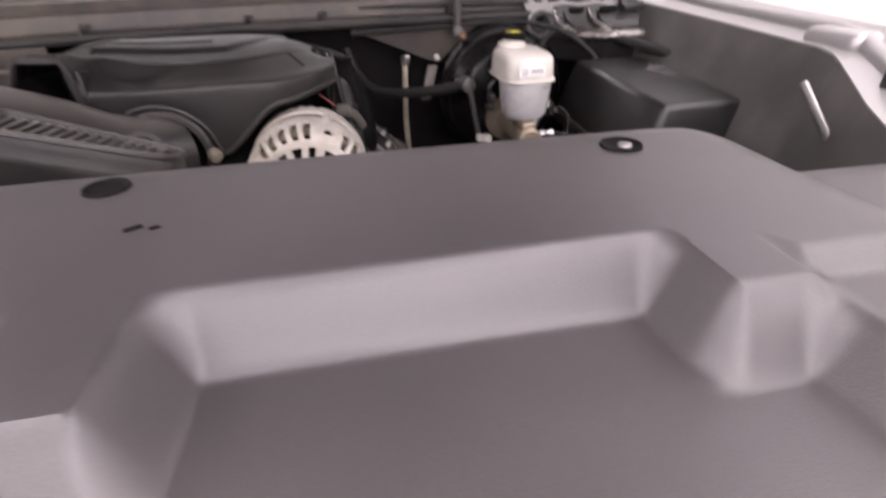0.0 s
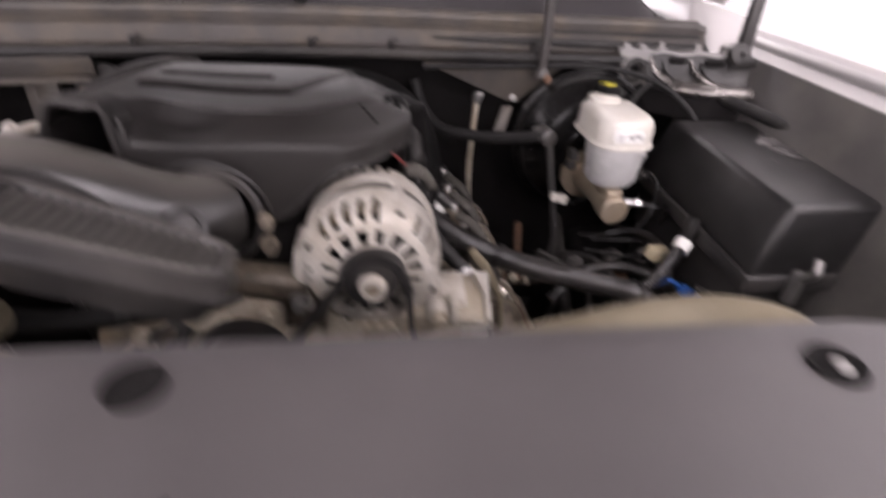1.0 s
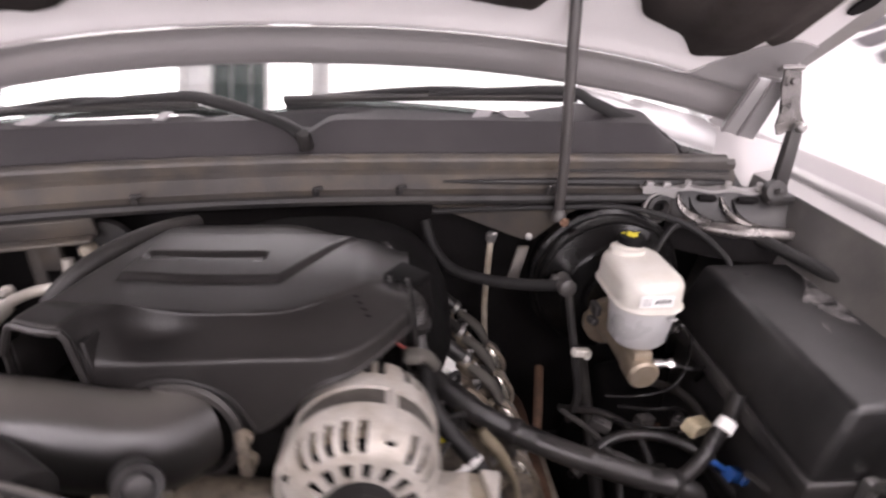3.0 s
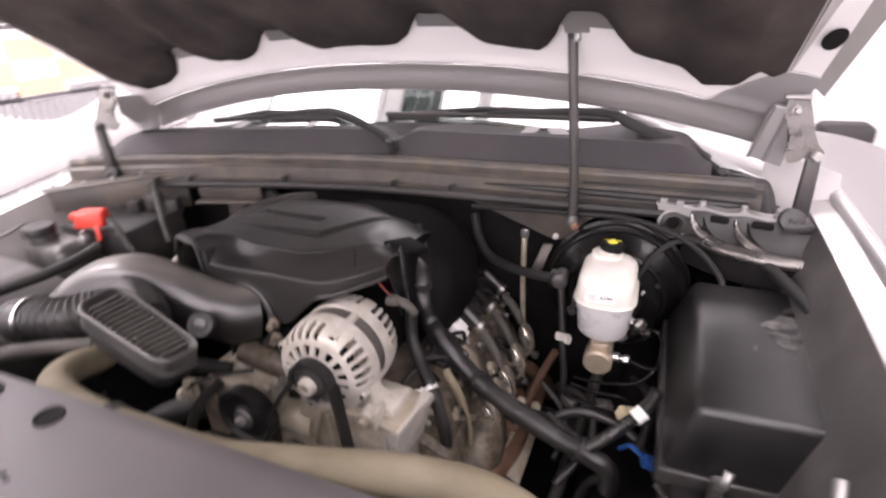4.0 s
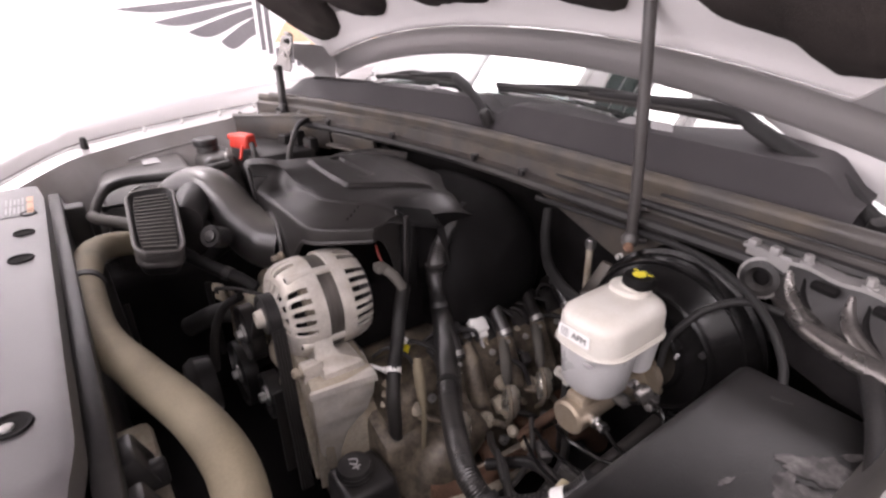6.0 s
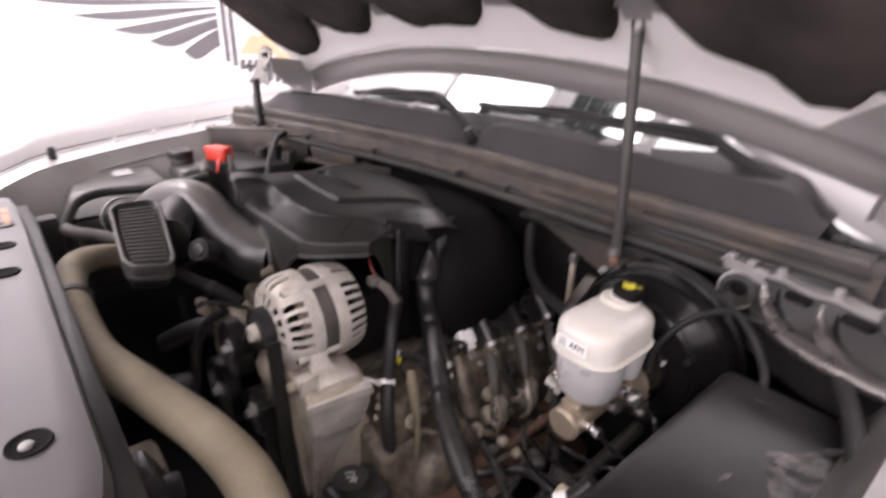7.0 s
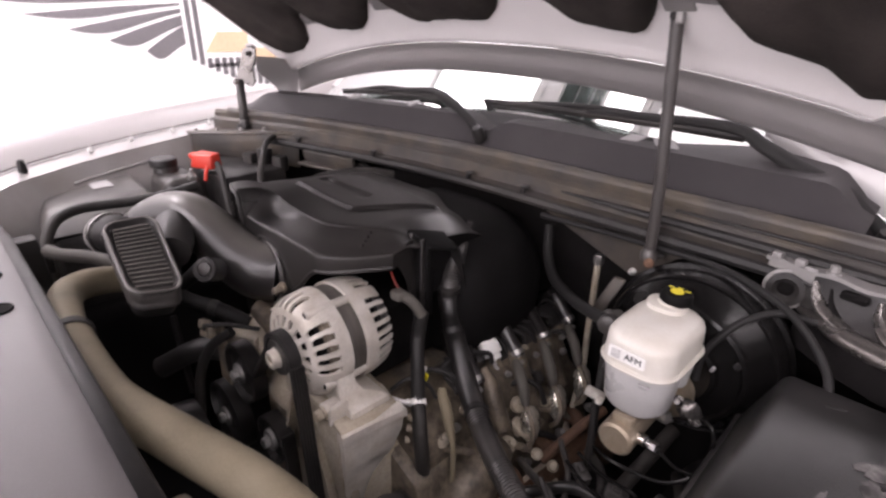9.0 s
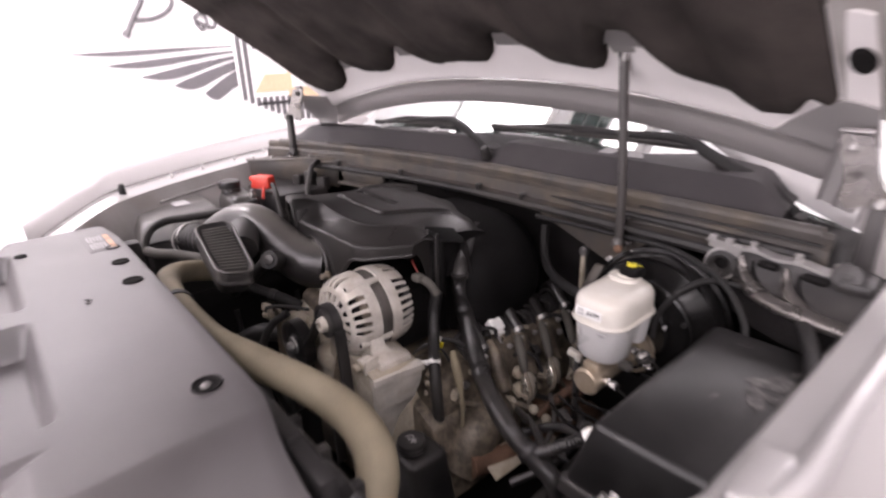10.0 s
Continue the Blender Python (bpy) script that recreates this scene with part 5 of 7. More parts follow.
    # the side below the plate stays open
    # black sheet set in the hollow to give its shade
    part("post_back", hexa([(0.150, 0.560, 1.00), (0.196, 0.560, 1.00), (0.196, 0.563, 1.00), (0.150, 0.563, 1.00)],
                           [(0.140, 0.556, 1.112), (0.186, 0.546, 1.094), (0.186, 0.549, 1.094), (0.140, 0.559, 1.112)]), M_DARK, e, "dark sheet for the shade behind the post")
    for k, (x0, x1) in enumerate(((0.155, 0.133), (0.169, 0.154))):
        part("post_rib", hexa([(x0, 0.472 + 0.003 * k, 0.992), (x0 + 0.004, 0.473 + 0.003 * k, 0.992), (x0 + 0.004, 0.480 + 0.003 * k, 0.992), (x0, 0.480 + 0.003 * k, 0.992)],
                              [(x1, 0.485 + 0.004 * k, 1.126 - 0.006 * k), (x1 + 0.004, 0.486 + 0.004 * k, 1.126 - 0.006 * k), (x1 + 0.004, 0.493 + 0.004 * k, 1.126 - 0.006 * k), (x1, 0.493 + 0.004 * k, 1.126 - 0.006 * k)], 0.001), M_GLOSS, e, "upright moulded rib")
    for i in range(4):
        p = Vector(shell((0.098 + 0.005 * i + 0.262) / 0.420, KNOTS[7] - 0.012 - 0.016 * i))
        part("slot", tube([p + Vector((-0.002, 0.002, 0.0008)), p + Vector((0.003, -0.001, 0.0004))], 0.0014, 6, per=1), M_DARK, e, "small dark slot")
    rings = []
    for y, grow in ((0.545, 0.80), (0.560, 0.93), (0.60, 0.99), (0.68, 1.0), (0.73, 0.97), (0.765, 0.88), (0.775, 0.75)):
        ring = []
        for k in range(40):
            an = 2 * math.pi * k / 40
            c, sn = math.cos(an), math.sin(an)
            rx, rz = 0.205 * grow, (0.160 if sn > 0 else 0.10) * grow
            ring.append((0.020 + rx * math.copysign(abs(c) ** 0.72, c), y, 0.955 + rz * math.copysign(abs(sn) ** 0.80, sn)))
        rings.append(ring)
    part("rear_shroud", loft(rings), M_SHROUD, e, "rounded matt black rear shroud", angle=60)
    return e


build_engine_cover()


# ---- air intake: throttle tube and ribbed resonator ----
def build_intake():
    t = thing("intake_tube", (-0.1, 0.24, 1.05), "smooth black intake tube with a ribbed resonator box", "intake duct")
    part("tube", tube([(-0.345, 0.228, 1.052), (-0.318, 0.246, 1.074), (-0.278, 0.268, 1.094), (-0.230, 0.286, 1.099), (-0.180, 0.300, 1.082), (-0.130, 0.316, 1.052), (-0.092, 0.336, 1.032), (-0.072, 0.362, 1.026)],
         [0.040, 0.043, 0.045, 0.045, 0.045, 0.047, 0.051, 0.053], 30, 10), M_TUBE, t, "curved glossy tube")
    part("throttle_ring", lathe([(0.052, 0), (0.058, 0.0), (0.061, 0.004), (0.058, 0.010), (0.060, 0.018), (0.052, 0.018)], (-0.072, 0.342, 1.028), (0.1, 1, -0.08), 40, close=True), M_BLACK, t, "throttle clamp ring")
    # resonator: a rounded box whose upper face carries ribs
    A, B, C, D = Vector((-0.168, 0.140, 1.140)), Vector((0.002, 0.122, 1.098)), Vector((-0.002, 0.188, 1.082)), Vector((-0.178, 0.214, 1.135))
    nrm = (B - A).cross(D - A).normalized()
    dn = -nrm * 0.9 + Vector((0, 0, -0.3))

    def quad(grow, drop, r=0.26, n=7):
        """The face's outline with round corners, grown and let down."""
        mid = (A + B + C + D) / 4
        ring = []
        for cu, cv, a0 in ((1 - r * 0.55, 1 - r, 0), (r * 0.55, 1 - r, 90), (r * 0.55, r, 180), (1 - r * 0.55, r, 270)):
            for k in range(n + 1):
                an = math.radians(a0 + 90 * k / n)
                u, v = cu + r * 0.55 * math.cos(an), cv + r * math.sin(an)
                p = A.lerp(B, u).lerp(D.lerp(C, u), v)
                ring.append(mid + (p - mid) * grow + dn * drop)
        return ring

    body = part("resonator", loft([quad(0.86, 0.003), quad(0.90, 0.0), quad(0.95, -0.003), quad(0.99, 0.0), quad(1.02, 0.008), quad(1.0, 0.014), quad(1.03, 0.016), quad(1.03, 0.021), quad(0.98, 0.024), quad(0.84, 0.042)]), M_BLACK, t, "black resonator box", angle=60)
    ring = quad(1.0, -0.001)
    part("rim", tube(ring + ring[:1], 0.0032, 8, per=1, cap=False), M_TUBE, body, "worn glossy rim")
    e1 = (B - A).normalized()
    for i in range(15):
        s = 0.10 + 0.80 * i / 14
        edge = 0.06 * (abs(s - 0.5) / 0.4) ** 4
        p, q = A.lerp(B, s), D.lerp(C, s)
        p, q = p.lerp(q, 0.10 + edge), p.lerp(q, 0.90 - edge)
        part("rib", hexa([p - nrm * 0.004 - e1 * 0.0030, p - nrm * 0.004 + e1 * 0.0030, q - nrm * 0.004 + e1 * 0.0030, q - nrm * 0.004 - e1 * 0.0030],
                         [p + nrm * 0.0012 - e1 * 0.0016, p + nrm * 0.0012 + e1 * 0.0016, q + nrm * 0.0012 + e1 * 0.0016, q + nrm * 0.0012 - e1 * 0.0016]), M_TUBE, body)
    k = part("sensor", lathe([(0.018, -0.03), (0.018, 0.0), (0.0195, 0.003), (0.018, 0.007), (0.012, 0.006), (0.011, 0.002), (0, 0.002)], (-0.060, 0.241, 1.074), (0.55, -0.70, 0.45), 24), M_BLACK, t, "round sensor boss")
    part("cap", lathe([(0.0105, 0), (0.010, 0.003), (0, 0.004)], (-0.0585, 0.238, 1.0765), (0.55, -0.70, 0.45), 18), M_WORN, k, "worn centre")
    part("bolt", bolt((-0.010, 0.338, 0.998), (0.2, -1, 0), 0.008, 0.02), M_IRON, t, "dull clamp bolt")
    part("bolt", bolt((-0.010, 0.338, 1.028), (0.2, -1, 0), 0.007, 0.02), M_IRON, t, "dull clamp bolt")
    part("neck", tube([(-0.13, 0.215, 1.085), (-0.17, 0.235, 1.092), (-0.215, 0.255, 1.092)], [0.030, 0.033, 0.036], 20, 6), M_BLACK, t)
    return t


build_intake()

# ---- fuse box beside the driver's fender ----
def build_fuse_box():
    t = thing("fuse_box", (0.70, 0.48, 0.80), "large black fuse box with a dusty scuffed lid", "fuse box")
    x0, x1, y0, y1 = 0.612, 0.800, 0.320, 0.650
    part("lid", hexa([(x0 - 0.012, y0 - 0.006, 0.945), (x1 + 0.006, y0 - 0.006, 0.945), (x1 + 0.006, y1 + 0.006, 0.960), (x0 - 0.012, y1 + 0.006, 0.960)],
                     [(x0 + 0.018, y0 + 0.004, 1.046), (x1, y0 + 0.006, 1.046), (x1, y1, 1.054), (x0 + 0.024, y1, 1.054)], 0.010, 4), M_LID, t, "dusty matt black lid")
    part("lid_skirt", hexa([(x0 - 0.018, y0 - 0.010, 0.925), (x1 + 0.010, y0 - 0.010, 0.925), (x1 + 0.010, y1 + 0.010, 0.94), (x0 - 0.018, y1 + 0.010, 0.94)],
                           [(x0 - 0.016, y0 - 0.008, 0.948), (x1 + 0.008, y0 - 0.008, 0.948), (x1 + 0.008, y1 + 0.008, 0.963), (x0 - 0.016, y1 + 0.008, 0.963)], 0.004), M_BLACK, t)
    for cx, cy, sx, sy, ang in ((0.752, 0.548, 0.066, 0.034, 35), (0.744, 0.500, 0.024, 0.056, 20), (0.764, 0.512, 0.022, 0.030, 50), (0.768, 0.590, 0.030, 0.014, 60), (0.706, 0.470, 0.018, 0.005, 75)):
        ring = []
        for k in range(60):
            a = 2 * math.pi * k / 60
            r = 0.5 * (1 + 0.55 * noise.noise((math.cos(a) * 1.3 + cx * 40, math.sin(a) * 1.3, cy * 40)) + 0.35 * noise.noise((math.cos(a) * 4 + cx * 40, math.sin(a) * 4, 7)))
            ring.append((r * sx * math.cos(a), r * sy * math.sin(a)))
        ca, sa = math.cos(math.radians(ang)), math.sin(math.radians(ang))
        part("scuff", prism(ring, lambda u, v, w, cx=cx, cy=cy, ca=ca, sa=sa: Vector((cx + u * ca - v * sa, cy + u * sa + v * ca, 1.0462 + 0.0242 * (cy - 0.32) + w)), 0.0004), M_SCUFF, t, "pale dusty scuff", smooth=False)
    part("base", box((0.705, 0.485, 0.84), (0.18, 0.32, 0.19), 0.012, 2), M_BLACK, t, "black moulded base")
    part("lid_mark", box((0.690, 0.615, 1.0525), (0.02, 0.006, 0.002), 0.0008, rot=(0, 0, 20)), M_BLACK, t)
    part("clasp", join(box((0.665, 0.306, 0.935), (0.016, 0.014, 0.05), 0.004), tube([(0.665, 0.300, 0.955), (0.667, 0.287, 0.97), (0.672, 0.295, 0.985)], 0.006, 8)), M_STEEL, t, "metal clasp")
    part("clasp", box((0.76, 0.306, 0.935), (0.016, 0.014, 0.05), 0.004), M_BLACK, t)
    return t


build_fuse_box()
cb = thing("battery_cable", (0.69, 0.28, 0.9), "thin black and red cables before the fuse box", "cable")
part("black_cable", tube([(0.60, 0.33, 0.90), (0.64, 0.285, 0.885), (0.70, 0.270, 0.888), (0.745, 0.28, 0.91), (0.75, 0.31, 0.95)], 0.0045, 8), M_RUBBER, cb)
part("red_cable", tube([(0.735, 0.29, 0.90), (0.743, 0.292, 0.935), (0.748, 0.30, 0.955)], 0.004, 8), M_RED, cb)


# ---- brakes: booster, cylinder and reservoir ----
def build_booster():
    t = thing("brake_booster", (0.50, 0.75, 0.86), "round black brake booster on the firewall", "brake booster")
    part("drum", lathe([(0.0, -0.075), (0.045, -0.074), (0.050, -0.078), (0.055, -0.076), (0.058, -0.067), (0.083, -0.062), (0.087, -0.066), (0.092, -0.064), (0.095, -0.056), (0.118, -0.035), (0.122, -0.036), (0.126, -0.030), (0.128, -0.012), (0.134, -0.008), (0.134, 0.0), (0.128, 0.006), (0.125, 0.04), (0, 0.04)], (0.505, 0.735, 0.985), (0, 1, 0), 56), M_BOOST, t, "smooth black steel drum")
    part("flange_bolt", bolt((0.580, 0.676, 1.02), (0, -1, 0), 0.005, 0.010), M_BLACK, t, "dark bolt")
    part("valve", join(lathe([(0, 0), (0.012, 0), (0.012, 0.02), (0.007, 0.022), (0.007, 0.035), (0, 0.035)], (0.41, 0.668, 1.022), (0, -1, 0), 16), box((0.40, 0.66, 1.022), (0.022, 0.016, 0.018), 0.005)), M_WORN, t, "dull check valve")
    return t


build_booster()


def rounded(x0, x1, y0, y1, z, r, n=6):
    """A rounded rectangle as a ring of places."""
    out = []
    for cx, cy, a0 in ((x1 - r, y1 - r, 0), (x0 + r, y1 - r, 90), (x0 + r, y0 + r, 180), (x1 - r, y0 + r, 270)):
        for k in range(n + 1):
            a = math.radians(a0 + 90 * k / n)
            out.append((cx + r * math.cos(a), cy + r * math.sin(a), z))
    return out


def build_master():
    t = thing("brake_master_cylinder", (0.498, 0.60, 0.92), "brake master cylinder with a milky white fluid reservoir", "brake cylinder")
    part("cylinder", lathe([(0, 0), (0.020, 0.0), (0.0235, 0.003), (0.0235, 0.035), (0.021, 0.038), (0.021, 0.10), (0.026, 0.11), (0.026, 0.135), (0.045, 0.137), (0.045, 0.15), (0, 0.15)], (0.498, 0.514, 0.940), (0, 1, 0.04), 30), M_BRONZE, t, "golden zinc-coated cylinder")
    part("saddle", join(box((0.498, 0.555, 0.960), (0.030, 0.06, 0.026), 0.006), box((0.498, 0.61, 0.962), (0.028, 0.03, 0.03), 0.006)), M_BRONZE, t)
    part("port", join(lathe([(0, 0), (0.0085, 0), (0.0085, 0.016), (0.006, 0.018), (0.006, 0.026), (0, 0.026)], (0.517, 0.537, 0.945), (1, -0.25, 0.15), 12), lathe([(0.0075, 0.024), (0.0075, 0.032), (0.003, 0.034), (0, 0.034)], (0.517, 0.537, 0.945), (1, -0.25, 0.15), 6)), M_BRIGHT, t, "bright brake line fitting")
    part("port", lathe([(0, 0), (0.009, 0), (0.009, 0.018), (0.006, 0.02), (0, 0.026)], (0.517, 0.590, 0.952), (1, -0.1, 0.1), 12), M_STEEL, t)
    # reservoir: lower cups, seam flange, upper shell, neck and cap
    low = [rounded(0.464, 0.532, 0.530, 0.594, 0.976, 0.030), rounded(0.457, 0.539, 0.523, 0.602, 0.985, 0.036), rounded(0.451, 0.545, 0.516, 0.608, 1.046, 0.042)]
    part("lower_cup", loft(low), M_WHITE_LOW, t, "bluish translucent lower cup")
    rear = [rounded(0.482, 0.536, 0.604, 0.642, 0.990, 0.016), rounded(0.478, 0.541, 0.602, 0.647, 1.046, 0.018)]
    part("rear_cup", loft(rear), M_WHITE_LOW, t)
    fl = [rounded(0.4505, 0.5455, 0.5155, 0.6535, 1.043, 0.036), rounded(0.4495, 0.5465, 0.5145, 0.6545, 1.046, 0.036), rounded(0.4505, 0.5455, 0.5155, 0.6535, 1.050, 0.036)]
    part("flange", loft(fl), M_WHITE, t)
    up = [rounded(0.452, 0.544, 0.517, 0.652, 1.049, 0.032), rounded(0.453, 0.543, 0.518, 0.651, 1.078, 0.032), rounded(0.455, 0.541, 0.521, 0.649, 1.085, 0.032), rounded(0.461, 0.535, 0.529, 0.643, 1.0905, 0.028), rounded(0.474, 0.522, 0.548, 0.630, 1.0925, 0.020)]
    part("upper_shell", loft(up), M_WHITE, t, "creamy white upper shell")
    part("top_step", loft([rounded(0.464, 0.516, 0.600, 0.646, 1.088, 0.020), rounded(0.465, 0.515, 0.601, 0.645, 1.098, 0.020), rounded(0.470, 0.510, 0.606, 0.640, 1.0995, 0.016)]), M_WHITE, t, "raised step round the filler neck")
    bead = [Vector(q) for q in rounded(0.4492, 0.5468, 0.5142, 0.6548, 1.0465, 0.036)]
    part("seam_bead", tube(bead + bead[:1], 0.0016, 6, per=1), M_WHITE, t)
    part("neck", lathe([(0.020, 0), (0.020, 0.016), (0.018, 0.018), (0, 0.018)], (0.495, 0.629, 1.086), (0, 0, 1), 24), M_WHITE, t)
    cap = part("cap", lathe([(0.0195, 0), (0.0208, 0.003), (0.0208, 0.010), (0.0185, 0.014), (0, 0.015)], (0.497, 0.630, 1.100), (0, 0, 1), 30), M_SHROUD, t, "black cap with yellow print")
    part("cap_print", lathe([(0.0085, 0), (0.0085, 0.0006), (0, 0.0006)], (0.497, 0.629, 1.1152), (0, 0, 1), 20), M_YELLOW, cap, "yellow warning print")
    for k in range(3):
        part("cap_print", box((0.497 + (k - 1) * 0.0105, 0.6400 - 0.003 * abs(k - 1), 1.1154), (0.007, 0.0028, 0.0006)), M_YELLOW, cap, smooth=False)
    # paper label on the front face, towards the passenger corner
    o, rgt, upv = Vector((0.4930, 0.5160, 1.0660)), Vector((1, 0.0, 0)), Vector((0, 0, 1))
    nrm = Vector((0, -1, 0))
    def lab(u, v, w):
        return o + rgt * u + upv * v + nrm * w
    lb = part("label", prism([(-0.022, -0.0085), (0.022, -0.0085), (0.0235, -0.007), (0.0235, 0.007), (0.022, 0.0085), (-0.022, 0.0085), (-0.0235, 0.007), (-0.0235, -0.007)], lab, 0.0012), M_LABEL, t, "white paper label", smooth=False)
    text_mesh("AFM", 0.0115, lab(0.0085, 0.0, 0.0018), rgt, upv, M_INK, lb, "label_text")
    for k in range(4):
        part("label_print", prism([(-0.0195, 0.0052 - 0.0032 * k), (-0.0075, 0.0052 - 0.0032 * k), (-0.0075, 0.0036 - 0.0032 * k), (-0.0195, 0.0036 - 0.0032 * k)], lab, 0.0016), M_INK_GREY, lb, smooth=False)
    part("seam_plug", prism([(0.020, -0.027), (0.034, -0.027), (0.030, -0.031), (0.023, -0.031)], lab, 0.004), M_INK_GREY, t, smooth=False)
    part("level_sensor", join(box((0.446, 0.600, 1.005), (0.012, 0.026, 0.018), 0.004), box((0.440, 0.590, 0.990), (0.012, 0.018, 0.012), 0.003, rot=(0, 0, 20))), M_BLACK, t, "black level sensor plug")
    part("proportioner", join(lathe([(0, 0), (0.011, 0), (0.012, 0.004), (0.012, 0.020), (0.008, 0.024), (0, 0.025)], (0.548, 0.596, 0.978), (0.5, -0.6, 0.4), 16), box((0.556, 0.602, 0.968), (0.026, 0.020, 0.016), 0.004, rot=(0, 15, 25)), bolt((0.566, 0.588, 0.972), (0.4, -0.8, 0.4), 0.006, 0.014), bolt((0.542, 0.586, 0.990), (0.1, -0.9, 0.4), 0.005, 0.012)), M_STEEL_RIDGE, t, "cluster of metal line fittings")
    return t


build_master()
bl = thing("brake_lines", (0.55, 0.55, 0.85), "thin dark brake lines below the reservoir", "brake line")
for pts in ([(0.545, 0.530, 0.949), (0.575, 0.520, 0.946), (0.600, 0.530, 0.94), (0.605, 0.55, 0.90)],
            [(0.540, 0.590, 0.955), (0.575, 0.585, 0.98), (0.595, 0.575, 0.965), (0.590, 0.56, 0.92), (0.56, 0.54, 0.895), (0.50, 0.53, 0.89), (0.46, 0.545, 0.88)],
            [(0.46, 0.50, 0.90), (0.50, 0.485, 0.905), (0.545, 0.49, 0.90), (0.575, 0.50, 0.87)],
            [(0.45, 0.49, 0.885), (0.50, 0.47, 0.885), (0.56, 0.475, 0.875), (0.58, 0.49, 0.84)]):
    part("line", tube(pts, 0.0028, 8), M_BOOST, bl)


# ---- firewall side: plate, dipstick, heater hose, cables ----
fp = thing("firewall_plate", (0.33, 0.78, 1.05), "dull grey triangular plate on the firewall", "bracket")
part("plate", prism([(0.20, 1.116), (0.47, 1.116), (0.44, 1.098), (0.385, 1.044), (0.365, 1.045), (0.325, 1.062)], lambda u, v, w: Vector((u, 0.760 + 0.2 * (1.116 - v) + w, v)), 0.004), M_PAINT_IN, fp, smooth=False)
part("bolt", bolt((0.375, 0.770, 1.052), (0, -1, 0.2), 0.005, 0.01), M_STEEL, fp)
dip = thing("dipstick_tube", (0.308, 0.79, 0.8), "thin dull metal dipstick tube", "dipstick")
part("tube", tube([(0.308, 0.778, 1.050), (0.306, 0.782, 0.98), (0.305, 0.785, 0.90), (0.312, 0.77, 0.80), (0.33, 0.70, 0.70)], 0.0062, 10), M_ALU_DIRTY, dip)
part("collar", join(lathe([(0.008, 0), (0.0095, 0.004), (0.0095, 0.014), (0.006, 0.018), (0, 0.018)], (0.308, 0.778, 1.040), (0, 0, 1), 12), box((0.312, 0.770, 1.056), (0.012, 0.006, 0.010), 0.002)), M_STEEL, dip, "crimped metal collar")
hh = thing("heater_hose", (0.30, 0.71, 1.0), "black rubber heater hose with a clamped joint", "hose")
part("hose", tube([(0.190, 0.795, 1.075), (0.205, 0.775, 1.030), (0.238, 0.748, 1.000), (0.29, 0.712, 0.998), (0.345, 0.678, 1.006), (0.398, 0.648, 1.019)], 0.0098, 14), M_WIPER, hh)
part("joint", join(lathe([(0.012, -0.008), (0.0145, -0.006), (0.0145, 0.006), (0.010, 0.009), (0, 0.009)], (0.409, 0.636, 1.022), (0.2, -1, 0.1), 18), box((0.402, 0.640, 1.022), (0.016, 0.014, 0.014), 0.004)), M_WORN, hh, "dull round joint")
part("drop_hose", tube([(0.413, 0.634, 1.012), (0.420, 0.620, 0.96), (0.428, 0.600, 0.90), (0.435, 0.59, 0.84), (0.43, 0.60, 0.78)], 0.0065, 10), M_RUBBER, hh)
hs = thing("heat_shield_strip", (0.34, 0.74, 0.98), "dull grey folded strip by the firewall", "heat shield")
part("strip", hexa([(0.330, 0.730, 0.975), (0.352, 0.730, 0.975), (0.352, 0.738, 0.975), (0.330, 0.738, 0.975)], [(0.352, 0.752, 1.040), (0.374, 0.752, 1.040), (0.374, 0.760, 1.040), (0.352, 0.760, 1.040)], 0.003), M_PAINT_IN, hs)
cl = thing("firewall_cable", (0.55, 0.76, 1.05), "thick black cable sweeping across the firewall", "cable")
part("cable", tube([(0.20, 0.748, 1.110), (0.32, 0.748, 1.114), (0.404, 0.746, 1.116), (0.515, 0.730, 1.122), (0.590, 0.706, 1.112), (0.632, 0.686, 1.096), (0.661, 0.666, 1.074), (0.678, 0.645, 1.050), (0.680, 0.62, 1.0)], 0.0050, 10), M_WIPER, cl)
fc = thing("fender_cable", (0.76, 0.55, 1.08), "ribbed black conduit hung along the inner fender", "cable")
part("cable", tube([(0.735, 0.685, 1.085), (0.772, 0.600, 1.075), (0.796, 0.500, 1.068), (0.798, 0.400, 1.066), (0.790, 0.310, 1.050), (0.772, 0.240, 1.01), (0.755, 0.20, 0.95)], 0.0105, 12, 12, ribs=0.05), M_RUBBER, fc)
part("strap", box((0.800, 0.470, 1.070), (0.016, 0.022, 0.028), 0.004), M_BLACK, fc, "black plastic strap")
vh = thing("vacuum_hose", (0.55, 0.68, 1.03), "thin black vacuum hose on the booster", "hose")
part("hose", tube([(0.540, 0.645, 0.990), (0.540, 0.652, 1.028), (0.556, 0.664, 1.064), (0.574, 0.678, 1.086), (0.600, 0.696, 1.100), (0.64, 0.71, 1.098)], 0.0048, 10), M_WIPER, vh)
part("white_clip", box((0.556, 0.652, 1.012), (0.005, 0.004, 0.010), 0.0015, rot=(10, 20, 0)), M_INK_GREY, vh, "small pale clip")


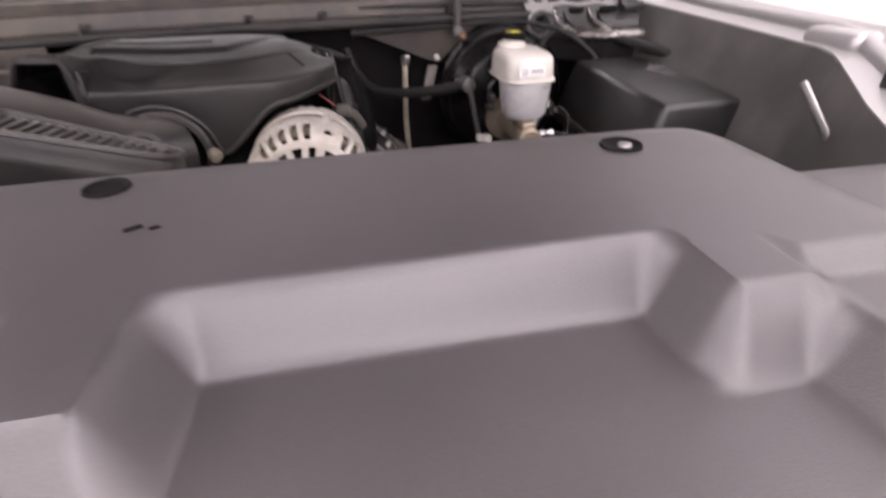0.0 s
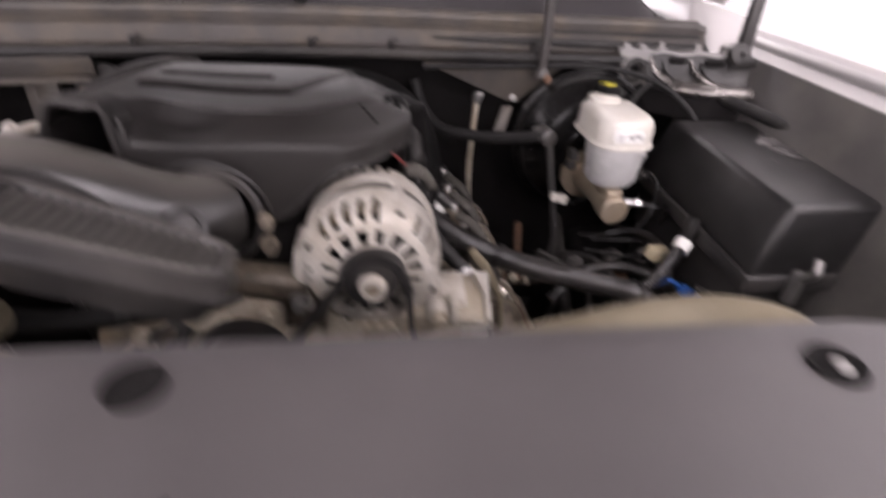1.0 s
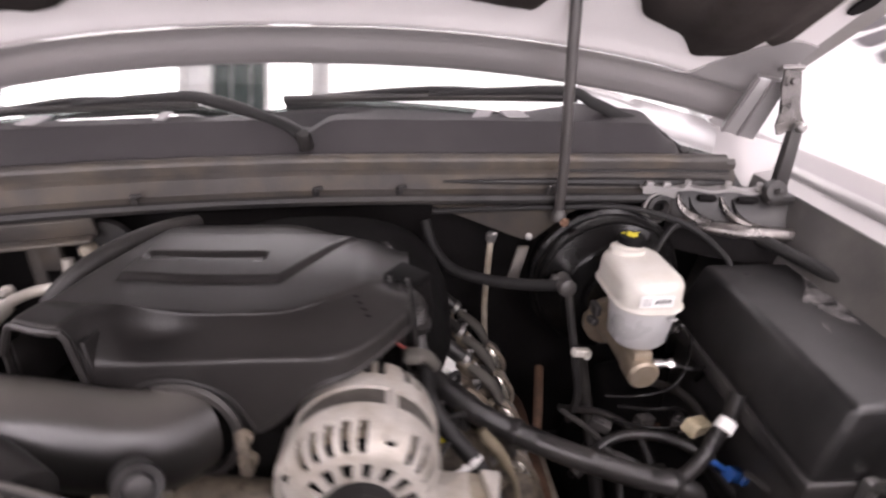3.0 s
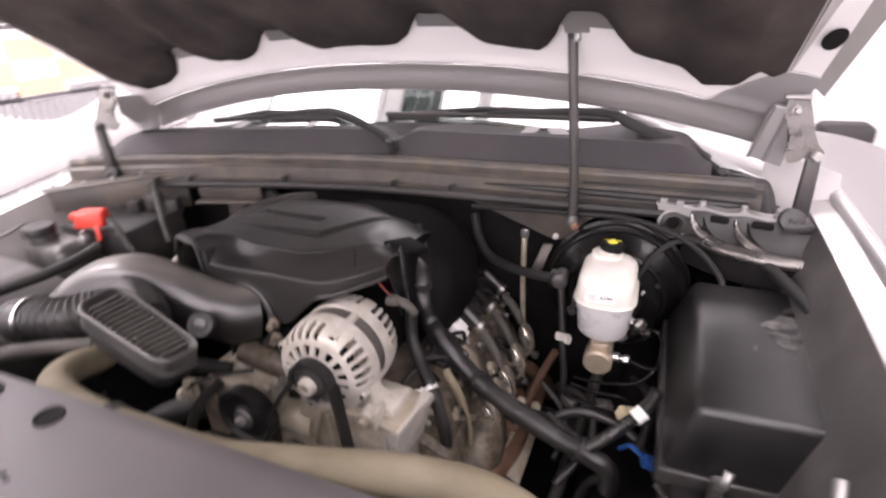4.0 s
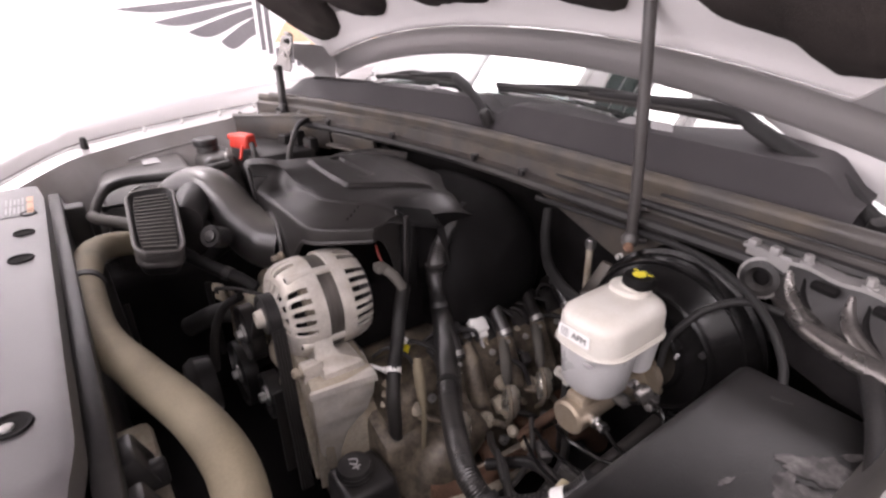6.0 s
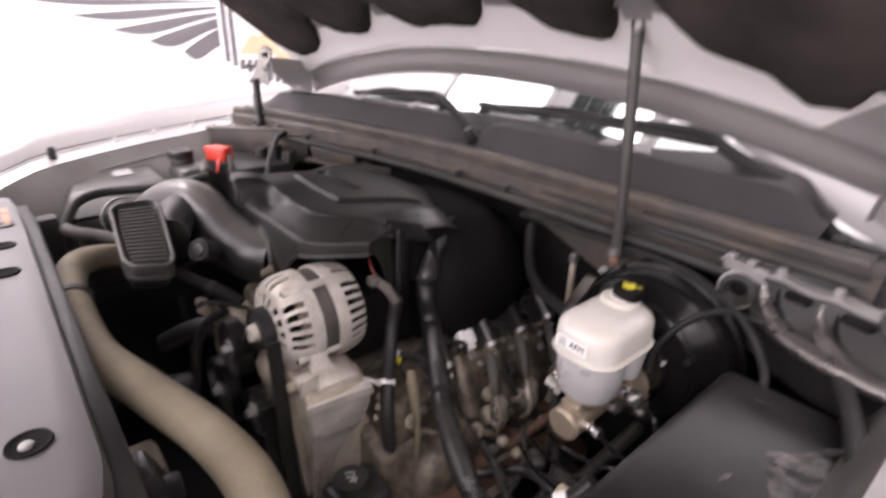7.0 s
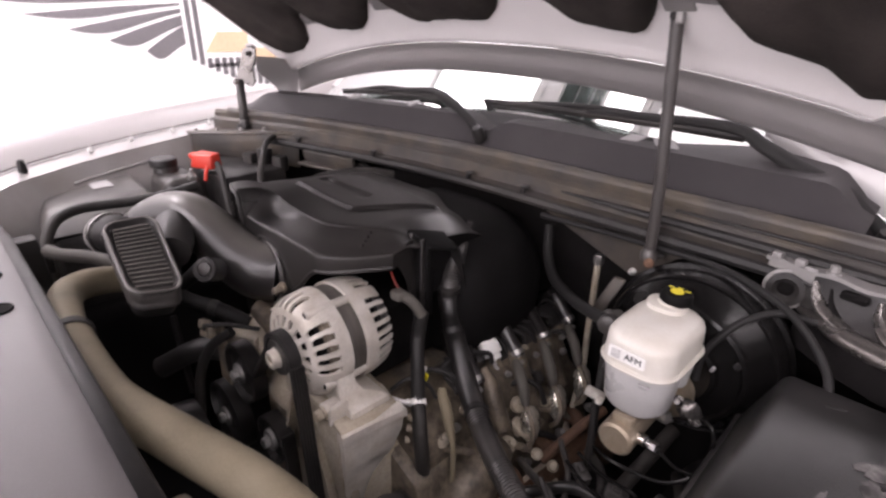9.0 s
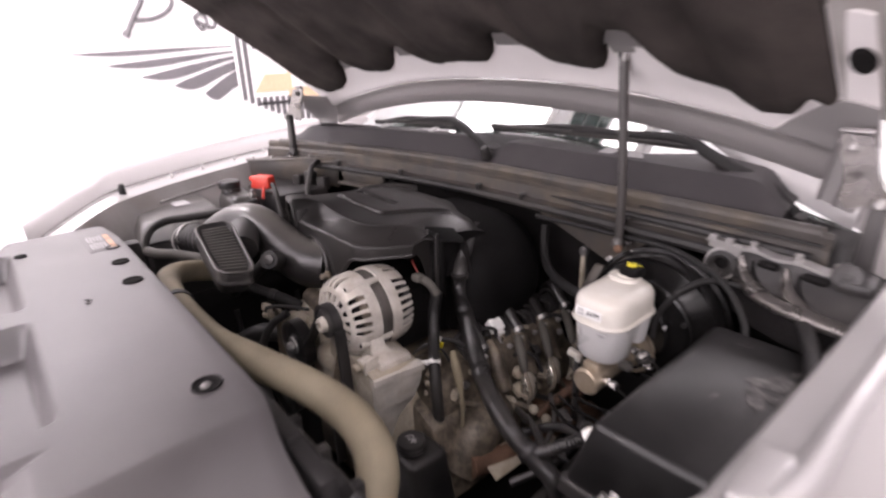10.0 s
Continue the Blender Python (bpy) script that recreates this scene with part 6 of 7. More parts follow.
def build_hinge_support():
    """Pressed apron and flange that carry the driver's hood hinge."""
    t = thing("hinge_support", (0.69, 0.72, 1.10), "pressed steel apron with curved folds under the hood hinge", "brace")

    def rear(x):
        return 0.762 - 0.16 * (x - 0.565)

    part("top_flange", sheet(lambda u, v: (0.560 + 0.205 * u, rear(0.560 + 0.205 * u) - 0.010 + 0.026 * v, 1.150 + 0.002 * math.sin(20 * u)), 20, 2, 0.005), M_INNER, t, "scuffed pale flange")

    def apron(u, v):
        x = 0.600 + 0.215 * u
        front = float(np.interp(x, (0.600, 0.625, 0.660, 0.710, 0.760, 0.815), (0.752, 0.734, 0.706, 0.682, 0.672, 0.664)))
        y0 = rear(x) - 0.006
        hollow = 0.012 * math.sin(math.pi * v) ** 0.5
        return (x + 0.012 * v * (1 - u), y0 + (front - y0) * v, 1.146 - 0.050 * v ** 0.8 - hollow)

    # bed of the same pressing in black, its hollow's shade as colour
    part("apron", sheet(apron, 40, 24, 0.003), M_BLACK, t, "hollow apron blackened for shade")
    part("rolled_edge", tube([Vector(apron(0.01 + 0.97 * k / 11, 0.97)) + Vector((0, 0, -0.001)) for k in range(12)], [0.005, 0.011, 0.013, 0.013, 0.012, 0.010], 12, 4, flat=0.75), M_STEEL_RIDGE, t, "rounded front roll of the apron")
    for u0, grow in ((0.10, 0.9), (0.42, 1.0)):
        path = [(u0, 0.06), (u0 + 0.02, 0.28), (u0 + 0.08, 0.52), (u0 + 0.20, 0.76), (u0 + 0.40, 0.95)]
        part("crescent", tube([Vector(apron(min(1, u), v)) + Vector((0, 0, 0.002)) for u, v in path], [0.004, 0.009 * grow, 0.013 * grow, 0.010 * grow, 0.003], 12, 6, flat=0.6), M_STEEL_RIDGE, t, "bright pressed crescent")
        # dark tube painting in the shade beside each crescent
        part("trough", tube([Vector(apron(min(1, u + 0.085), v)) + Vector((0, 0, -0.001)) for u, v in path[:4]], [0.002, 0.006, 0.007, 0.002], 10, 6, flat=0.4), M_DARK, t, "dark strip for the trough's shade")

    def drop(u, v):
        x, y, z = apron(u, 1)
        return (x, y - 0.004 * v, z - 0.055 * v)

    # face given a dark colour where it stands in shadow
    face = part("apron_face", sheet(drop, 40, 6, 0.003, (0, 1, 0)), M_DARK, t, "apron face coloured dark for shade")
    part("face_hole", lathe([(0.016, 0), (0.014, -0.002), (0, -0.002)], (0.797, 0.638, 1.068), (0, -1, 0), 20), M_DARK, face, "dark round hole")
    for x, w in ((0.665, 0.030), (0.730, 0.034)):
        part("opening", box((x, rear(x) - 0.016, 1.136), (w, 0.012, 0.010), 0.004, rot=(20, 0, -9)), M_DARK, t, "dark slotted opening")
    g = Vector((0.592, 0.752, 1.113))
    ear = part("ear", join(lathe([(0.021, -0.004), (0.0275, -0.004), (0.0275, 0.004), (0.021, 0.004)], g, (0.1, -1, 0.1), 28, close=True), box((0.592, 0.754, 1.140), (0.058, 0.006, 0.022), 0.002, rot=(0, 0, -9))), M_INNER, t, "grey painted ear")
    part("grommet", lathe([(0.012, -0.004), (0.022, -0.008), (0.023, 0.010), (0.016, 0.012), (0.010, 0.004)], g, (0.1, -1, 0.1), 26, close=True), M_RUBBER, ear, "thick black rubber grommet")
    part("grommet_bore", lathe([(0.012, -0.012), (0.012, -0.006), (0, -0.006)], g, (0.1, -1, 0.1), 20), M_DARK, ear)
    for x in (0.636, 0.701, 0.752):
        part("bolt", bolt((x, rear(x) - 0.002, 1.151), (0, 0, 1), 0.006, 0.012), M_INNER, t, "pale bolt head")
    for x in (0.572, 0.600):
        part("tab", box((x, rear(x) - 0.006, 1.154), (0.012, 0.012, 0.010), 0.002, rot=(0, 0, -9)), M_INNER, t)
    return t


build_hinge_support()


def build_passenger_brace():
    t = thing("hinge_support", (-0.68, 0.63, 1.1), "grey pressed brace under the passenger hood hinge", "brace")
    part("top_flange", hexa([(-0.80, 0.50, 1.135), (-0.76, 0.49, 1.135), (-0.52, 0.68, 1.150), (-0.56, 0.72, 1.150)], [(-0.80, 0.50, 1.142), (-0.76, 0.49, 1.142), (-0.52, 0.68, 1.157), (-0.56, 0.72, 1.157)], 0.002), M_PAINT_IN, t)
    part("pressed_face", hexa([(-0.77, 0.50, 1.09), (-0.765, 0.495, 1.09), (-0.53, 0.68, 1.06), (-0.535, 0.685, 1.06)], [(-0.77, 0.50, 1.136), (-0.765, 0.495, 1.136), (-0.53, 0.68, 1.152), (-0.535, 0.685, 1.152)], 0.002), M_PAINT_IN, t)
    for k in range(4):
        part("bolt", bolt((-0.77 + 0.05 * k, 0.515 + 0.04 * k, 1.142 + 0.003 * k), (0, 0, 1), 0.005, 0.008), M_STEEL, t)
    return t


build_passenger_brace()

# ---- wiring ----
hn = thing("wiring_harness", (0.3, 0.45, 0.88), "taped black corrugated wiring harness with a branch", "wiring harness")
part("trunk", tube([(0.120, 0.640, 1.090), (0.150, 0.585, 1.075), (0.166, 0.552, 1.045), (0.164, 0.546, 1.005), (0.170, 0.548, 0.968), (0.188, 0.541, 0.932), (0.232, 0.515, 0.903), (0.280, 0.484, 0.890), (0.335, 0.448, 0.887), (0.400, 0.411, 0.886), (0.455, 0.385, 0.886), (0.498, 0.385, 0.868), (0.535, 0.395, 0.835), (0.54, 0.41, 0.78)],
     [0.016, 0.017, 0.018, 0.0185, 0.0185, 0.0185, 0.018, 0.0175, 0.017, 0.017, 0.016, 0.016, 0.016, 0.016], 14, 26, ribs=0.06), M_LOOM, hn, "ribbed black conduit")
part("branch", tube([(0.500, 0.388, 0.872), (0.525, 0.395, 0.893), (0.556, 0.415, 0.917), (0.580, 0.432, 0.940), (0.592, 0.445, 0.965)], 0.0105, 12, 14, ribs=0.12), M_LOOM, hn)
part("tape_band", tube([(0.566, 0.421, 0.924), (0.577, 0.429, 0.934)], 0.0125, 14, per=1), M_LABEL, hn, "white tape band")
for a, b in (((0.171, 0.540, 1.03), (0.169, 0.542, 1.020)), ((0.176, 0.546, 0.948), (0.182, 0.544, 0.940)), ((0.300, 0.472, 0.8885), (0.308, 0.466, 0.888)), ((0.487, 0.3835, 0.876), (0.494, 0.384, 0.872))):
    part("tape", tube([a, b], 0.0192, 14, per=1), M_BLACK, hn)
h2 = thing("alternator_harness", (0.24, 0.40, 0.9), "thin black wiring loom tied beside the alternator", "wiring harness")
part("loom", tube([(0.180, 0.470, 1.010), (0.183, 0.458, 0.965), (0.205, 0.438, 0.930), (0.240, 0.408, 0.900), (0.262, 0.392, 0.860), (0.270, 0.390, 0.80), (0.262, 0.40, 0.72), (0.255, 0.41, 0.60)], 0.0115, 12, 10, ribs=0.03), M_RUBBER, h2)
part("cable_tie", join(tube([(0.2345, 0.412, 0.9035), (0.2405, 0.4075, 0.8985)], 0.0125, 14, per=1), rod((0.225, 0.398, 0.900), (0.205, 0.385, 0.903), 0.0035), box((0.226, 0.400, 0.900), (0.010, 0.008, 0.008), 0.002)), M_LABEL, h2, "white cable tie")
part("tag", box((0.203, 0.455, 0.902), (0.010, 0.005, 0.022), 0.001, rot=(0, 15, 20)), M_YELLOW, h2, "small yellow and white tag")
part("tag", box((0.200, 0.455, 0.918), (0.010, 0.005, 0.014), 0.001, rot=(0, 15, 20)), M_LABEL, h2)
cn = thing("blue_connector", (0.595, 0.412, 0.84), "bright blue plastic wiring connector", "connector")
part("body", join(box((0.595, 0.412, 0.853), (0.024, 0.017, 0.018), 0.003, rot=(0, 25, 15)), box((0.609, 0.408, 0.846), (0.013, 0.013, 0.013), 0.003, rot=(0, 25, 15))), M_BLUE, cn)
part("wires", tube([(0.585, 0.415, 0.858), (0.565, 0.42, 0.870), (0.55, 0.43, 0.85)], 0.004, 8), M_BLUE, cn)
cn = thing("tan_connector", (0.56, 0.47, 0.88), "dirty cream wiring connector with a ribbed side", "connector")
part("body", join(box((0.560, 0.462, 0.892), (0.042, 0.022, 0.020), 0.003, rot=(10, 20, 30)), *[box((0.548 + 0.006 * k, 0.452 + 0.0035 * k, 0.899 - 0.002 * k), (0.002, 0.018, 0.022), 0, rot=(10, 20, 30)) for k in range(5)]), M_TAN, cn)
cn = thing("pale_connector", (0.42, 0.60, 0.93), "small pale plug in the dark by the booster", "connector")
part("body", join(box((0.428, 0.590, 0.930), (0.028, 0.013, 0.013), 0.003, rot=(0, 14, 15)), box((0.438, 0.589, 0.928), (0.011, 0.016, 0.016), 0.003, rot=(0, 14, 15))), M_PALE, cn)
for k, pts in enumerate(([(0.43, 0.46, 0.86), (0.47, 0.44, 0.845), (0.52, 0.45, 0.83)], [(0.60, 0.40, 0.87), (0.64, 0.34, 0.865), (0.70, 0.30, 0.87)], [(0.40, 0.56, 0.84), (0.44, 0.52, 0.83), (0.46, 0.47, 0.82), (0.45, 0.42, 0.80)])):
    w = thing("loose_wire", pts[0], "thin black wire low in the bay", "wire", "loose wires")
    part("wire", tube(pts, 0.0045, 8), M_RUBBER, w)


for pts, r in (([(0.40, 0.47, 0.80), (0.46, 0.50, 0.835), (0.52, 0.49, 0.85), (0.58, 0.46, 0.84), (0.62, 0.42, 0.80)], 0.009), ([(0.42, 0.62, 0.79), (0.47, 0.56, 0.83), (0.50, 0.50, 0.84), (0.50, 0.44, 0.82), (0.46, 0.38, 0.79)], 0.007),
               ([(0.56, 0.60, 0.86), (0.585, 0.54, 0.88), (0.59, 0.48, 0.875), (0.575, 0.43, 0.85)], 0.0075), ([(0.37, 0.50, 0.82), (0.41, 0.47, 0.845), (0.45, 0.455, 0.85), (0.49, 0.43, 0.84), (0.53, 0.42, 0.80)], 0.006)):
    w = thing("loose_conduit", pts[0], "dusty ribbed black conduit low in the bay", "conduit", "loose conduits")
    part("conduit", tube(pts, r, 10, 16, ribs=0.10), M_LOOM, w)
for x, y, z, a in ((0.515, 0.515, 0.855, 20), (0.455, 0.530, 0.835, -30), (0.560, 0.500, 0.865, 50)):
    w = thing("dark_connector", (x, y, z), "small dark wiring plug on a conduit", "connector", "dark connectors")
    part("body", join(box((x, y, z), (0.030, 0.018, 0.018), 0.003, rot=(0, 10, a)), box((x, y, z + 0.010), (0.012, 0.010, 0.006), 0.002, rot=(0, 10, a))), M_WORN, w)
fb2 = thing("rusty_bracket", (0.55, 0.56, 0.80), "small rusty steel bracket below the brake lines", "bracket")
part("bracket", join(hexa([(0.52, 0.53, 0.80), (0.56, 0.52, 0.80), (0.57, 0.56, 0.80), (0.53, 0.57, 0.80)], [(0.52, 0.53, 0.806), (0.56, 0.52, 0.806), (0.57, 0.56, 0.806), (0.53, 0.57, 0.806)], 0.002), bolt((0.545, 0.545, 0.806), (0, 0, 1), 0.008, 0.012)), M_RUST, fb2)


# ---- engine: head, valve cover, coils, plugs, manifold ----
def build_engine():
    e = thing("engine_block", (0.05, 0.55, 0.55), "greasy cast engine block with its cylinder head", "engine")
    part("block", box((0.04, 0.56, 0.68), (0.36, 0.46, 0.34), 0.03, 2), M_IRON, e, "dark greasy block")
    part("cylinder_head", hexa([(0.20, 0.36, 0.70), (0.34, 0.36, 0.66), (0.34, 0.80, 0.66), (0.20, 0.80, 0.70)], [(0.15, 0.36, 0.86), (0.285, 0.36, 0.80), (0.285, 0.80, 0.80), (0.15, 0.80, 0.86)], 0.012, 2), M_GREASE, e, "oily brown cylinder head")
    part("valve_cover", hexa([(0.16, 0.38, 0.83), (0.285, 0.38, 0.80), (0.285, 0.79, 0.80), (0.16, 0.79, 0.83)], [(0.165, 0.39, 0.885), (0.262, 0.39, 0.865), (0.262, 0.78, 0.865), (0.165, 0.78, 0.885)], 0.014, 3), M_GREASE, e, "oily brown valve cover")
    for y in (0.42, 0.52, 0.62, 0.72):
        part("cover_bolt", bolt((0.270, y + 0.04, 0.842), (0.8, 0, 0.6), 0.006, 0.010), M_STEEL, e)
    part("intake_base", box((-0.03, 0.55, 0.93), (0.30, 0.36, 0.14), 0.03, 2), M_DARK, e, "dark intake manifold")
    part("front_casting", join(box((0.05, 0.365, 0.80), (0.26, 0.08, 0.22), 0.03, 3), tube([(-0.08, 0.33, 0.96), (-0.02, 0.325, 0.955), (0.04, 0.33, 0.94)], 0.022, 14), tube([(0.31, 0.40, 0.70), (0.31, 0.455, 0.76), (0.29, 0.52, 0.78)], 0.045, 16)), M_GREASE, e, "oily front castings")
    part("passenger_head", hexa([(-0.30, 0.38, 0.68), (-0.16, 0.38, 0.72), (-0.16, 0.78, 0.72), (-0.30, 0.78, 0.68)], [(-0.26, 0.38, 0.84), (-0.12, 0.38, 0.90), (-0.12, 0.78, 0.90), (-0.26, 0.78, 0.84)], 0.015, 2), M_IRON, e)
    return e


build_engine()


def coil_pack(y, sprung):
    t = thing("ignition_coil", (0.235, y, 0.87), "black ignition coil with an oily boot and plug shield", "ignition coil", "ignition coils")
    part("housing", join(box((0.192, y + 0.020, 0.902), (0.040, 0.036, 0.038), 0.006, rot=(0, 40, 0)), box((0.212, y - 0.004, 0.884), (0.050, 0.060, 0.012), 0.003, rot=(0, 41, 0))), M_BLACK, t, "black moulded housing")
    a, b = Vector((0.206, y + 0.005, 0.925)), Vector((0.257, y - 0.003, 0.882))
    part("coil_body", tube([a, a.lerp(b, 0.06), a.lerp(b, 0.5), b], [0.0105, 0.0125, 0.0125, 0.0120], 16, 14 if sprung else 2, ribs=0.16 if sprung else 0), M_LOOM, t, "glossy black coil cylinder")
    part("band", tube([a.lerp(b, 0.80), a.lerp(b, 0.93)], 0.0134, 16, per=1), M_STEEL, t, "worn metal band")
    for dx, dy, dz in ((0.006, -0.006, -0.004), (0.006, -0.040, -0.012)):
        part("stud", bolt(b + Vector((dx, dy, dz)), (0.75, -0.25, 0.5), 0.0045, 0.010), M_STEEL, t, "dull metal stud")
    if y > 0.6:
        part("tower", tube([(0.240, y - 0.084, 0.890), (0.258, y - 0.088, 0.872), (0.276, y - 0.094, 0.845), (0.300, y - 0.098, 0.805)], [0.010, 0.016, 0.018, 0.018], 16, 6), M_GREASE, t, "brown cast mounting tower")
    part("boot", tube([(0.258, y - 0.012, 0.878), (0.276, y - 0.026, 0.872), (0.294, y - 0.038, 0.858), (0.305, y - 0.044, 0.838), (0.308, y - 0.045, 0.828)], [0.0085, 0.0100, 0.0100, 0.0085, 0.0055], 12, 6), M_HOSE_GREY, t, "oily rubber boot")
    sh = part("shield", lathe([(0.005, -0.034), (0.012, -0.026), (0.0165, -0.010), (0.0175, 0.004), (0.0150, 0.016), (0.0100, 0.024), (0.006, 0.028), (0, 0.029)], (0.322, y - 0.048, 0.802), (-0.30, 0.35, 0.90), 20), M_SHIELD, t, "bright spark plug shield")
    part("lead", tube([(0.308, y - 0.045, 0.830), (0.324, y - 0.054, 0.822), (0.341, y - 0.064, 0.800), (0.340, y - 0.070, 0.780), (0.328, y - 0.070, 0.762)], 0.0045, 8, 6), M_IRON, sh, "soiled spark plug lead")
    return t


for yy, ff in ((0.530, False), (0.640, False), (0.722, True), (0.806, False)):
    coil_pack(yy, ff)
rng = random.Random(7)
for k in range(16):
    x, y = rng.uniform(0.20, 0.30), 0.50 + 0.30 * (k + rng.random()) / 16
    z = 0.868 - 0.55 * max(0, x - 0.215)
    f = thing("engine_fitting", (x, y, z), "small oily fitting on the valve cover", "fitting", "engine fittings")
    kind = k % 4
    if kind == 0:
        part("body", join(box((x, y, z + 0.012), (0.022, 0.016, 0.026), 0.004, rot=(rng.uniform(-20, 20), 25, rng.uniform(-30, 30))), rod((x, y, z + 0.02), (x - 0.02, y - 0.012, z + 0.034), 0.004)), M_BLACK, f)
    elif kind == 1:
        part("body", join(bolt((x, y, z), (0.4, 0, 1), 0.008, 0.014), lathe([(0, 0), (0.013, 0), (0.012, 0.005), (0, 0.006)], (x, y, z), (0.4, 0, 1), 16)), M_ALU_DIRTY, f)
    elif kind == 2:
        part("body", tube([(x - 0.03, y - 0.02, z + 0.02), (x - 0.01, y, z + 0.030), (x + 0.012, y + 0.012, z + 0.018), (x + 0.022, y + 0.018, z - 0.012)], 0.0048, 8), M_RUBBER, f)
    else:
        part("body", join(box((x, y, z + 0.006), (0.034, 0.022, 0.010), 0.003, rot=(0, 28, rng.uniform(-30, 30))), box((x + 0.012, y, z + 0.010), (0.010, 0.026, 0.012), 0.003, rot=(0, 28, 0))), M_GREASE if k % 8 == 3 else M_IRON, f)
for k in range(14):
    x = rng.uniform(0.24, 0.335)
    y, z = 0.42 + 0.26 * (k + rng.random()) / 14, 0.862 - 1.05 * (x - 0.235)
    f = thing("engine_fitting", (x, y, z), "small soiled casting detail on the cylinder head", "fitting", "head details")
    if k % 3 == 0:
        part("body", join(lathe([(0, 0), (0.015, 0), (0.014, 0.008), (0.009, 0.012), (0, 0.012)], (x, y, z), (0.7, -0.1, 0.7), 16), bolt((x + 0.006, y, z + 0.008), (0.7, -0.1, 0.7), 0.007, 0.012)), M_ALU_DIRTY, f)
    elif k % 3 == 1:
        part("body", tube([(x - 0.022, y - 0.03, z + 0.018), (x, y - 0.008, z + 0.014), (x + 0.016, y + 0.014, z + 0.002), (x + 0.020, y + 0.03, z - 0.016)], [0.005, 0.006, 0.0055, 0.004], 10), M_IRON if k % 2 else M_RUBBER, f)
    else:
        part("body", join(box((x, y, z + 0.004), (0.030, 0.024, 0.016), 0.005, rot=(0, 42, rng.uniform(-35, 35))), rod((x, y, z), (x + 0.03, y - 0.01, z + 0.004), 0.005)), M_IRON if k % 2 else M_ALU_DIRTY, f)
ck = thing("coolant_crossover", (0.26, 0.45, 0.78), "oily casting and pipes on the engine's front corner", "pipe")
part("casting", join(tube([(0.235, 0.42, 0.70), (0.262, 0.43, 0.745), (0.268, 0.455, 0.79), (0.245, 0.49, 0.82)], [0.024, 0.026, 0.022, 0.016], 16, 8), lathe([(0, 0), (0.024, 0), (0.026, 0.006), (0.019, 0.012), (0, 0.014)], (0.268, 0.415, 0.735), (0.5, -0.8, 0.3), 20)), M_GREASE, ck, "rounded oily casting")
part("boot", tube([(0.252, 0.446, 0.918), (0.258, 0.442, 0.908), (0.272, 0.436, 0.892), (0.284, 0.431, 0.872), (0.294, 0.428, 0.852)], [0.006, 0.0080, 0.0090, 0.0078, 0.005], 14, 8), M_HOSE, ck, "dull tan rubber boot")
part("lead", tube([(0.293, 0.428, 0.855), (0.300, 0.424, 0.835), (0.304, 0.420, 0.80), (0.302, 0.42, 0.74)], 0.0042, 8), M_HOSE, ck)
for k in range(3):
    part("fin", tube([(0.236, 0.392 - 0.004 * k, 0.885 - 0.020 * k), (0.246, 0.396, 0.884 - 0.020 * k), (0.252, 0.408, 0.881 - 0.020 * k)], 0.0055, 10, 6), M_ALU_DIRTY, ck, "rounded soiled fin")
for k in range(3):
    part("bolt", bolt((0.285 - 0.02 * k, 0.405 + 0.03 * k, 0.765 + 0.02 * k), (0.6, -0.6, 0.5), 0.0075, 0.012), M_ALU_DIRTY, ck)
xp = thing("exhaust_pipe", (0.38, 0.62, 0.74), "rusty exhaust joint low by the engine", "exhaust pipe")
part("pipe", tube([(0.366, 0.566, 0.768), (0.376, 0.600, 0.785), (0.386, 0.642, 0.801), (0.400, 0.70, 0.815)], 0.0085, 12), M_RUST, xp, "rust-brown pipe")
for x, y, z in ((0.386, 0.570, 0.768), (0.358, 0.564, 0.778)):
    part("stud", lathe([(0.004, -0.010), (0.005, -0.004), (0.009, 0.0), (0.010, 0.006), (0.006, 0.011), (0, 0.012)], (x, y, z), (0.5, -0.5, 0.7), 14), M_ALU_DIRTY, xp, "pale metal ball stud")
ic = thing("coil_connector", (0.2, 0.616, 0.88), "off-white wiring connector on the coil rail", "connector")
part("body", join(box((0.206, 0.602, 0.908), (0.056, 0.032, 0.022), 0.003, rot=(0, 42, -4)), box((0.228, 0.602, 0.886), (0.014, 0.020, 0.016), 0.003, rot=(0, 42, -4))), M_LABEL, ic, "white plug body")
part("clip", join(box((0.192, 0.604, 0.921), (0.022, 0.036, 0.010), 0.003, rot=(0, 42, -4)), box((0.203, 0.604, 0.917), (0.010, 0.020, 0.008), 0.002, rot=(0, 42, -4)), rod((0.200, 0.620, 0.918), (0.206, 0.634, 0.938), 0.0028)), M_TAN, ic, "cream locking clip")
for dx in (-0.006, 0.006):
    part("wire", tube([(0.230, 0.602 + dx, 0.884), (0.240, 0.602 + dx, 0.868), (0.256, 0.606 + dx, 0.858)], 0.0035, 8), M_INK_GREY if dx < 0 else M_IRON, ic)
for k in range(9):
    y0 = 0.40 + 0.045 * k
    w = thing("coil_wire", (0.2, y0, 0.87), "soiled thin wire over the valve cover", "wire", "coil wires")
    part("wire", tube([(0.185 + 0.008 * (k % 3), y0, 0.900), (0.205, y0 + 0.02, 0.922 - 0.006 * (k % 4)), (0.222 + 0.01 * (k % 2), y0 + 0.045, 0.905), (0.236, y0 + 0.05, 0.885)], 0.0032 + 0.001 * (k % 2), 7), M_RUBBER, w)
em = thing("exhaust_manifold", (0.36, 0.6, 0.66), "rusty exhaust manifold with a thin heat shield", "exhaust manifold")
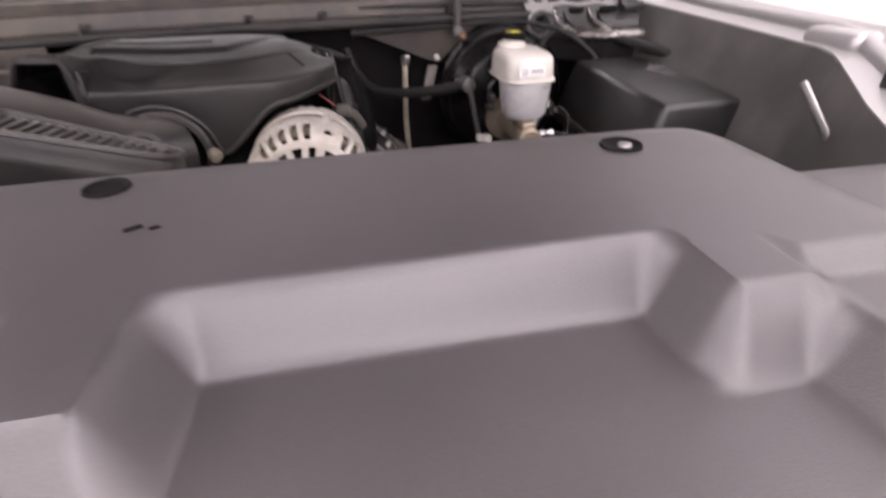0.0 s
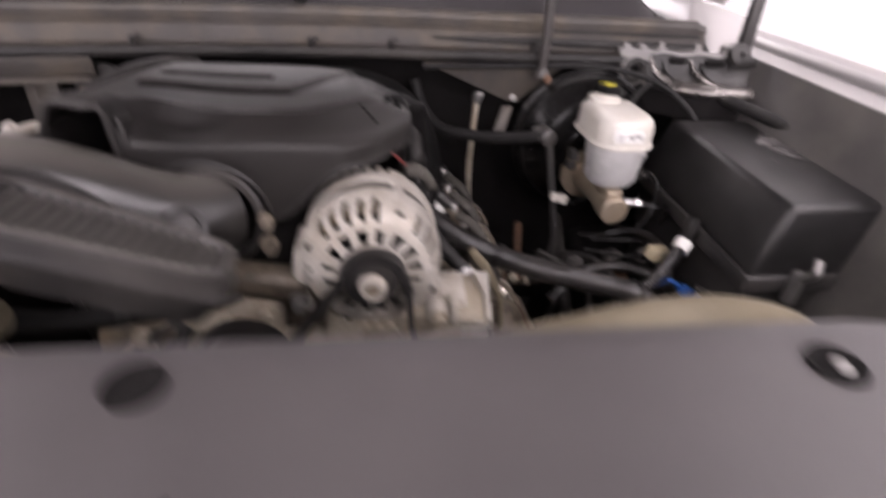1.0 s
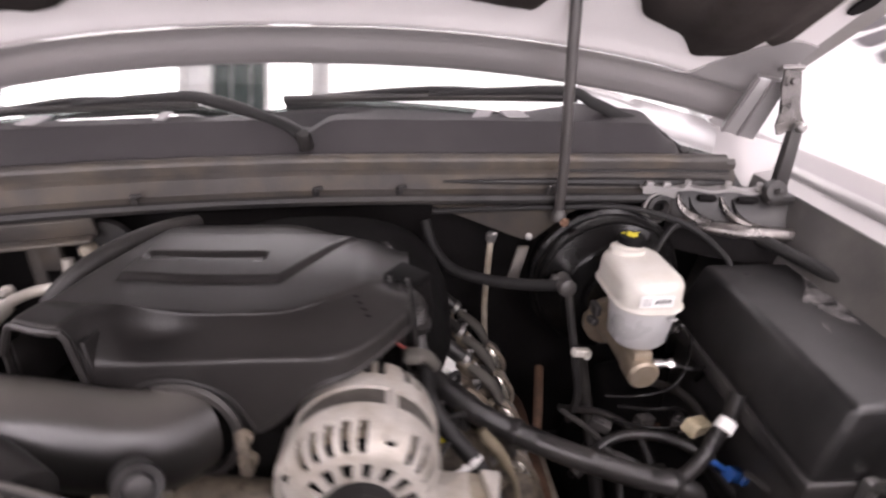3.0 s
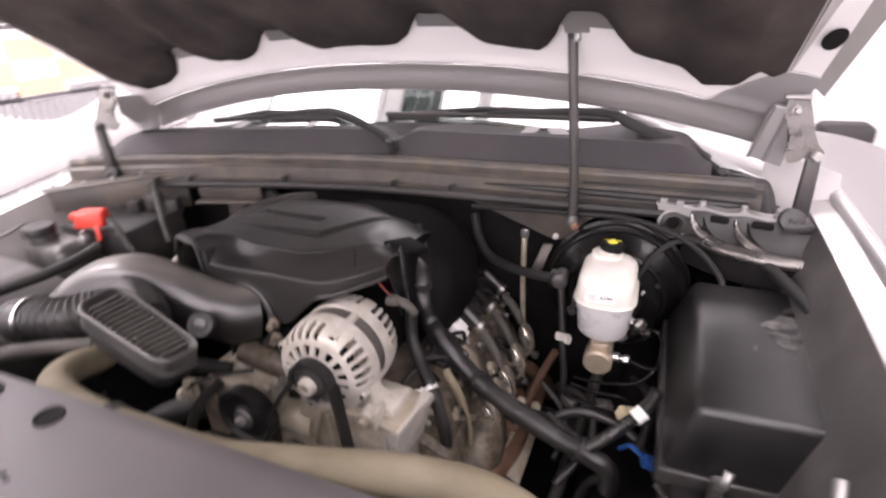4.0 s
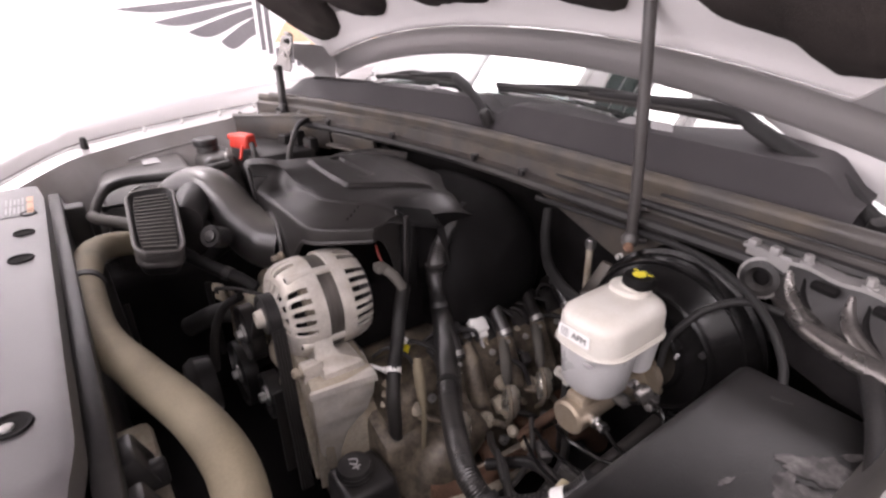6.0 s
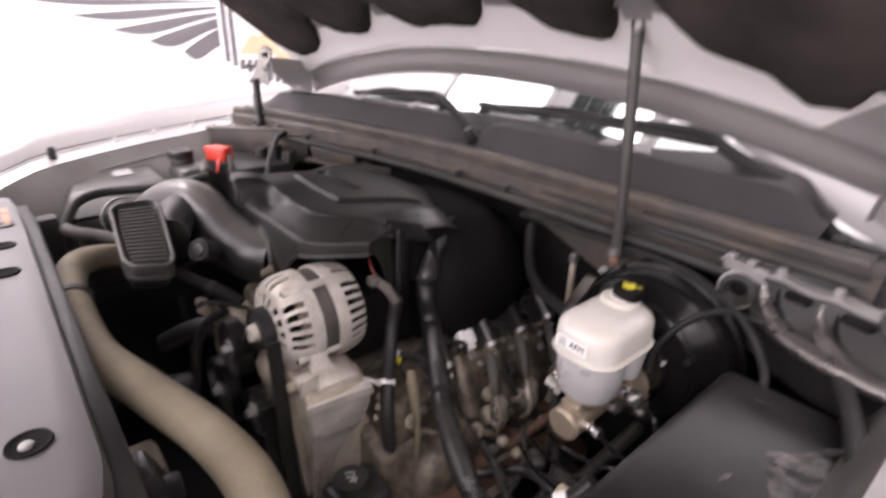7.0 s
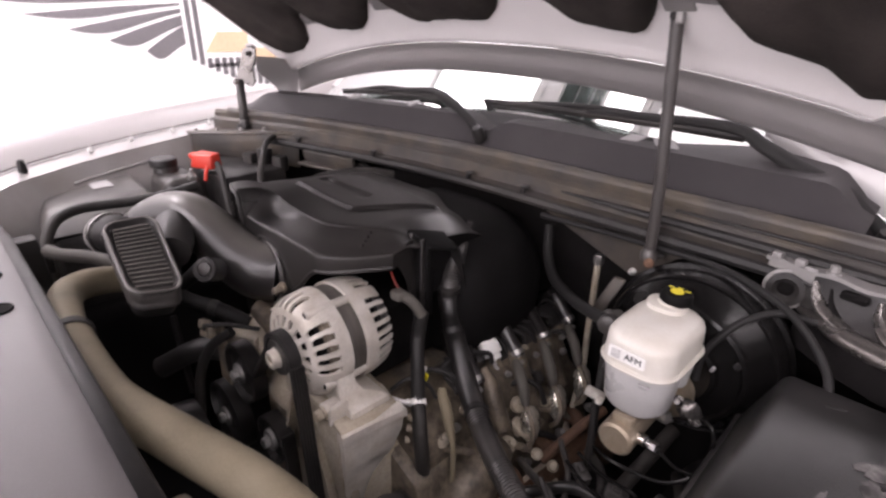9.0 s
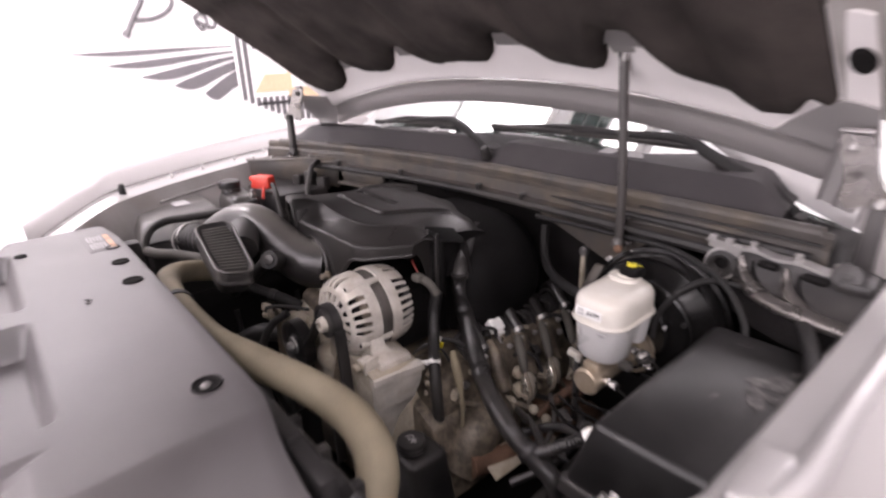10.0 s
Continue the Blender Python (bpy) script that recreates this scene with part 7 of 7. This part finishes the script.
part("log", tube([(0.345, 0.40, 0.73), (0.36, 0.50, 0.715), (0.362, 0.62, 0.705), (0.365, 0.74, 0.69), (0.37, 0.80, 0.62)], 0.022, 14), M_RUST, em, "rusty cast log")
for y in (0.43, 0.53, 0.63, 0.73):
    part("runner", tube([(0.31, y, 0.735), (0.335, y, 0.735), (0.352, y, 0.72)], 0.016, 12), M_RUST, em)
    part("bolt", bolt((0.342, y + 0.03, 0.748), (0.6, 0, 0.8), 0.007, 0.012), M_STEEL, em)
part("shield", hexa([(0.35, 0.42, 0.74), (0.392, 0.42, 0.715), (0.392, 0.60, 0.705), (0.35, 0.60, 0.73)], [(0.352, 0.42, 0.744), (0.394, 0.42, 0.719), (0.394, 0.60, 0.709), (0.352, 0.60, 0.734)], 0.002), M_ALU_DIRTY, em, "dull heat shield")
sh = thing("steering_shaft", (0.47, 0.5, 0.7), "dark steering shaft low in the bay", "steering shaft")
part("shaft", rod((0.50, 0.76, 0.80), (0.43, 0.30, 0.62), 0.012), M_RUBBER, sh)
psr = thing("power_steering_pump", (0.30, 0.30, 0.74), "black power steering reservoir with a ribbed cap", "pump")
part("reservoir", hexa([(0.255, 0.27, 0.66), (0.345, 0.27, 0.66), (0.345, 0.37, 0.66), (0.255, 0.37, 0.66)], [(0.262, 0.268, 0.800), (0.340, 0.268, 0.800), (0.340, 0.350, 0.800), (0.262, 0.350, 0.800)], 0.012, 3), M_BLACK, psr)
pc = part("cap", lathe([(0.024, 0), (0.026, 0.004), (0.024, 0.008), (0.026, 0.012), (0.024, 0.018), (0, 0.019)], (0.300, 0.300, 0.806), (0, 0, 1), 22), M_BLACK, psr, "ribbed black cap")
part("cap_mark", join(tube([(0.290, 0.296, 0.8265), (0.296, 0.306, 0.8265), (0.304, 0.302, 0.8265), (0.298, 0.294, 0.8265)], 0.0014, 6), box((0.308, 0.300, 0.8262), (0.003, 0.012, 0.001)), box((0.308, 0.300, 0.8262), (0.012, 0.003, 0.001))), M_INK_GREY, pc, "pale moulded symbol")


tw = thing("water_pump", (-0.06, 0.31, 0.86), "soiled cast water pump and pipes behind the belt pulleys", "water pump")
part("housing", join(box((-0.065, 0.335, 0.885), (0.13, 0.06, 0.11), 0.022, 3), lathe([(0, 0), (0.040, 0), (0.044, 0.008), (0.044, 0.03), (0.034, 0.04), (0, 0.04)], (-0.085, 0.285, 0.875), (0, 1, 0), 26)), M_ALU_DIRTY, tw, "soiled cast housing")
part("outlet", tube([(-0.10, 0.31, 0.93), (-0.145, 0.285, 0.945), (-0.195, 0.245, 0.965), (-0.215, 0.205, 1.0)], [0.012, 0.013, 0.012, 0.012], 16, 8), M_WIPER, tw, "dark outlet hose")
part("lower_pipe", tube([(-0.13, 0.32, 0.84), (-0.19, 0.30, 0.83), (-0.25, 0.26, 0.82), (-0.30, 0.20, 0.78)], 0.022, 16, 8), M_RUBBER, tw, "black lower hose")
for x, y, z in ((-0.118, 0.296, 0.905), (-0.055, 0.296, 0.905), (-0.12, 0.296, 0.845), (-0.048, 0.296, 0.848), (-0.015, 0.300, 0.925)):
    part("bolt", bolt((x, y, z), (0, -1, 0.1), 0.0075, 0.014), M_ALU_DIRTY, tw, "dull flanged bolt")
part("clamp", tube([(-0.155, 0.278, 0.948), (-0.165, 0.270, 0.952)], 0.0145, 16, per=1), M_BLACK, tw, "dark hose clamp")
part("inlet_neck", tube([(-0.235, 0.300, 0.845), (-0.190, 0.296, 0.862), (-0.145, 0.296, 0.888), (-0.100, 0.300, 0.905), (-0.060, 0.310, 0.905)], [0.013, 0.015, 0.017, 0.018, 0.020], 16, 6), M_ALU_DIRTY, tw, "soiled cast inlet neck")
jb = thing("fan_hub", (-0.10, 0.17, 0.80), "dark fan hub deep before the engine", "fan")
part("hub", lathe([(0, 0), (0.05, 0.004), (0.06, 0.02), (0.055, 0.05), (0, 0.05)], (-0.10, 0.15, 0.76), (0, 1, 0), 28), M_BLACK, jb)
fbk = thing("front_bracket", (-0.10, 0.25, 0.86), "soiled bracket with hoses before the water pump", "bracket")
part("plate", hexa([(-0.125, 0.255, 0.83), (-0.085, 0.255, 0.83), (-0.085, 0.262, 0.83), (-0.125, 0.262, 0.83)], [(-0.135, 0.262, 0.935), (-0.105, 0.262, 0.935), (-0.105, 0.269, 0.935), (-0.135, 0.269, 0.935)], 0.002), M_IRON, fbk, "soiled steel plate")
part("clip", join(box((-0.128, 0.250, 0.930), (0.012, 0.010, 0.034), 0.003), lathe([(0, 0), (0.008, 0), (0.008, 0.010), (0, 0.011)], (-0.128, 0.246, 0.944), (0, -1, 0.3), 12)), M_ALU_DIRTY, fbk, "pale metal clip")
part("hose", tube([(-0.095, 0.275, 0.93), (-0.120, 0.245, 0.90), (-0.140, 0.225, 0.84), (-0.135, 0.21, 0.76)], 0.009, 12, 8), M_RUBBER, fbk, "black hose")
sn = thing("sensor_lead", (-0.12, 0.29, 0.93), "small pale sensor with a thin wire by the throttle", "sensor")
part("body", join(lathe([(0, 0), (0.010, 0), (0.010, 0.022), (0.006, 0.026), (0, 0.026)], (-0.150, 0.262, 0.905), (0.2, -0.6, 0.6), 14), box((-0.15, 0.268, 0.900), (0.022, 0.02, 0.02), 0.004)), M_ALU_DIRTY, sn, "pale metal sensor")
part("wire", tube([(-0.148, 0.250, 0.92), (-0.12, 0.240, 0.945), (-0.08, 0.265, 0.955), (-0.04, 0.30, 0.95)], 0.004, 8), M_RUBBER, sn)


# ---- passenger side: battery, air cleaner, coolant tank, lines ----
def build_air_cleaner():
    t = thing("air_cleaner", (-0.62, 0.2, 0.9), "dull black air cleaner housing with hoses", "air cleaner")
    part("lid", hexa([(-0.775, 0.125, 1.020), (-0.50, 0.095, 1.020), (-0.49, 0.335, 1.020), (-0.80, 0.345, 1.020)], [(-0.755, 0.150, 1.066), (-0.565, 0.120, 1.062), (-0.575, 0.315, 1.068), (-0.78, 0.325, 1.070)], 0.010, 3), M_LIDGREY, t, "dusty grey-black lid")
    part("base", box((-0.635, 0.225, 0.93), (0.27, 0.22, 0.18), 0.015, 2), M_BLACK, t, "black lower housing")
    part("label", box((-0.668, 0.246, 1.0690), (0.062, 0.040, 0.0015)), M_INK_GREY, t, "dull printed label", smooth=False)
    part("outlet", tube([(-0.46, 0.200, 1.020), (-0.42, 0.192, 1.036), (-0.365, 0.188, 1.054), (-0.30, 0.205, 1.062), (-0.26, 0.240, 1.070)], 0.038, 22, 10, ribs=0.10), M_BLACK, t, "corrugated black coupling")
    part("clamp", tube([(-0.370, 0.1875, 1.053), (-0.364, 0.1885, 1.0540)], 0.0415, 24, per=1), M_BRIGHT, t, "bright hose clamp")
    part("clamp", tube([(-0.432, 0.1935, 1.032), (-0.427, 0.1925, 1.034)], 0.0405, 24, per=1), M_STEEL, t, "worn hose clamp")
    for x, y in ((-0.76, 0.14), (-0.52, 0.115)):
        part("clip", box((x, y, 1.022), (0.012, 0.012, 0.034), 0.003), M_BLACK, t)
    return t


build_air_cleaner()
oh = thing("overflow_hose", (-0.45, 0.15, 1.06), "black rubber hose arching over the air cleaner", "hose")
part("hose", tube([(-0.425, 0.085, 0.985), (-0.448, 0.092, 1.025), (-0.485, 0.120, 1.060), (-0.508, 0.165, 1.070), (-0.508, 0.225, 1.068), (-0.495, 0.290, 1.068), (-0.488, 0.345, 1.072), (-0.486, 0.395, 1.080)], 0.0105, 14), M_RUBBER, oh)
oh = thing("transmission_hose", (-0.33, 0.11, 1.03), "short black hose beside the radiator", "hose")
part("hose", tube([(-0.372, 0.088, 1.048), (-0.335, 0.098, 1.050), (-0.285, 0.135, 1.050), (-0.22, 0.175, 1.045)], 0.0115, 14), M_HOSE_GREY, oh)
ct = thing("coolant_tank", (-0.62, 0.40, 0.95), "dark coolant tank with a black screw cap", "coolant tank")
part("tank", join(hexa([(-0.70, 0.345, 0.92), (-0.52, 0.335, 0.92), (-0.52, 0.455, 0.92), (-0.72, 0.465, 0.92)], [(-0.675, 0.352, 1.085), (-0.545, 0.345, 1.085), (-0.540, 0.430, 1.085), (-0.685, 0.440, 1.085)], 0.025, 4), lathe([(0.028, 0), (0.026, 0.018), (0, 0.018)], (-0.632, 0.380, 1.083), (0, 0, 1), 20)), M_WORN, ct, "dark moulded tank")
part("cap", lathe([(0.026, 0), (0.030, 0.002), (0.031, 0.012), (0.029, 0.020), (0.024, 0.022), (0, 0.022)], (-0.632, 0.378, 1.096), (0, 0, 1), 12), M_BLACK, ct, "faceted black cap")
bt = thing("battery", (-0.60, 0.52, 0.9), "black car battery with a red terminal cover", "battery")
part("case", box((-0.60, 0.540, 0.985), (0.20, 0.17, 0.19), 0.008, 2), M_BLACK, bt)
part("terminal_cover", join(hexa([(-0.600, 0.425, 1.090), (-0.545, 0.455, 1.090), (-0.560, 0.490, 1.090), (-0.618, 0.465, 1.090)], [(-0.596, 0.430, 1.125), (-0.546, 0.458, 1.125), (-0.558, 0.486, 1.128), (-0.612, 0.462, 1.128)], 0.006, 3), box((-0.600, 0.442, 1.118), (0.026, 0.020, 0.014), 0.004, rot=(0, 0, 30))), M_RED, bt, "bright red plastic terminal cover")
part("cable", tube([(-0.562, 0.452, 1.100), (-0.548, 0.442, 1.086), (-0.538, 0.434, 1.070)], 0.0045, 8), M_RED, bt, "red cable")
part("cable", tube([(-0.545, 0.470, 1.105), (-0.510, 0.462, 1.085), (-0.47, 0.45, 1.04), (-0.43, 0.44, 0.98)], 0.007, 8), M_RUBBER, bt, "black cable")
part("stud", join(box((-0.545, 0.408, 1.082), (0.022, 0.018, 0.016), 0.004), bolt((-0.545, 0.408, 1.090), (0, 0, 1), 0.006, 0.012)), M_STEEL, bt, "dull metal stud")
ac = thing("refrigerant_line", (-0.38, 0.58, 1.02), "bright aluminium refrigerant line with a crimped joint", "pipe")
part("pipe", tube([(-0.372, 0.400, 0.985), (-0.390, 0.463, 1.010), (-0.406, 0.535, 1.024), (-0.408, 0.600, 1.030), (-0.388, 0.640, 1.031), (-0.345, 0.654, 1.031), (-0.330, 0.662, 1.034)], 0.0082, 12), M_ALU, ac, "bent aluminium pipe")
crimp = part("crimp", tube([(-0.4085, 0.598, 1.0295), (-0.4075, 0.585, 1.0285), (-0.407, 0.570, 1.027), (-0.4065, 0.555, 1.026), (-0.406, 0.540, 1.0245)], 0.0135, 14, 3, ribs=0.14), M_ALU, ac, "crimped metal sleeve")
part("elbow", tube([(-0.330, 0.662, 1.034), (-0.322, 0.668, 1.044), (-0.320, 0.672, 1.062)], 0.011, 12), M_ALU, ac)
part("stem", rod((-0.366, 0.682, 1.020), (-0.364, 0.688, 1.060), 0.0085), M_ALU, ac, "pale upright stem")
part("hose", tube([(-0.375, 0.41, 0.985), (-0.39, 0.37, 0.95), (-0.42, 0.33, 0.90), (-0.46, 0.28, 0.85)], 0.016, 14), M_RUBBER, ac, "black rubber hose end")
ev = thing("refrigerant_valve", (-0.34, 0.71, 1.03), "pale cast valve block on the firewall", "valve block")
part("block", join(box((-0.350, 0.660, 0.996), (0.055, 0.045, 0.040), 0.008, 3), box((-0.338, 0.640, 1.010), (0.035, 0.020, 0.018), 0.004), box((-0.356, 0.650, 1.020), (0.060, 0.012, 0.008), 0.003)), M_ALU, ev, "pale cast block")
part("seal", lathe([(0, 0), (0.046, 0), (0.044, 0.012), (0, 0.014)], (-0.325, 0.735, 1.060), (0, -1, 0.1), 28), M_RUBBER, ev, "black rubber seal")
for x in (-0.345, -0.312):
    part("plug", lathe([(0, 0), (0.011, 0), (0.011, 0.016), (0.008, 0.020), (0, 0.021)], (x, 0.722, 1.062), (0, -1, 0.15), 16), M_ALU_DIRTY, ev, "round pale plug")
part("bolt", bolt((-0.345, 0.630, 1.022), (0, -0.4, 0.9), 0.007, 0.012), M_BRIGHT, ev)
part("bolt", bolt((-0.330, 0.636, 0.990), (0, -0.9, 0.3), 0.008, 0.012), M_ALU, ev)
lb = thing("line_bracket", (-0.42, 0.69, 1.02), "dull grey upright bracket behind the refrigerant line", "bracket")
part("bracket", join(hexa([(-0.425, 0.690, 0.98), (-0.405, 0.690, 0.98), (-0.405, 0.694, 0.98), (-0.425, 0.694, 0.98)], [(-0.430, 0.700, 1.075), (-0.412, 0.700, 1.075), (-0.412, 0.704, 1.075), (-0.430, 0.704, 1.075)], 0.001), box((-0.395, 0.700, 1.06), (0.035, 0.012, 0.05), 0.004)), M_PAINT_IN, lb)
part("stud", bolt((-0.445, 0.660, 1.020), (0, -0.9, 0.3), 0.0075, 0.014), M_ALU, lb, "pale stud")
hz = thing("bypass_hose", (-0.25, 0.56, 1.02), "dusty black hose curving beside the engine cover", "hose")
part("hose", tube([(-0.165, 0.700, 1.112), (-0.190, 0.655, 1.122), (-0.228, 0.600, 1.120), (-0.268, 0.552, 1.100), (-0.300, 0.528, 1.062), (-0.318, 0.520, 1.010), (-0.32, 0.515, 0.95)], 0.0130, 16), M_RUBBER, hz)
part("fitting", lathe([(0.014, 0), (0.016, 0.006), (0.016, 0.018), (0.012, 0.024), (0, 0.024)], (-0.318, 0.519, 0.992), (0, 0.1, 1), 14), M_ALU_DIRTY, hz, "threaded metal fitting")
wl = thing("washer_line", (-0.50, 0.58, 1.1), "thin black washer hose up to the cowl", "hose")
part("hose", tube([(-0.445, 0.525, 1.04), (-0.470, 0.540, 1.085), (-0.505, 0.570, 1.118), (-0.545, 0.600, 1.135), (-0.58, 0.64, 1.142)], 0.0075, 10), M_RUBBER, wl)
fb = thing("firewall_bracket", (-0.36, 0.71, 1.1), "grey folded bracket below the cowl", "bracket")
part("bracket", join(box((-0.40, 0.690, 1.105), (0.16, 0.012, 0.035), 0.003, rot=(15, 0, 15)), box((-0.40, 0.676, 1.090), (0.16, 0.03, 0.006), 0.002, rot=(0, 0, 15))), M_PAINT_IN, fb)
for x, y, z in ((-0.56, 0.60, 1.10), (-0.52, 0.62, 1.085), (-0.60, 0.58, 1.085)):
    w = thing("relay", (x, y, z), "small dark relay in the corner of the bay", "relay", "relays")
    part("case", box((x, y, z), (0.03, 0.03, 0.04), 0.004, rot=(0, 0, 20)), M_BLACK, w)
pb = thing("wheelhouse_liner", (-0.6, 0.3, 0.6), "black plastic wheelhouse liner low in the bay", "liner")
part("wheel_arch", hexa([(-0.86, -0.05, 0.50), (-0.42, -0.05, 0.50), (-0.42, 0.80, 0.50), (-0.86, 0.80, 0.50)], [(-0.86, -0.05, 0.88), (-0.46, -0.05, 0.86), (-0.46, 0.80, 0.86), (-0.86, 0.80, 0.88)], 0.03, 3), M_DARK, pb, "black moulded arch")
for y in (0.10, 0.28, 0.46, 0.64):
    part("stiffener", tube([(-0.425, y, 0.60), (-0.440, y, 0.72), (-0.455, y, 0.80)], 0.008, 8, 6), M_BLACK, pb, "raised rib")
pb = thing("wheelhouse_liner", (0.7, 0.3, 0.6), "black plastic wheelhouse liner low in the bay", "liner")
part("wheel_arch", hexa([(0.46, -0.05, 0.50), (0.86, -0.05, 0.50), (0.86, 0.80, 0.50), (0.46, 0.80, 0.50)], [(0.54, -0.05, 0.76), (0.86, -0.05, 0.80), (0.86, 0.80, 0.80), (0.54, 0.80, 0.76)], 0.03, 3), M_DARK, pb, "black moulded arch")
for y in (0.10, 0.28, 0.46, 0.64):
    part("stiffener", tube([(0.470, y, 0.60), (0.505, y, 0.72), (0.535, y, 0.745)], 0.008, 8, 6), M_BLACK, pb, "raised rib")
# added to block a light leak between radiator and inner panel
sd = thing("gap_baffle", (-0.42, 0.02, 1.0), "black baffle added to close the gap beside the radiator", "baffle")
part("baffle", join(hexa([(-0.44, -0.30, 0.60), (-0.40, -0.30, 0.60), (-0.39, 0.10, 0.60), (-0.43, 0.10, 0.60)], [(-0.42, -0.30, 1.07), (-0.38, -0.30, 1.07), (-0.385, 0.08, 1.07), (-0.42, 0.08, 1.07)], 0.006),
     hexa([(-0.62, 0.02, 0.60), (-0.40, 0.04, 0.60), (-0.40, 0.06, 0.60), (-0.62, 0.04, 0.60)], [(-0.60, 0.02, 1.05), (-0.39, 0.04, 1.05), (-0.39, 0.06, 1.05), (-0.60, 0.04, 1.05)], 0.004)), M_BLACK, sd)
sd = thing("gap_baffle", (0.62, -0.04, 0.9), "dull grey baffle between radiator and fender", "baffle")
part("baffle", hexa([(0.50, 0.00, 0.60), (0.84, 0.10, 0.60), (0.84, 0.12, 0.60), (0.50, 0.03, 0.60)], [(0.50, 0.00, 1.02), (0.83, 0.09, 1.05), (0.83, 0.11, 1.05), (0.50, 0.03, 1.02)], 0.006), M_PAINT_IN, sd)


# ---- wipers ----
def wiper(pivot, crank, bend, tip, label):
    """crank: places from the pivot to the bend; the blade lies from the bend to the tip."""
    t = thing("wiper", pivot, label, "wiper", "windscreen wipers")
    P, B, T = Vector(pivot), Vector(bend), Vector(tip)
    part("arm", tube([P, *crank, B, B.lerp(T, 0.25) + Vector((0, 0, 0.002)), B.lerp(T, 0.5)], [0.012, 0.009, 0.009, 0.011, 0.012, 0.011, 0.009, 0.007, 0.005], 12, 8, flat=0.7), M_WIPER, t, "matt black arm")
    part("pivot_cap", lathe([(0.013, -0.02), (0.0125, 0.004), (0.009, 0.010), (0, 0.011)], P, (0, -0.5, 0.85), 18), M_GLOSS, t, "black pivot cap")
    d = (T - B)
    part("blade", tube([B - d * 0.04 + Vector((0, 0.004, -0.014)), B + d * 0.3 + Vector((0, 0.004, -0.008)), B + d * 0.7 + Vector((0, 0.004, -0.005)), T + Vector((0, 0.004, -0.006))], 0.0065, 8, 8, flat=1.3), M_RUBBER, t, "rubber blade")
    part("bridge", tube([B + d * 0.2 + Vector((0, 0.008, -0.002)), B + d * 0.5 + Vector((0, 0.006, 0.006)), B + d * 0.85 + Vector((0, 0.008, -0.003))], 0.006, 8, 8), M_WIPER, t)
    return t


wiper((-0.010, 0.800, 1.222), [(-0.041, 0.810, 1.240), (-0.085, 0.825, 1.254), (-0.125, 0.838, 1.264), (-0.170, 0.853, 1.272)], (-0.215, 0.868, 1.276), (-0.60, 0.880, 1.242), "black wiper with its pivot at the cowl's middle")
wiper((0.668, 0.845, 1.184), [(0.640, 0.856, 1.204), (0.602, 0.866, 1.230), (0.548, 0.868, 1.247), (0.494, 0.868, 1.270)], (0.446, 0.868, 1.290), (-0.05, 0.864, 1.277), "black wiper with its pivot at the cowl's end")
